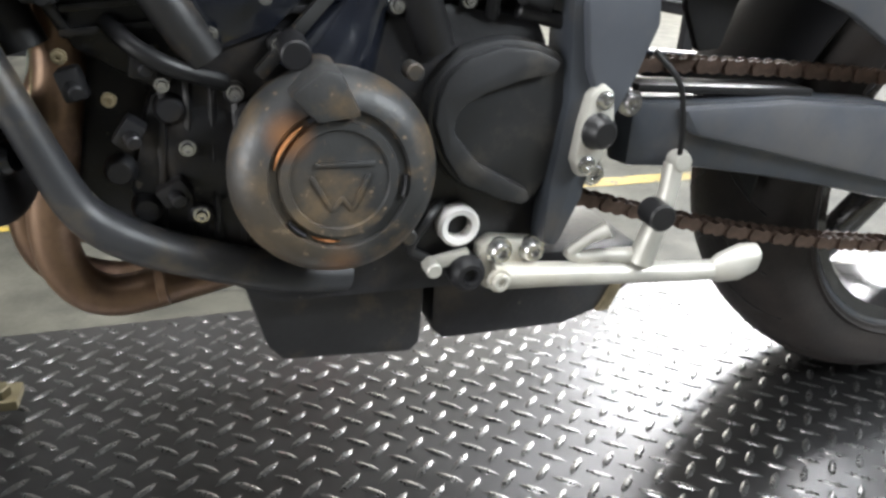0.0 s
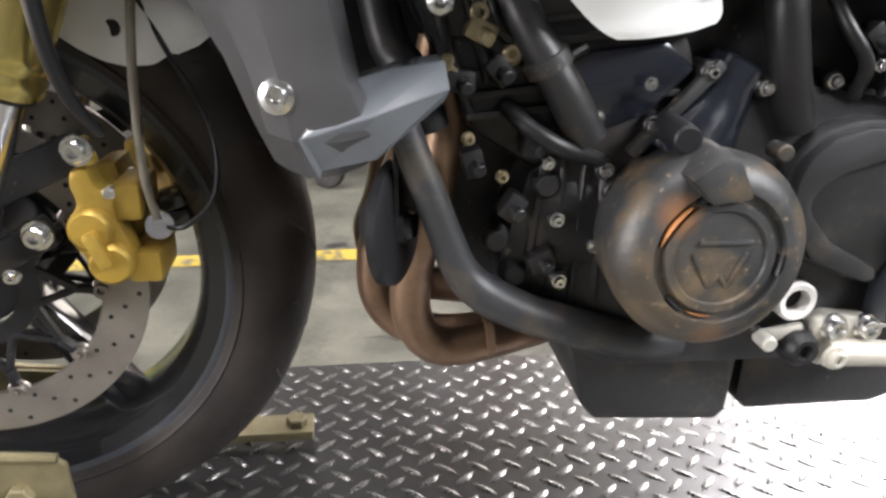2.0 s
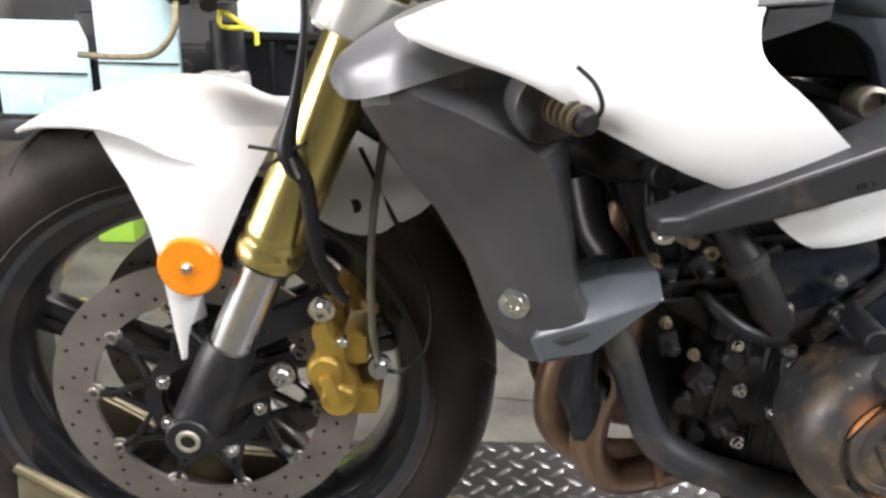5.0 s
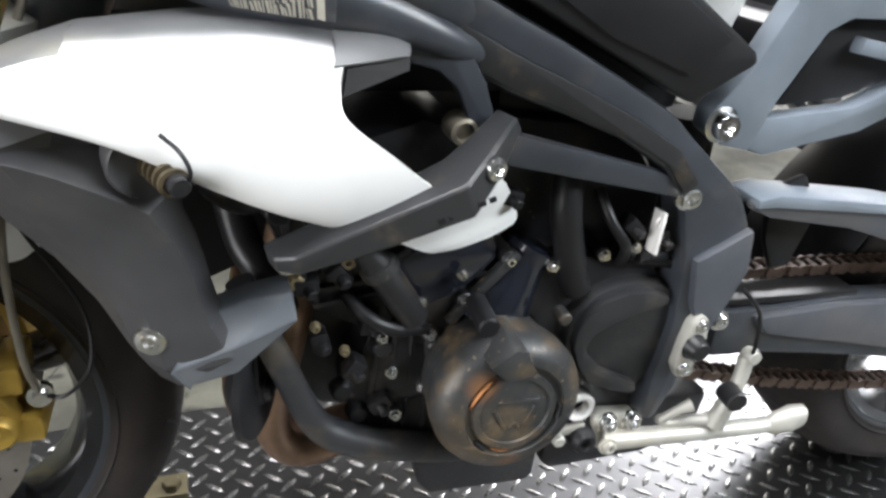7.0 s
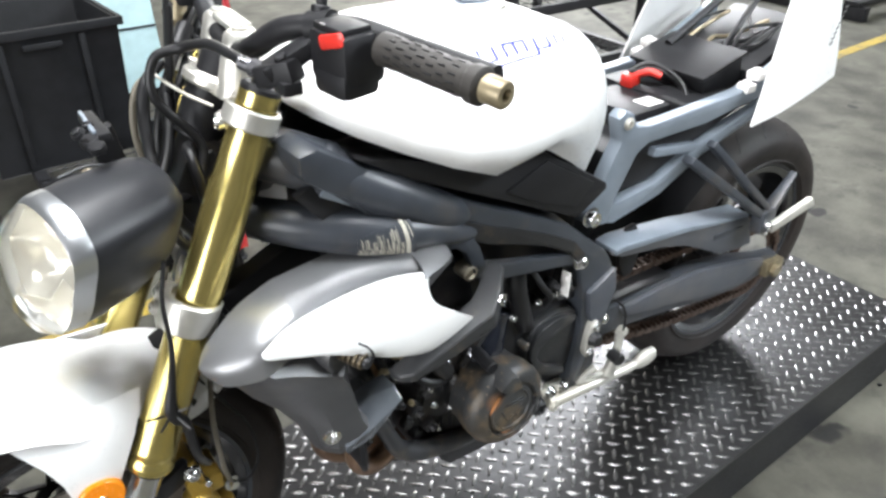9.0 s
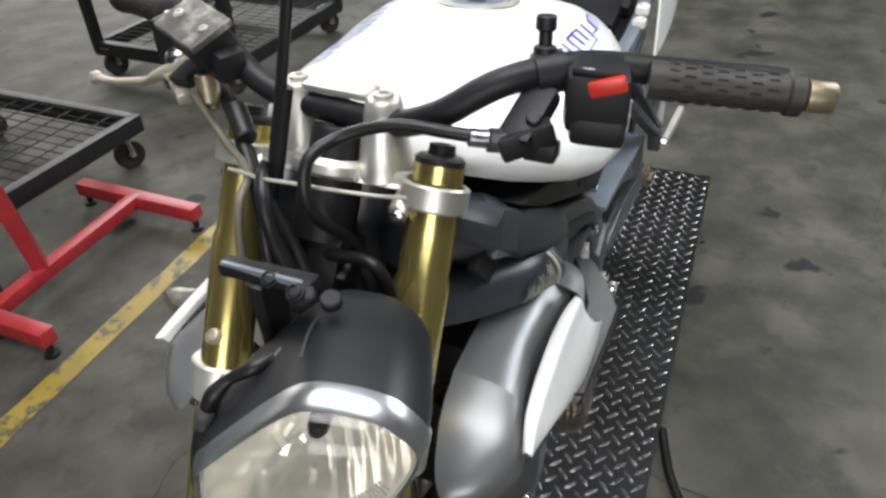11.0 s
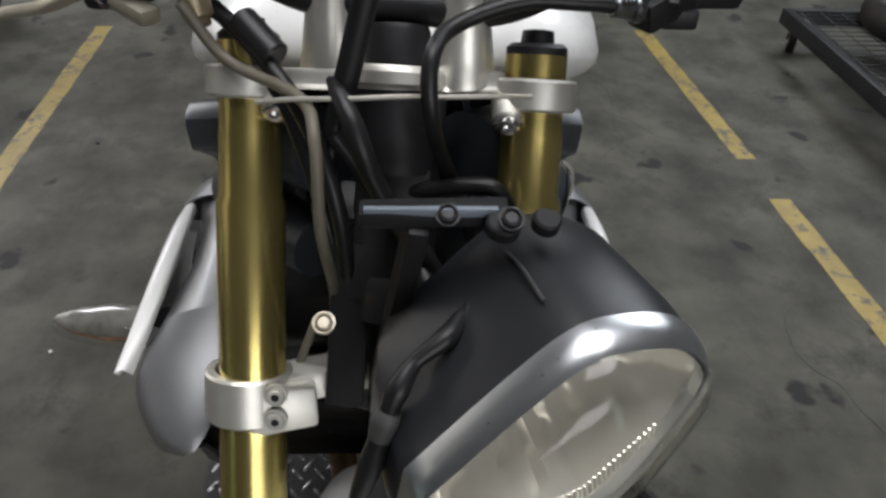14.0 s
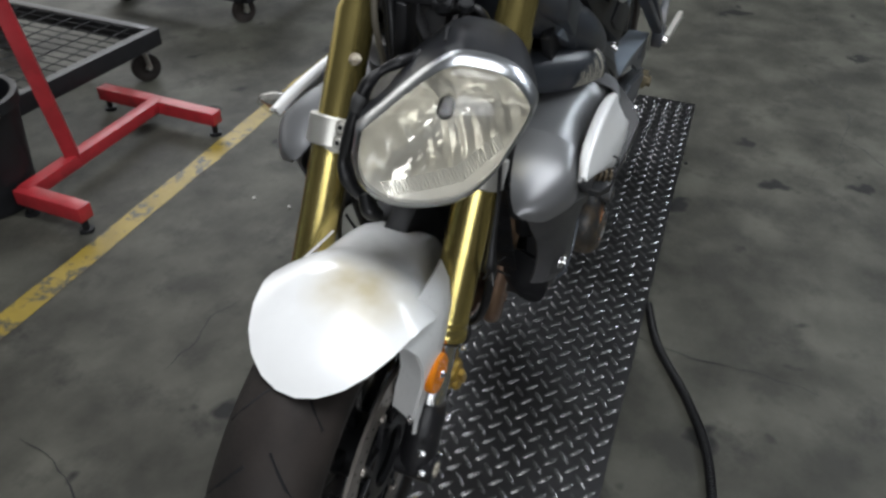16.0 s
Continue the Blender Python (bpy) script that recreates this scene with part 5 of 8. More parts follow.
# radiator shrouds, scoops and crash guards
for side in (-1, 1):
    def Y(y, z, side=side):
        return y if side < 0 else 2 * lean(z) - y

    def P(x, y, z):
        return (x, Y(y, z), z)
    rows = [
        [P(0.178, -0.150, 0.662), P(0.205, -0.186, 0.664), P(0.225, -0.199, 0.664), P(0.255, -0.197, 0.668), P(0.29, -0.194, 0.672), P(0.325, -0.194, 0.672), P(0.333, -0.18, 0.672)],
        [P(0.178, -0.152, 0.650), P(0.202, -0.188, 0.653), P(0.2157, -0.2035, 0.6545), P(0.25, -0.192, 0.654), P(0.285, -0.178, 0.652), P(0.322, -0.174, 0.650), P(0.331, -0.168, 0.650)],
        [P(0.180, -0.155, 0.634), P(0.203, -0.187, 0.642), P(0.222, -0.204, 0.649), P(0.252, -0.207, 0.639), P(0.282, -0.2085, 0.625), P(0.305, -0.209, 0.612), P(0.324, -0.192, 0.626)],
        [P(0.193, -0.157, 0.615), P(0.213, -0.184, 0.622), P(0.232, -0.1985, 0.629), P(0.258, -0.2025, 0.622), P(0.288, -0.2055, 0.610), P(0.309, -0.207, 0.602), P(0.326, -0.186, 0.606)],
        [P(0.208, -0.160, 0.592), P(0.235, -0.181, 0.594), P(0.262, -0.194, 0.596), P(0.29, -0.199, 0.592), P(0.306, -0.2005, 0.588), P(0.318, -0.200, 0.585), P(0.331, -0.17, 0.583)],
        [P(0.235, -0.160, 0.56), P(0.258, -0.178, 0.558), P(0.283, -0.190, 0.557), P(0.302, -0.1945, 0.556), P(0.315, -0.196, 0.556), P(0.327, -0.194, 0.556), P(0.336, -0.16, 0.556)],
        [P(0.258, -0.158, 0.52), P(0.275, -0.178, 0.516), P(0.295, -0.190, 0.512), P(0.312, -0.193, 0.510), P(0.325, -0.194, 0.508), P(0.338, -0.191, 0.506), P(0.346, -0.16, 0.506)],
        [P(0.274, -0.152, 0.475), P(0.285, -0.172, 0.472), P(0.302, -0.186, 0.469), P(0.318, -0.190, 0.469), P(0.334, -0.191, 0.470), P(0.352, -0.189, 0.474), P(0.372, -0.16, 0.478)],
        [P(0.286, -0.145, 0.446), P(0.296, -0.16, 0.444), P(0.310, -0.170, 0.441), P(0.322, -0.172, 0.441), P(0.335, -0.172, 0.444), P(0.350, -0.170, 0.450), P(0.370, -0.15, 0.46)]]
    shroud = part("radiator_shroud", sheet(rows, 0.004), GRAPHITE, bike, "dark grey radiator shroud with pointed fin")
    shroud.data.set_sharp_from_angle(angle=radians(16))
    nose = [
        [P(0.157, -0.143, 0.657), P(0.1565, -0.145, 0.657), P(0.156, -0.148, 0.656), P(0.157, -0.151, 0.653), P(0.159, -0.153, 0.648)],
        [P(0.168, -0.134, 0.670), P(0.166, -0.148, 0.671), P(0.166, -0.162, 0.668), P(0.168, -0.173, 0.660), P(0.172, -0.177, 0.643)],
        [P(0.190, -0.126, 0.686), P(0.188, -0.153, 0.687), P(0.188, -0.176, 0.682), P(0.190, -0.191, 0.669), P(0.195, -0.195, 0.648)],
        [P(0.222, -0.119, 0.704), P(0.220, -0.153, 0.704), P(0.219, -0.183, 0.699), P(0.219, -0.201, 0.686), P(0.220, -0.206, 0.657)],
        [P(0.265, -0.115, 0.719), P(0.263, -0.155, 0.718), P(0.262, -0.178, 0.711), P(0.262, -0.190, 0.700), P(0.264, -0.194, 0.670)],
        [P(0.33, -0.116, 0.728), P(0.33, -0.155, 0.726), P(0.33, -0.168, 0.719), P(0.33, -0.180, 0.706), P(0.33, -0.183, 0.67)],
        [P(0.40, -0.118, 0.732), P(0.40, -0.160, 0.729), P(0.40, -0.170, 0.721), P(0.40, -0.181, 0.707), P(0.40, -0.184, 0.67)],
        [P(0.445, -0.133, 0.725), P(0.445, -0.165, 0.723), P(0.445, -0.182, 0.718), P(0.442, -0.195, 0.709), P(0.438, -0.196, 0.69)]]
    part("shroud_nose", sheet(fair(nose[:5], 3), 0.004), SILVER, shroud, "satin silver-grey upper nose")
    part("shroud_fin", bevelled(loft([[P(0.308, -0.194, 0.472), P(0.330, -0.168, 0.502), P(0.335, -0.140, 0.504), P(0.318, -0.180, 0.446)],
                             [P(0.355, -0.193, 0.487), P(0.366, -0.164, 0.513), P(0.37, -0.138, 0.515), P(0.356, -0.182, 0.455)],
                             [P(0.404, -0.186, 0.503), P(0.402, -0.170, 0.519), P(0.400, -0.140, 0.521), P(0.402, -0.176, 0.494)]]), 0.002), FIN, shroud, smooth=False)
    part("shroud_bolt", lathe([(0.003, 0.002), (0.004, 0.005), (0.0065, 0.005), (0.0075, 0.003), (0.0115, 0.002), (0.0125, 0), (0, -0.002)], P(0.294, -0.187, 0.498), (-0.25, side, 0), 20), CHROME, shroud)
    scoop = part("air_scoop", sheet(fair([
        [P(0.216, -0.205, 0.684), P(0.25, -0.1975, 0.700), P(0.32, -0.1935, 0.711), P(0.38, -0.1935, 0.713), P(0.424, -0.196, 0.706), P(0.432, -0.198, 0.701)],
        [P(0.211, -0.209, 0.695), P(0.25, -0.199, 0.710), P(0.32, -0.195, 0.720), P(0.38, -0.195, 0.721), P(0.425, -0.198, 0.714), P(0.434, -0.200, 0.709)],
        [P(0.209, -0.2155, 0.696), P(0.25, -0.2105, 0.710), P(0.32, -0.208, 0.7195), P(0.38, -0.207, 0.7205), P(0.425, -0.207, 0.713), P(0.433, -0.208, 0.7085)],
        [P(0.210, -0.217, 0.692), P(0.25, -0.215, 0.698), P(0.32, -0.214, 0.704), P(0.38, -0.213, 0.704), P(0.423, -0.212, 0.699), P(0.431, -0.211, 0.696)],
        [P(0.218, -0.216, 0.686), P(0.26, -0.220, 0.679), P(0.32, -0.224, 0.670), P(0.38, -0.225, 0.669), P(0.424, -0.224, 0.675), P(0.434, -0.222, 0.678)],
        [P(0.238, -0.214, 0.678), P(0.28, -0.220, 0.666), P(0.33, -0.225, 0.648), P(0.385, -0.228, 0.642), P(0.44, -0.228, 0.648), P(0.464, -0.226, 0.654)],
        [P(0.262, -0.207, 0.670), P(0.295, -0.213, 0.661), P(0.335, -0.218, 0.637), P(0.39, -0.224, 0.617), P(0.45, -0.224, 0.618), P(0.50, -0.22, 0.624)],
        [P(0.272, -0.205, 0.667), P(0.30, -0.208, 0.659), P(0.337, -0.211, 0.634), P(0.42, -0.214, 0.598), P(0.495, -0.208, 0.592), P(0.53, -0.204, 0.608)],
        [P(0.28, -0.2, 0.664), P(0.302, -0.203, 0.657), P(0.339, -0.205, 0.632), P(0.43, -0.205, 0.594), P(0.495, -0.194, 0.576), P(0.54, -0.182, 0.600)]]), 0.004), SCUFFED, bike, "white side scoop panel with scuffed lower edge")
    part("scoop_top", sheet(nose[4:], 0.004), SILVER, scoop, "satin silver-grey inner top")
    part("scoop_fin", loft([[P(0.436, -0.206, 0.707), P(0.434, -0.204, 0.688), P(0.434, -0.16, 0.690), P(0.436, -0.14, 0.721)], [P(0.484, -0.186, 0.714), P(0.484, -0.186, 0.702), P(0.49, -0.16, 0.701), P(0.492, -0.152, 0.713)]]), GRAPHITE, scoop, "dark grey tail fin")
    part("fin_top", sheet(fair([[P(0.427, -0.2105, 0.7105), P(0.430, -0.196, 0.7205), P(0.432, -0.17, 0.7245), P(0.436, -0.138, 0.7265)],
                                [P(0.455, -0.203, 0.7125), P(0.456, -0.188, 0.7205), P(0.458, -0.168, 0.7235), P(0.46, -0.144, 0.7245)],
                                [P(0.474, -0.195, 0.7135), P(0.476, -0.183, 0.7185), P(0.478, -0.168, 0.7205), P(0.482, -0.149, 0.7205)],
                                [P(0.484, -0.187, 0.7125), P(0.486, -0.18, 0.7145), P(0.489, -0.168, 0.7155), P(0.492, -0.153, 0.7145)]], 3), 0.002), SILVER, scoop)
    part("lower_tip", sheet(fair([[P(0.445, -0.200, 0.592), P(0.50, -0.190, 0.598), P(0.545, -0.172, 0.610), P(0.565, -0.160, 0.616)], [P(0.472, -0.176, 0.568), P(0.52, -0.170, 0.576), P(0.565, -0.155, 0.588), P(0.588, -0.143, 0.594)],
                                  [P(0.500, -0.156, 0.546), P(0.535, -0.152, 0.552), P(0.575, -0.140, 0.562), P(0.605, -0.127, 0.568)], [P(0.516, -0.149, 0.536), P(0.545, -0.146, 0.539), P(0.583, -0.134, 0.546), P(0.613, -0.121, 0.551)],
                                  [P(0.526, -0.1456, 0.532), P(0.55, -0.142, 0.533), P(0.585, -0.131, 0.537), P(0.610, -0.121, 0.543)]], 4), 0.004), WHITE, scoop)
    # indicator socket
    sock = part("indicator_socket", lathe([(0.017, 0.0), (0.023, 0.004), (0.025, 0.0), (0.024, -0.02), (0.0, -0.022)], P(0.306, -0.205, 0.646), (0.25, side, -0.1), 28), GRAPHITE, bike, "empty indicator socket")
    if side < 0:
        sd = Vector((0.35, -0.9, -0.12)).normalized()
        stub = part("threaded_stub", rod(Vector((0.312, -0.196, 0.646)), Vector((0.312, -0.196, 0.646)) + sd * 0.044, 0.0075, 16), ENGINE, sock, "rusty threaded stub")
        for k in range(5):
            part("stub_ridge", lathe([(0.0075, 0), (0.0125 - 0.0006 * k, 0.001), (0.0125 - 0.0006 * k, 0.004), (0.0075, 0.005)], Vector((0.312, -0.200, 0.6455)) + sd * 0.0072 * k, sd, 20, True), STUB, stub)
        part("loose_wire", tube([(0.328, -0.228, 0.638), (0.334, -0.236, 0.65), (0.329, -0.236, 0.664), (0.318, -0.231, 0.674)], 0.0016, 6), CABLE, sock)
    else:
        lamp = part("indicator_lamp", loft([[Vector(P(0.312, -0.208, 0.645)) + Vector((-0.004 + d * 0.02, d * 0.115, -0.012 * d)) + Vector((k * math.cos(a), 0, 0.8 * k * math.sin(a))) for a in np.linspace(0, 2 * math.pi, 18, endpoint=False)] for d, k in ((0, 0.011), (0.12, 0.012), (0.2, 0.019), (0.45, 0.021), (0.75, 0.016), (0.95, 0.008), (1.0, 0.003))]), GLASS, sock, "clear indicator lamp")
        part("indicator_body", loft([[Vector(P(0.312, -0.208, 0.645)) + Vector((0.002 + d * 0.02, d * 0.115, 0.004 - 0.012 * d)) + Vector((k * math.cos(a), 0, 0.8 * k * math.sin(a))) for a in np.linspace(0, math.pi, 12)] for d, k in ((0, 0.012), (0.2, 0.0195), (0.45, 0.0215), (0.75, 0.0165), (0.95, 0.0085), (1.0, 0.0035))], True, False), CLEAR_GREY, sock, "clear grey indicator housing")
        part("indicator_lens", loft([[Vector(P(0.312, -0.208, 0.645)) + Vector((0.002 + d * 0.02, d * 0.115, 0.004 - 0.012 * d)) + Vector((k * math.cos(a), 0, 0.8 * k * math.sin(a))) for a in np.linspace(math.pi, 2 * math.pi, 12)] for d, k in ((0, 0.012), (0.2, 0.0195), (0.45, 0.0215), (0.75, 0.0165), (0.95, 0.0085), (1.0, 0.0035))], True, False), AMBER, sock, "smoky amber indicator lens")
        part("bulb", rod(Vector(P(0.312, -0.208, 0.645)) + Vector((0.004, 0.02, -0.002)), Vector(P(0.312, -0.208, 0.645)) + Vector((0.012, 0.06, -0.006)), 0.009, 14), ORANGE, sock)
    guardb = part("crash_guard", loft([[P(0.382, -0.192, 0.560), P(0.386, -0.212, 0.562), P(0.383, -0.214, 0.574), P(0.378, -0.192, 0.577)],
                                       [P(0.40, -0.19, 0.560), P(0.402, -0.224, 0.565), P(0.398, -0.226, 0.580), P(0.395, -0.194, 0.585)],
                                       [P(0.45, -0.192, 0.574), P(0.452, -0.229, 0.580), P(0.446, -0.231, 0.602), P(0.442, -0.198, 0.607)],
                                       [P(0.52, -0.192, 0.598), P(0.526, -0.236, 0.608), P(0.517, -0.238, 0.634), P(0.510, -0.198, 0.640)],
                                       [P(0.546, -0.18, 0.622), P(0.549, -0.218, 0.629), P(0.540, -0.220, 0.652), P(0.534, -0.185, 0.653)],
                                       [P(0.575, -0.16, 0.652), P(0.577, -0.186, 0.656), P(0.570, -0.188, 0.667), P(0.563, -0.165, 0.668)]]), GUARD, bike, "dark moulded crash guard with brown wear")
    bevel_mod = guardb.modifiers.new("bevel", "BEVEL")
    bevel_mod.width, bevel_mod.segments = 0.0025, 2
    part("guard_screw", lathe([(0.0025, 0.003), (0.005, 0.007), (0.0085, 0.006), (0.0095, 0.003), (0.0095, 0), (0, -0.012)], P(0.396, -0.187, 0.557), (-0.2, side, 0.1), 18), CHROME, guardb)
    part("guard_screw", lathe([(0.0025, 0.003), (0.005, 0.007), (0.0085, 0.006), (0.0095, 0.003), (0.0095, 0), (0, -0.012)], P(0.541, -0.221, 0.640), (0.3, side, 0.1), 18), CHROME, guardb)
    for k in range(6):
        part("moulded_mark", bar(P(0.498 + k * 0.0075, -0.2345, 0.605 + k * 0.003), P(0.503 + k * 0.0075, -0.2345, 0.607 + k * 0.003), 0.001, 0.004, 0), BLACK, guardb, smooth=False)

# radiator between the shrouds
rad = part("radiator", bar((0.245, 0.012, 0.645), (0.335, 0.02, 0.44), 0.034, 0.29, 0.006, (1, 0, 0.4)), BLACK, bike, "black radiator core")
rad.matrix_basis = Matrix()
for k in range(26):
    f = (k + 0.5) / 26
    part("fin", bar((0.226 + 0.09 * f, -0.125 + 0.012, 0.64 - 0.2 * f), (0.226 + 0.09 * f, 0.14 + 0.012, 0.64 - 0.2 * f), 0.006, 0.0022, 0), ENGINE, rad, smooth=False)
part("radiator_hose", tube([(0.35, -0.12, 0.6), (0.37, -0.15, 0.6), (0.4, -0.14, 0.6), (0.43, -0.11, 0.58)], 0.018, 14), CABLE, bike)
part("hose_end", rod((0.388, -0.17, 0.598), (0.392, -0.188, 0.598), 0.0105, 20), BLACK, bike)

# engine
engine = part("engine_block", plate([(0.47, 0.30), (0.455, 0.36), (0.475, 0.43), (0.53, 0.47), (0.62, 0.49), (0.70, 0.50), (0.78, 0.49), (0.81, 0.42), (0.82, 0.34), (0.79, 0.28), (0.72, 0.25), (0.56, 0.25)], -0.118, 0.16, 0.014), ENGINE, bike, "grimy black three-cylinder engine block")
part("front_case", plate([(0.412, 0.35), (0.42, 0.47), (0.50, 0.47), (0.49, 0.30), (0.44, 0.31)], -0.06, 0.12, 0.01), ENGINE, engine)
part("cylinder_barrel", plate([(0.43, 0.46), (0.50, 0.42), (0.62, 0.47), (0.585, 0.56), (0.40, 0.53)], -0.112, 0.15, 0.01), ENGINE, engine)
part("cylinder_head", plate([(0.40, 0.525), (0.585, 0.555), (0.565, 0.63), (0.52, 0.645), (0.40, 0.61), (0.385, 0.56)], -0.118, 0.155, 0.012), ENGINE, engine)
part("gearbox_top", plate([(0.58, 0.48), (0.78, 0.48), (0.80, 0.55), (0.74, 0.625), (0.58, 0.64)], -0.085, 0.12, 0.02), ENGINE, engine)
for k in range(5):
    z = 0.468 + k * 0.016
    part("cooling_ridge", bar((0.425 + k * 0.002, -0.116, z + 0.004), (0.59 - k * 0.006, -0.116, z + 0.024), 0.008, 0.005, 0.001), ENGINE, engine)
# alternator cover
add_stain_or_shade(DIRTY, (0.556, -0.19, 0.345), 0.07, (0.11, 0.082, 0.05), 1.0)
add_stain_or_shade(DIRTY, (0.566, -0.197, 0.418), 0.02, (0.24, 0.105, 0.035), 1.3)
add_stain_or_shade(DIRTY, (0.600, -0.197, 0.322), 0.02, (0.22, 0.11, 0.045), 1.1)
AC = Vector((0.600, -0.122, 0.383))
cover = part("alternator_cover", lathe([(0.0, 0.0765), (0.0345, 0.0765), (0.0355, 0.0788), (0.041, 0.0788), (0.0425, 0.0745), (0.0485, 0.0745), (0.050, 0.0785), (0.055, 0.0782), (0.064, 0.074), (0.0712, 0.067), (0.0752, 0.057), (0.0745, 0.04), (0.069, 0.008), (0.069, -0.01), (0, -0.01)], AC, (0.0, -1, 0.05), 72), DIRTY, bike, "dusty round alternator cover with rust streaks")
for k, (a0, a1) in enumerate(((2.15, 2.95), (4.2, 4.75))):
    pts = [AC + Vector((0.0455 * math.cos(a), -0.0752, 0.0455 * math.sin(a) + 0.0036)) for a in np.linspace(a0, a1, 7)]
    part("rust_streak", tube(pts, [0.001, 0.0035, 0.0042, 0.0035, 0.001], 6, 2, True, 0.35), RUST, cover)
for a in (2.05, 4.15, 0.05):
    pts = [AC + Vector((0.0465 * math.cos(b), -0.0752, 0.0465 * math.sin(b) + 0.0036)) for b in np.linspace(a, a - 0.34, 5)]
    part("chip", tube(pts, 0.0052, 8, 2, True, 0.35), BLACK, cover)
# plain raised emblem shapes in place of a maker's mark
for p0, p1 in (((-0.017, 0.012), (0.024, 0.012)), ((-0.02, 0.004), (-0.006, -0.022)), ((0.02, 0.004), (0.008, -0.022)), ((-0.006, -0.022), (0.001, -0.012)), ((0.008, -0.022), (0.001, -0.012))):
    part("emblem_bar", bar(AC + Vector((p0[0], -0.0768, p0[1] + 0.0034)), AC + Vector((p1[0], -0.0768, p1[1] + 0.0034)), 0.003, 0.0035, 0.0008, (0, -1, 0)), DIRTY, cover)
part("cover_boss", plate([(0.563, 0.447), (0.588, 0.466), (0.601, 0.464), (0.617, 0.431), (0.584, 0.426)], -0.209, -0.15, 0.004, 0.88), DIRTY, cover)
part("cover_plug", rod((0.577, -0.13, 0.469), (0.575, -0.176, 0.467), 0.0105, 20), BLACK, cover, "black rubber plug")
part("cover_ear", rod((0.664, -0.135, 0.452), (0.664, -0.155, 0.452), 0.007, 14), DIRTY, cover)
part("cover_ear", rod((0.665, -0.13, 0.318), (0.665, -0.15, 0.318), 0.007, 14), DIRTY, cover)
# shifting-side covers
side_case = part("front_case_cover", lathe([(0, 0.01), (0.02, 0.012), (0.034, 0.008), (0.042, 0.002), (0.044, -0.01), (0, -0.01)], (0.515, -0.112, 0.385), (0, -1, 0), 32), ENGINE, bike, "black front crankcase cover")
for p in ((0.569, -0.128, 0.467), (0.500, -0.125, 0.392), (0.506, -0.125, 0.339), (0.536, -0.125, 0.432), (0.533, -0.125, 0.369), (0.609, -0.128, 0.508), (0.657, -0.124, 0.496), (0.715, -0.12, 0.501)):
    bolt(p, engine, (0, -1, 0), 0.0046, 0.005)
    part("bolt_boss", rod((p[0], p[1] + 0.001, p[2]), (p[0], p[1] + 0.05, p[2]), 0.0085, 14), ENGINE, engine)
BLUEBLACK = material("gloss_blue_black", (0.009, 0.0108, 0.0165), 0.2, vary=0.2, bump=0.05, coat=0.4)
part("starter_cone", lathe([(0, 0.0), (0.042, 0.0), (0.040, 0.012), (0.030, 0.045), (0.0235, 0.072), (0.0245, 0.078), (0.0245, 0.086), (0.019, 0.09), (0, 0.091)], (0.598, -0.108, 0.436), (0.5, 0.05, 0.86), 28), BLUEBLACK, engine, "glossy blue-black cone housing")
part("inlet_pipe", tube([(0.452, -0.118, 0.565), (0.468, -0.13, 0.535), (0.494, -0.134, 0.495), (0.517, -0.13, 0.458)], [0.014, 0.014, 0.015, 0.015], 16), PIPE_BLACK, engine, "worn grey-black pipe")
part("pipe_collar", lathe([(0.0145, 0), (0.018, 0.001), (0.018, 0.012), (0.0145, 0.013)], (0.478, -0.131, 0.52), (0.5, 0, -0.85), 24, True), DIRTY, engine)
part("case_wall", plate([(0.492, 0.475), (0.505, 0.52), (0.575, 0.53), (0.60, 0.51), (0.565, 0.475), (0.53, 0.462)], -0.122, -0.1, 0.006), BLUEBLACK, engine)
part("case_rib", bar((0.553, -0.124, 0.445), (0.617, -0.124, 0.515), 0.012, 0.01, 0.003), DIRTY, engine)
part("coolant_pipe", tube([(0.665, -0.112, 0.60), (0.66, -0.125, 0.56), (0.672, -0.125, 0.51), (0.69, -0.118, 0.465)], 0.0155, 14), CABLE, engine, "black coolant hose")
SPROCKET_COVER = material("satin_black_cover", (0.02, 0.021, 0.023), 0.42, vary=0.3, bump=0.08, rvar=0.08, second=(0.065, 0.058, 0.05), amount=-0.1, spot=18, edge=0.12)
part("sprocket_cover", plate([(0.679, 0.405), (0.680, 0.430), (0.688, 0.448), (0.706, 0.466), (0.736, 0.476), (0.768, 0.474), (0.795, 0.462), (0.806, 0.43), (0.80, 0.38), (0.785, 0.345), (0.768, 0.334), (0.737, 0.343), (0.707, 0.357), (0.690, 0.380)], -0.135, -0.10, 0.006, 0.97, 2), SPROCKET_COVER, bike, "satin black sprocket cover")
sc = bpy.data.objects["sprocket_cover"]
part("raised_rim", plate([(0.684, 0.41), (0.686, 0.43), (0.693, 0.446), (0.709, 0.461), (0.737, 0.470), (0.766, 0.468), (0.788, 0.458), (0.781, 0.449), (0.755, 0.444), (0.725, 0.434), (0.706, 0.423), (0.700, 0.410), (0.701, 0.402), (0.724, 0.376), (0.768, 0.353), (0.772, 0.343), (0.764, 0.339), (0.738, 0.348), (0.709, 0.361), (0.694, 0.383)], -0.146, -0.132, 0.004), SPROCKET_COVER, sc)
part("white_tag", joined(bar((0.757, -0.137, 0.556), (0.753, -0.14, 0.512), 0.004, 0.018, 0.0015, (0, -1, 0)), rod((0.756, -0.139, 0.545), (0.756, -0.143, 0.545), 0.006, 12)), LABEL, sc, "white plastic tag")
part("clutch_arm", joined(rod((0.752, -0.135, 0.508), (0.78, -0.125, 0.5), 0.008, 14), rod((0.755, -0.12, 0.495), (0.80, -0.12, 0.486), 0.007, 14)), CABLE, sc)
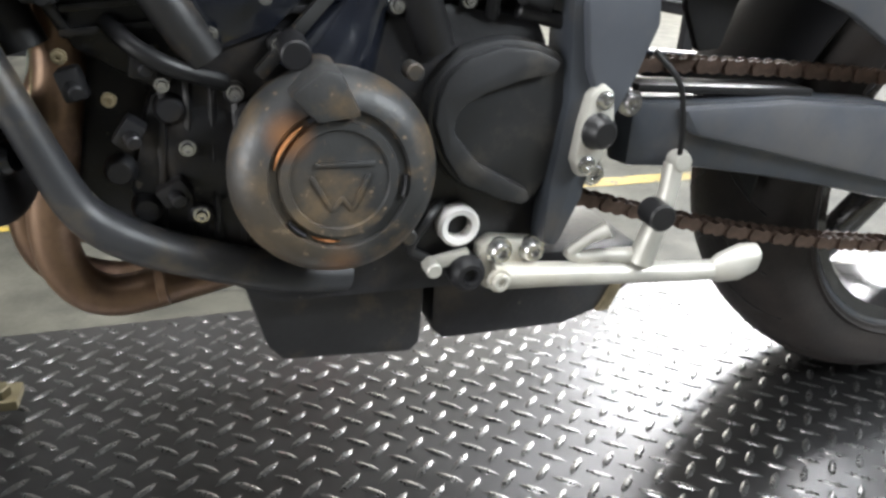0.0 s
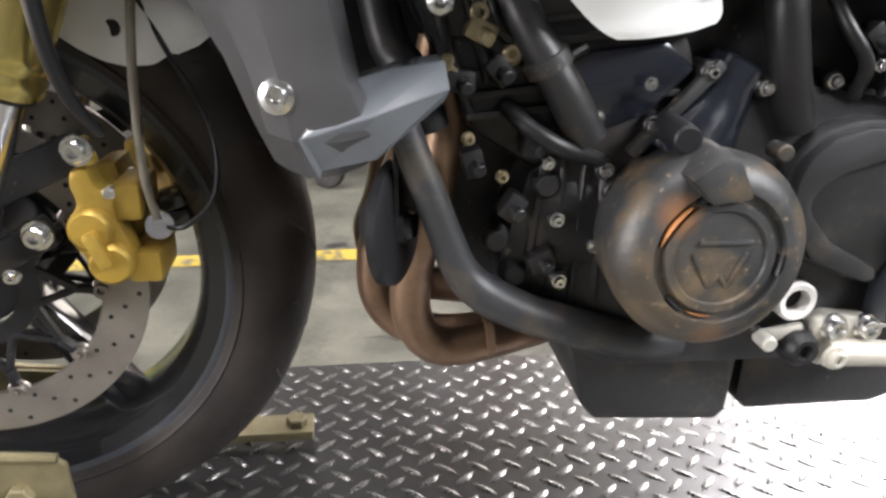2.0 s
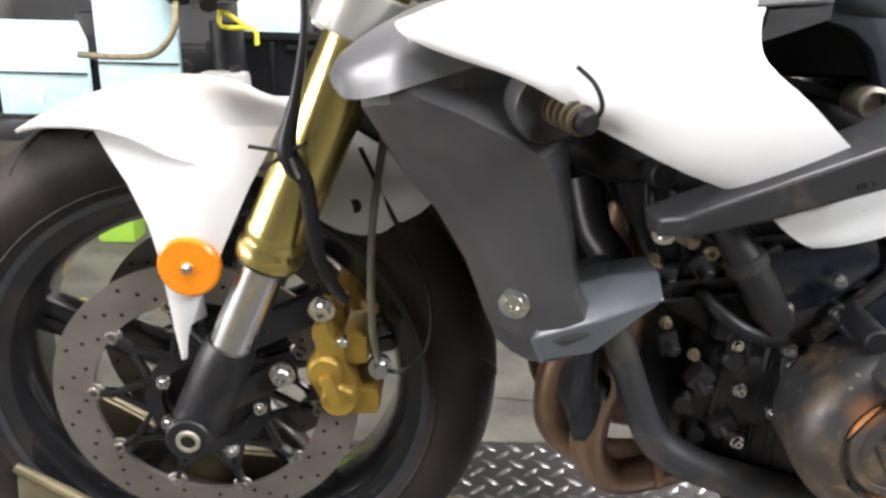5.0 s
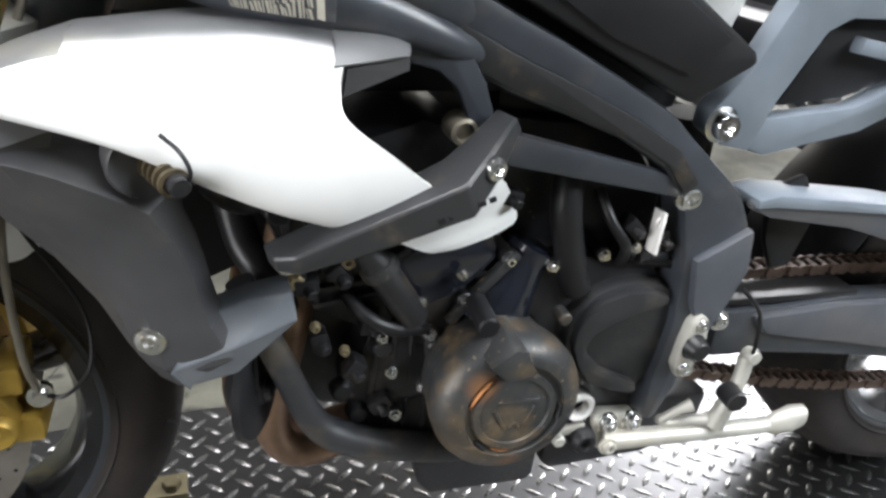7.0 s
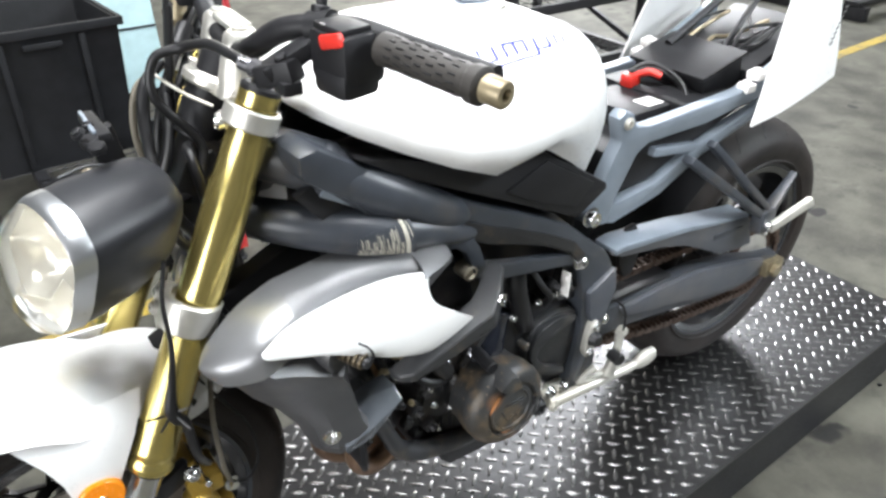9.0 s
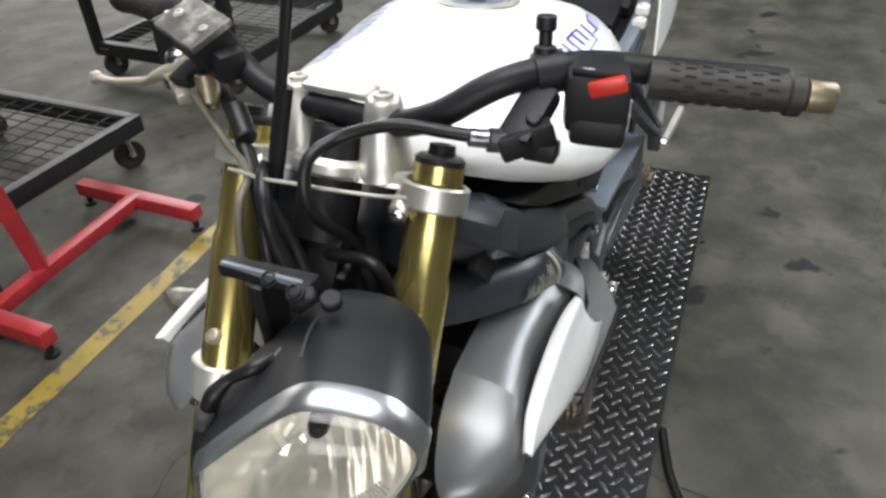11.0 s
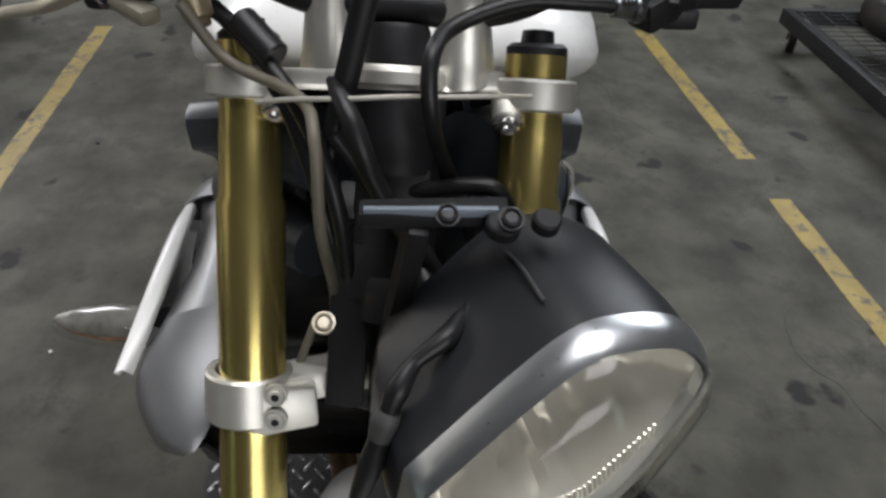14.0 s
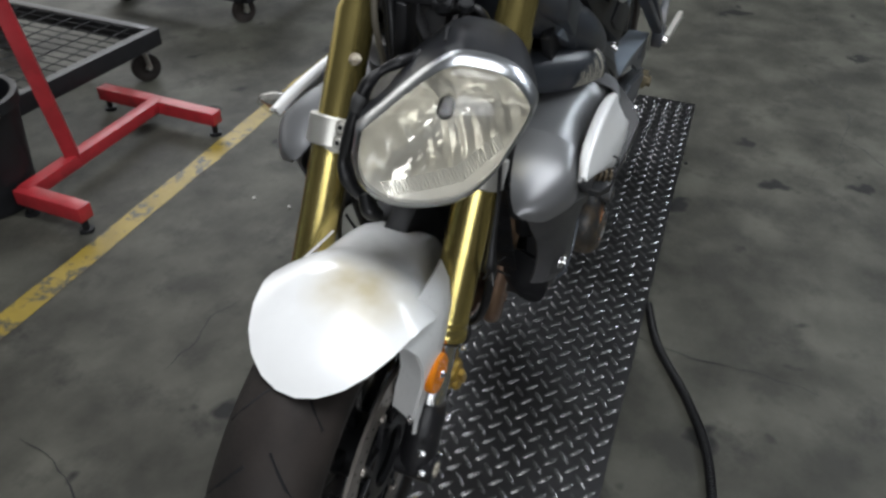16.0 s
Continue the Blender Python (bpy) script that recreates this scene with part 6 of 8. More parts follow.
part("hose_ring", lathe([(0.011, 0), (0.017, 0), (0.0185, 0.003), (0.0185, 0.014), (0.016, 0.017), (0.011, 0.016)], (0.714, -0.118, 0.318), (0, -1, 0), 28, True), LABEL, engine, "pale open pipe end")
part("hose_stub", rod((0.714, -0.10, 0.318), (0.714, -0.122, 0.318), 0.0115, 20), BLACK, engine)

# sump, collector box
part("oil_sump", plate([(0.50, 0.315), (0.532, 0.262), (0.54, 0.235), (0.553, 0.188), (0.566, 0.172), (0.69, 0.166), (0.70, 0.175), (0.703, 0.25), (0.66, 0.31)], -0.082, 0.11, 0.012), PIPE_BLACK, bike, "scuffed black oil sump")
part("collector_box", plate([(0.712, 0.26), (0.712, 0.185), (0.724, 0.170), (0.86, 0.172), (0.90, 0.186), (0.935, 0.212), (0.94, 0.26)], -0.075, 0.15, 0.012), ENGINE, bike, "black exhaust collector box")
part("heat_patch", plate([(0.895, 0.186), (0.91, 0.186), (0.925, 0.222), (0.912, 0.222)], -0.0785, -0.07, 0.002), BRASS, bpy.data.objects["collector_box"])
CRADLE = material("scuffed_grey_tube", (0.027, 0.028, 0.031), 0.45, vary=0.3, bump=0.12, rvar=0.08, second=(0.085, 0.068, 0.047), amount=0.05, spot=15, edge=0.1, sdetail=10.0)
# cradle tube
part("cradle_tube", tube([(0.362, -0.128, 0.51), (0.382, -0.132, 0.455), (0.396, -0.135, 0.42), (0.410, -0.136, 0.383), (0.424, -0.136, 0.353), (0.444, -0.136, 0.334), (0.475, -0.134, 0.317), (0.52, -0.130, 0.300), (0.57, -0.122, 0.282), (0.62, -0.108, 0.272)], [0.0125, 0.0128, 0.013, 0.0135, 0.0145, 0.0165, 0.0165, 0.0165, 0.0165, 0.016], 14, 5), CRADLE, bike, "scuffed grey front cradle tube")
part("cradle_tube", tube([(0.36, 0.19, 0.495), (0.40, 0.195, 0.40), (0.436, 0.195, 0.345), (0.54, 0.19, 0.282), (0.66, 0.165, 0.256)], 0.019, 14), PIPE_BLACK, bike)
# header pipes
for pts in ([(0.42, -0.07, 0.52), (0.415, -0.07, 0.45), (0.402, -0.065, 0.38), (0.390, -0.06, 0.32), (0.393, -0.055, 0.272), (0.417, -0.05, 0.243), (0.462, -0.04, 0.240), (0.58, 0.0, 0.25)],
            [(0.415, 0.01, 0.52), (0.40, 0.01, 0.44), (0.374, 0.01, 0.37), (0.360, 0.01, 0.31), (0.366, 0.01, 0.262), (0.40, 0.005, 0.235), (0.46, 0.0, 0.232), (0.58, 0.015, 0.25)],
            [(0.41, 0.1, 0.52), (0.385, 0.09, 0.44), (0.37, 0.075, 0.36), (0.357, 0.068, 0.32), (0.37, 0.06, 0.285), (0.405, 0.05, 0.268), (0.47, 0.04, 0.262), (0.58, 0.035, 0.25)]):
    part("header_pipe", tube(pts, 0.0185, 20, 8), HEADER, bike, "heat-stained header pipe")
part("pipe_clamp", lathe([(0.0175, 0), (0.021, 0.001), (0.021, 0.008), (0.0175, 0.009)], (0.462, -0.042, 0.245), (1, 0, 0.1), 24, True), HEADER, bike)
# horn
horn_n = Vector((0.91, -0.41, 0.05)).normalized()
horn = part("horn", lathe([(0, 0.012), (0.014, 0.012), (0.016, 0.007), (0.043, 0.006), (0.049, 0.003), (0.050, -0.004), (0.036, -0.01), (0.016, -0.024), (0, -0.026)], (0.372, -0.115, 0.388), horn_n, 36), BLACK, bike, "round black horn")
part("horn_bracket", bar((0.372, -0.125, 0.4), (0.372, -0.12, 0.47), 0.004, 0.018, 0.001, (0, 1, 0)), BLACK, horn)
part("horn_dome", lathe([(0, 0.008), (0.01, 0.006), (0.0135, 0)], Vector((0.372, -0.115, 0.388)) + horn_n * 0.011, horn_n, 20), BLUEBLACK, horn)
part("inlet_hose", tube([(0.36, -0.06, 0.56), (0.37, -0.08, 0.52), (0.385, -0.1, 0.5), (0.4, -0.1, 0.46)], 0.016, 12), CABLE, bike)
for k in range(7):
    part("wiring_branch", tube([(0.40 + 0.012 * k, -0.1 - 0.004 * (k % 3), 0.62 - 0.01 * k), (0.42 + 0.01 * k, -0.125, 0.56 - 0.008 * k), (0.44 + 0.012 * k, -0.122, 0.5 + 0.012 * (k % 4))], 0.004 + 0.001 * (k % 3), 8), CABLE, bike)
for p in ((0.43, -0.128, 0.548), (0.455, -0.125, 0.52), (0.41, -0.128, 0.505)):
    bolt(p, engine, (0, -1, 0), 0.007, 0.006, BRASS)

# side stand, shift lever and foot-peg plate
standb = part("stand_bracket", plate([(0.733, 0.30), (0.745, 0.306), (0.785, 0.302), (0.792, 0.29), (0.78, 0.272), (0.745, 0.255), (0.732, 0.265)], -0.136, -0.118, 0.004), STAND, bike, "pale alloy stand bracket")
for p in ((0.751, -0.137, 0.294), (0.782, -0.137, 0.293)):
    bolt(p, standb, (0, -1, 0), 0.0095, 0.008)
part("pivot_ring", lathe([(0.006, 0), (0.0075, 0.006), (0.0115, 0.006), (0.013, 0.003), (0.0155, 0.0), (0.0165, -0.006), (0.0165, -0.018), (0, -0.018)], (0.722, -0.142, 0.276), (0, -1, 0), 28), BLACK, standb, "black stand pivot bush")
part("pivot_arm", bar((0.69, -0.128, 0.283), (0.725, -0.132, 0.292), 0.008, 0.012, 0.003), STAND, standb)
part("spring_post", rod((0.69, -0.125, 0.283), (0.69, -0.145, 0.283), 0.007, 12), STAND, standb)
stand = part("side_stand", tube([(0.745, -0.14, 0.272), (0.80, -0.143, 0.270), (0.88, -0.146, 0.266), (0.955, -0.148, 0.262), (0.975, -0.148, 0.262)], [0.0125, 0.0115, 0.0105, 0.010, 0.0095], 16), STAND, bike, "pale worn folded side stand")
part("stand_foot", loft([[Vector((0.968 + d * 0.05, -0.15 - 0.004 * d, 0.262 + 0.012 * d)) + Vector((0, 0.010 * k * math.cos(a), 0.014 * k * math.sin(a))) for a in np.linspace(0, 2 * math.pi, 16, endpoint=False)] for d, k in ((0, 0.7), (0.2, 1.1), (0.6, 1.35), (0.9, 1.1), (1.0, 0.6))]), STAND, stand)
bolt((0.748, -0.152, 0.272), stand, (0, -1, 0), 0.008, 0.005, STAND)
shift = part("shift_lever", joined(tube([(0.905, -0.15, 0.372), (0.902, -0.152, 0.34), (0.893, -0.152, 0.305), (0.888, -0.15, 0.278)], [0.009, 0.0085, 0.011, 0.012], 14), tube([(0.888, -0.146, 0.282), (0.855, -0.142, 0.284), (0.828, -0.14, 0.283), (0.818, -0.138, 0.29)], [0.009, 0.0065, 0.006, 0.006], 12), tube([(0.818, -0.14, 0.289), (0.835, -0.145, 0.304), (0.85, -0.148, 0.312)], [0.005, 0.0055, 0.008], 12)), STAND, bike, "pale alloy shift lever")
part("peg_rubber", rod((0.888, -0.15, 0.33), (0.886, -0.176, 0.33), 0.0125, 20), CABLE, shift)
part("lever_joint", lathe([(0, 0.009), (0.008, 0.008), (0.0105, 0), (0.008, -0.008), (0, -0.009)], (0.908, -0.152, 0.375), (0, -1, 0), 16), STAND, shift)
pegp = part("peg_plate", plate([(0.808, 0.435), (0.818, 0.445), (0.828, 0.438), (0.832, 0.415), (0.826, 0.385), (0.816, 0.368), (0.806, 0.367), (0.800, 0.38), (0.803, 0.41)], -0.162, -0.148, 0.003), STAND, bike, "bare alloy foot-peg plate")
part("peg_cup", lathe([(0, 0.013), (0.0095, 0.013), (0.0125, 0.010), (0.0135, 0.003), (0.0155, 0), (0, -0.002)], (0.817, -0.162, 0.406), (0.1, -1, 0), 24), CABLE, pegp)
for p in ((0.82, -0.163, 0.431), (0.811, -0.163, 0.378)):
    bolt(p, pegp, (0, -1, 0), 0.006, 0.003)
part("swingarm_lug", plate([(0.868, 0.40), (0.90, 0.412), (0.93, 0.405), (0.935, 0.38), (0.905, 0.372), (0.872, 0.38)], -0.118, -0.10, 0.004), DIRTY, bike)
for p in ((0.852, -0.15, 0.426), (0.916, -0.12, 0.391), (0.827, -0.146, 0.365), (0.80, -0.12, 0.318)):
    bolt(p, spar_left, (0, -1, 0), 0.0085, 0.006)
part("spring_wire", tube([(0.862, -0.158, 0.47), (0.885, -0.165, 0.445), (0.898, -0.162, 0.41), (0.905, -0.156, 0.378)], 0.0025, 8), CABLE, bike)

# swingarm, chain, rear wheel
RW = (1.411, 0.027, 0.317)
rear_wheel = wheel("rear_wheel", RW, 0.316, 0.182, 0.215, 0.15, 5, "black cast rear wheel")
SWING = [(0.86, 0.425), (0.92, 0.424), (1.028, 0.428), (1.134, 0.422), (1.2, 0.410), (1.29, 0.388), (1.38, 0.362), (1.446, 0.348), (1.45, 0.328), (1.40, 0.303), (1.345, 0.300), (1.297, 0.300), (1.175, 0.317), (1.10, 0.333), (1.017, 0.348), (0.932, 0.361), (0.86, 0.365)]
SWING_FACE = [(0.905, 0.419), (1.028, 0.424), (1.134, 0.418), (1.2, 0.406), (1.29, 0.384), (1.38, 0.358), (1.38, 0.340), (1.3, 0.318), (1.167, 0.339), (1.05, 0.366), (0.924, 0.394)]
for side in (-1, 1):
    def Y(y, z, side=side):
        return y if side < 0 else 2 * lean(z) - y
    sa = part("swingarm", plate(SWING, Y(-0.134, 0.38), Y(-0.105, 0.38), 0.008, 0.98), SATIN, bike, "slate-grey aluminium swingarm with brown dust below")
    part("upper_face", plate(SWING_FACE, Y(-0.144, 0.38), Y(-0.132, 0.38), 0.008, 0.97), GUARD_GREY, sa, "slate-grey painted upper face")
    part("axle_block", joined(plate([(1.385, 0.345), (1.45, 0.338), (1.452, 0.31), (1.39, 0.305)], Y(-0.15, 0.32), Y(-0.11, 0.32), 0.004), rod((1.411, Y(-0.15, 0.32), 0.322), (1.411, Y(-0.162, 0.32), 0.322), 0.015, 6)), BRASS, sa)
    part("adjuster_bolt", rod((1.40, Y(-0.145, 0.34), 0.338), (1.465, Y(-0.145, 0.34), 0.326), 0.005, 10), CHROME, sa)
part("swingarm_bridge", bar((0.93, -0.11, 0.393), (0.93, 0.16, 0.393), 0.09, 0.05, 0.012), SATIN, bike)
part("rear_axle", rod((1.411, -0.15, 0.322), (1.411, 0.2, 0.322), 0.0125, 20), ALLOY, bike)
sprocket = part("rear_sprocket", lathe([(0.06, -0.003), (0.088, -0.003), (0.088, 0.003), (0.06, 0.003)], (1.411, -0.085, 0.32), (0, 1, 0), 60, True), CHAIN, bike, "rusty rear sprocket")
for k in range(42):
    a = 2 * math.pi * k / 42
    part("tooth", bar((1.411 + 0.086 * math.cos(a), -0.085, 0.32 + 0.086 * math.sin(a)), (1.411 + 0.096 * math.cos(a), -0.085, 0.32 + 0.096 * math.sin(a)), 0.005, 0.007, 0.001, (0, 1, 0), 0.6), CHAIN, sprocket)
part("sprocket_carrier", joined(lathe([(0, 0.012), (0.04, 0.012), (0.062, 0.004), (0.066, -0.006), (0, -0.012)], (1.411, -0.085, 0.32), (0, -1, 0), 36)), ALLOY, sprocket)
for k in range(6):
    a = 2 * math.pi * k / 6
    bolt((1.411 + 0.067 * math.cos(a), -0.09, 0.32 + 0.067 * math.sin(a)), sprocket, (0, -1, 0), 0.007, 0.006)


def chain_run():
    """Points along the closed loop round both sprockets."""
    r1, r2 = 0.052, 0.092
    c1, c2 = Vector((0.775, 0, 0.398)), Vector((1.411, 0, 0.32))
    d = c2 - c1
    ang = math.atan2(d.z, d.x)
    off = math.asin((r2 - r1) / d.length)
    top = ang + math.pi / 2 + off
    bot = ang - math.pi / 2 - off
    pts = []
    for a in np.linspace(top, bot + 2 * math.pi, 18):
        pts.append(c1 + r1 * Vector((math.cos(a), 0, math.sin(a))))
    for f in np.linspace(0.04, 0.96, 24):
        p = c1 + r1 * Vector((math.cos(bot), 0, math.sin(bot)))
        q = c2 + r2 * Vector((math.cos(bot), 0, math.sin(bot)))
        pts.append(p.lerp(q, f) - Vector((0, 0, 0.022 * math.sin(f * math.pi))))
    for a in np.linspace(bot, top, 24):
        pts.append(c2 + r2 * Vector((math.cos(a), 0, math.sin(a))))
    for f in np.linspace(0.04, 0.96, 24):
        p = c2 + r2 * Vector((math.cos(top), 0, math.sin(top)))
        q = c1 + r1 * Vector((math.cos(top), 0, math.sin(top)))
        pts.append(p.lerp(q, f) + Vector((0, 0, 0.010 * math.sin(f * math.pi))))
    pts.append(pts[0])
    return pts


run = chain_run()
cum = [0.0]
for a, b in zip(run, run[1:]):
    cum.append(cum[-1] + (b - a).length)
n_link = int(cum[-1] / 0.0159)


def along(s):
    k = min(len(cum) - 2, max(0, int(np.searchsorted(cum, s)) - 1))
    f = (s - cum[k]) / max(1e-9, cum[k + 1] - cum[k])
    return run[k].lerp(run[k + 1], f)


rollers = part("drive_chain", joined(*[rod(along((k + 0.5) * cum[-1] / n_link) + Vector((0, -0.094, 0)), along((k + 0.5) * cum[-1] / n_link) + Vector((0, -0.076, 0)), 0.0049, 8) for k in range(n_link)]), CHAIN, bike, "rusty drive chain")
LINK = bpy.data.meshes.new("link_plate")
lk = joined(plate([(-0.0135, 0.0), (-0.011, 0.0062), (-0.006, 0.0072), (0, 0.005), (0.006, 0.0072), (0.011, 0.0062), (0.0135, 0), (0.011, -0.0062), (0.006, -0.0072), (0, -0.005), (-0.006, -0.0072), (-0.011, -0.0062)], -0.001, 0.001, 0))
lk.to_mesh(LINK)
lk.free()
LINK.materials.append(CHAIN)
for k in range(n_link):
    p0, p1 = along(k * cum[-1] / n_link), along((k + 1) * cum[-1] / n_link)
    d = p1 - p0
    wide = 0.0125 if k % 2 else 0.0098
    for s in (-1, 1):
        ob = new("link_plate", LINK)
        ob.parent = rollers
        ob.matrix_basis = Matrix.Translation((p0 + p1) / 2 + Vector((0, -0.085 + s * wide, 0))) @ Matrix.Rotation(-math.atan2(d.z, d.x), 4, "Y")
cguard = part("chain_guard", plate([(0.858, 0.562), (0.883, 0.566), (1.047, 0.546), (1.118, 0.531), (1.25, 0.511), (1.268, 0.492), (1.292, 0.432), (1.25, 0.430), (1.189, 0.438), (1.124, 0.472), (1.065, 0.501), (0.995, 0.523), (0.882, 0.543), (0.855, 0.555)], -0.146, -0.134, 0.004), GUARD_GREY, bike, "slate-grey chain guard")
# flange in a paler colour that stands for the guard's top highlight
part("lit_top_flange", plate([(0.858, 0.566), (0.883, 0.570), (1.047, 0.550), (1.118, 0.536), (1.25, 0.515), (1.25, 0.508), (1.118, 0.526), (1.047, 0.538), (0.883, 0.556), (0.858, 0.556)], -0.151, -0.10, 0.004), STEEL_GREY, cguard)
part("guard_recess", plate([(1.15, 0.497), (1.245, 0.487), (1.247, 0.478), (1.15, 0.484)], -0.1475, -0.14, 0.001), SATIN, cguard)
part("chain_slider", bar((0.87, -0.11, 0.434), (1.06, -0.11, 0.428), 0.04, 0.008, 0.003), CABLE, bike)
part("shock_absorber", tube([(0.89, 0.03, 0.6), (0.9, 0.03, 0.35)], 0.034, 20, 1, False), BLACK, bike)
part("hugger", sheet([[(RW[0] + 0.335 * math.cos(a), RW[1] + s * 0.09, RW[2] + 0.335 * math.sin(a) - 0.03 * abs(s) ** 3) for s in np.linspace(-1, 1, 7)] for a in np.linspace(radians(112), radians(178), 12)], 0.003), BLACK, bike, "black rear hugger")
part("linkage_cover", plate([(0.905, 0.56), (0.945, 0.575), (0.975, 0.53), (0.958, 0.465), (0.935, 0.462), (0.915, 0.5)], -0.115, -0.105, 0.004), BLACK, bike)

# rear subframe
sub = None
for side in (-1, 1):
    def Y(y, z, side=side):
        return y if side < 0 else 2 * lean(z) - y
    up_rail = joined(plate([(0.86, 0.752), (0.848, 0.795), (0.862, 0.806), (0.882, 0.798), (0.895, 0.772), (0.93, 0.766), (1.16, 0.775), (1.24, 0.79), (1.40, 0.86), (1.40, 0.835), (1.25, 0.755), (1.08, 0.735), (0.93, 0.735), (0.905, 0.722), (0.868, 0.654), (0.85, 0.605), (0.82, 0.612), (0.795, 0.628), (0.795, 0.648), (0.83, 0.69)], Y(-0.124, 0.75), Y(-0.098, 0.75), 0.006, 0.985),
                     plate([(0.835, 0.612), (0.85, 0.64), (0.885, 0.642), (0.968, 0.65), (1.08, 0.70), (1.25, 0.735), (1.27, 0.745), (1.26, 0.718), (1.09, 0.672), (0.985, 0.622), (0.87, 0.600)], Y(-0.122, 0.68), Y(-0.098, 0.68), 0.006, 0.985),
                     bar((0.955, Y(-0.112, 0.7), 0.71), (1.07, Y(-0.112, 0.69), 0.692), 0.02, 0.016, 0.004))
    rail = part("subframe_rail", up_rail, STEEL_GREY, bike, "blue-grey cast subframe rail")
    part("rail_web", plate([(0.885, 0.648), (0.965, 0.655), (1.06, 0.692), (1.2, 0.735), (1.10, 0.745), (0.935, 0.738)], Y(-0.106, 0.7), Y(-0.10, 0.7), 0.001), BLACK, rail)
    for x, z in ((1.209, 0.803), (1.185, 0.785)):
        lug = part("seat_lug", joined(box((x, Y(-0.118, z), z - 0.006), (0.026, 0.026, 0.016), 0.004), rod((x, Y(-0.118, z), z), (x, Y(-0.118, z), z + 0.006), 0.008, 14)), LABEL, rail)
    bolt((0.872, Y(-0.126, 0.785), 0.783), rail, (0, side, 0), 0.008, 0.004, STAND)
    hang = part("pillion_hanger", joined(bar((1.03, Y(-0.135, 0.68), 0.685), (1.262, Y(-0.168, 0.52), 0.515), 0.016, 0.026, 0.005, (0, 1, 0)), bar((1.09, Y(-0.135, 0.70), 0.7), (1.272, Y(-0.168, 0.53), 0.53), 0.014, 0.02, 0.005, (0, 1, 0)),
                                         bar((1.262, Y(-0.168, 0.5), 0.497), (1.352, Y(-0.165, 0.57), 0.585), 0.016, 0.03, 0.005, (0, 1, 0), 0.5), box((1.268, Y(-0.17, 0.5), 0.505), (0.045, 0.028, 0.05), 0.007)), SATIN, bike, "black pillion foot-peg hanger")
    part("pillion_peg", bar((1.268, Y(-0.188, 0.49), 0.492), (1.372, Y(-0.205, 0.53), 0.532), 0.014, 0.02, 0.005), STAND, hang, "pale alloy pillion foot peg")
    part("peg_pin", lathe([(0, 0.004), (0.008, 0.004), (0.009, 0), (0.009, -0.02), (0, -0.02)], (1.262, Y(-0.19, 0.5), 0.499), (0, side, 0), 16), CHROME, hang)

# tray, battery, control box and cables
tray = part("seat_tray", box((0.98, 0.008, 0.70), (0.24, 0.2, 0.05), 0.006), BLACK, bike, "black plastic under-seat tray")
part("rear_tray", box((1.2, 0.006, 0.745), (0.3, 0.2, 0.04), 0.006), BLACK, tray)
part("tail_tray", box((1.34, 0.004, 0.80), (0.2, 0.18, 0.05), 0.006, pose(0, 0, 0, 0, -20, 0)), BLACK, tray)
bat = part("battery", box((1.03, 0.0, 0.722), (0.15, 0.13, 0.075), 0.004), BLACK, bike, "black battery with white label")
part("battery_label", box((1.025, -0.035, 0.7605), (0.042, 0.036, 0.001), 0), LABEL, bat, smooth=False)
part("terminal_cover", joined(box((1.06, 0.04, 0.772), (0.028, 0.03, 0.026), 0.008), tube([(1.065, 0.035, 0.78), (1.08, 0.015, 0.79), (1.09, -0.005, 0.785)], 0.007, 10)), RED_PLASTIC, bat, "red terminal cover")
part("battery_cable", tube([(1.06, 0.045, 0.785), (1.085, 0.03, 0.80), (1.105, 0.0, 0.795), (1.11, -0.04, 0.775), (1.09, -0.07, 0.752)], 0.005, 10), CABLE, bat)
part("battery_cable", tube([(1.065, 0.04, 0.785), (1.09, 0.02, 0.793), (1.112, -0.02, 0.78), (1.105, -0.06, 0.75)], 0.005, 10), CABLE, bat)
ecu = part("control_box", joined(box((1.178, 0.006, 0.782), (0.11, 0.16, 0.05), 0.008, pose(0, 0, 0, 0, -14, 0)), box((1.171, 0.006, 0.808), (0.125, 0.172, 0.008), 0.003, pose(0, 0, 0, 0, -14, 0))), BLACK, bike, "black lidded electronics box")
rnd = random.Random(8)
for k in range(9):
    y = rnd.uniform(-0.06, 0.07)
    part("loom_wire", tube([(1.2, y, 0.79), (1.24, y + rnd.uniform(-0.02, 0.02), 0.81 + rnd.uniform(0, 0.02)), (1.3, y + rnd.uniform(-0.03, 0.03), 0.82 + rnd.uniform(0, 0.03)), (1.37, y + rnd.uniform(-0.03, 0.03), 0.85)], 0.003 + 0.001 * (k % 2), 8), BRASS if k % 4 == 1 else CABLE, bike)
part("rail_tube", tube([(1.24, -0.02, 0.815), (1.42, 0.03, 0.90)], 0.006, 12, 1, False), DARK_STEEL, bike)
part("rail_tube", tube([(1.18, 0.06, 0.815), (1.42, 0.07, 0.92)], 0.008, 12, 1, False), DARK_STEEL, bike)
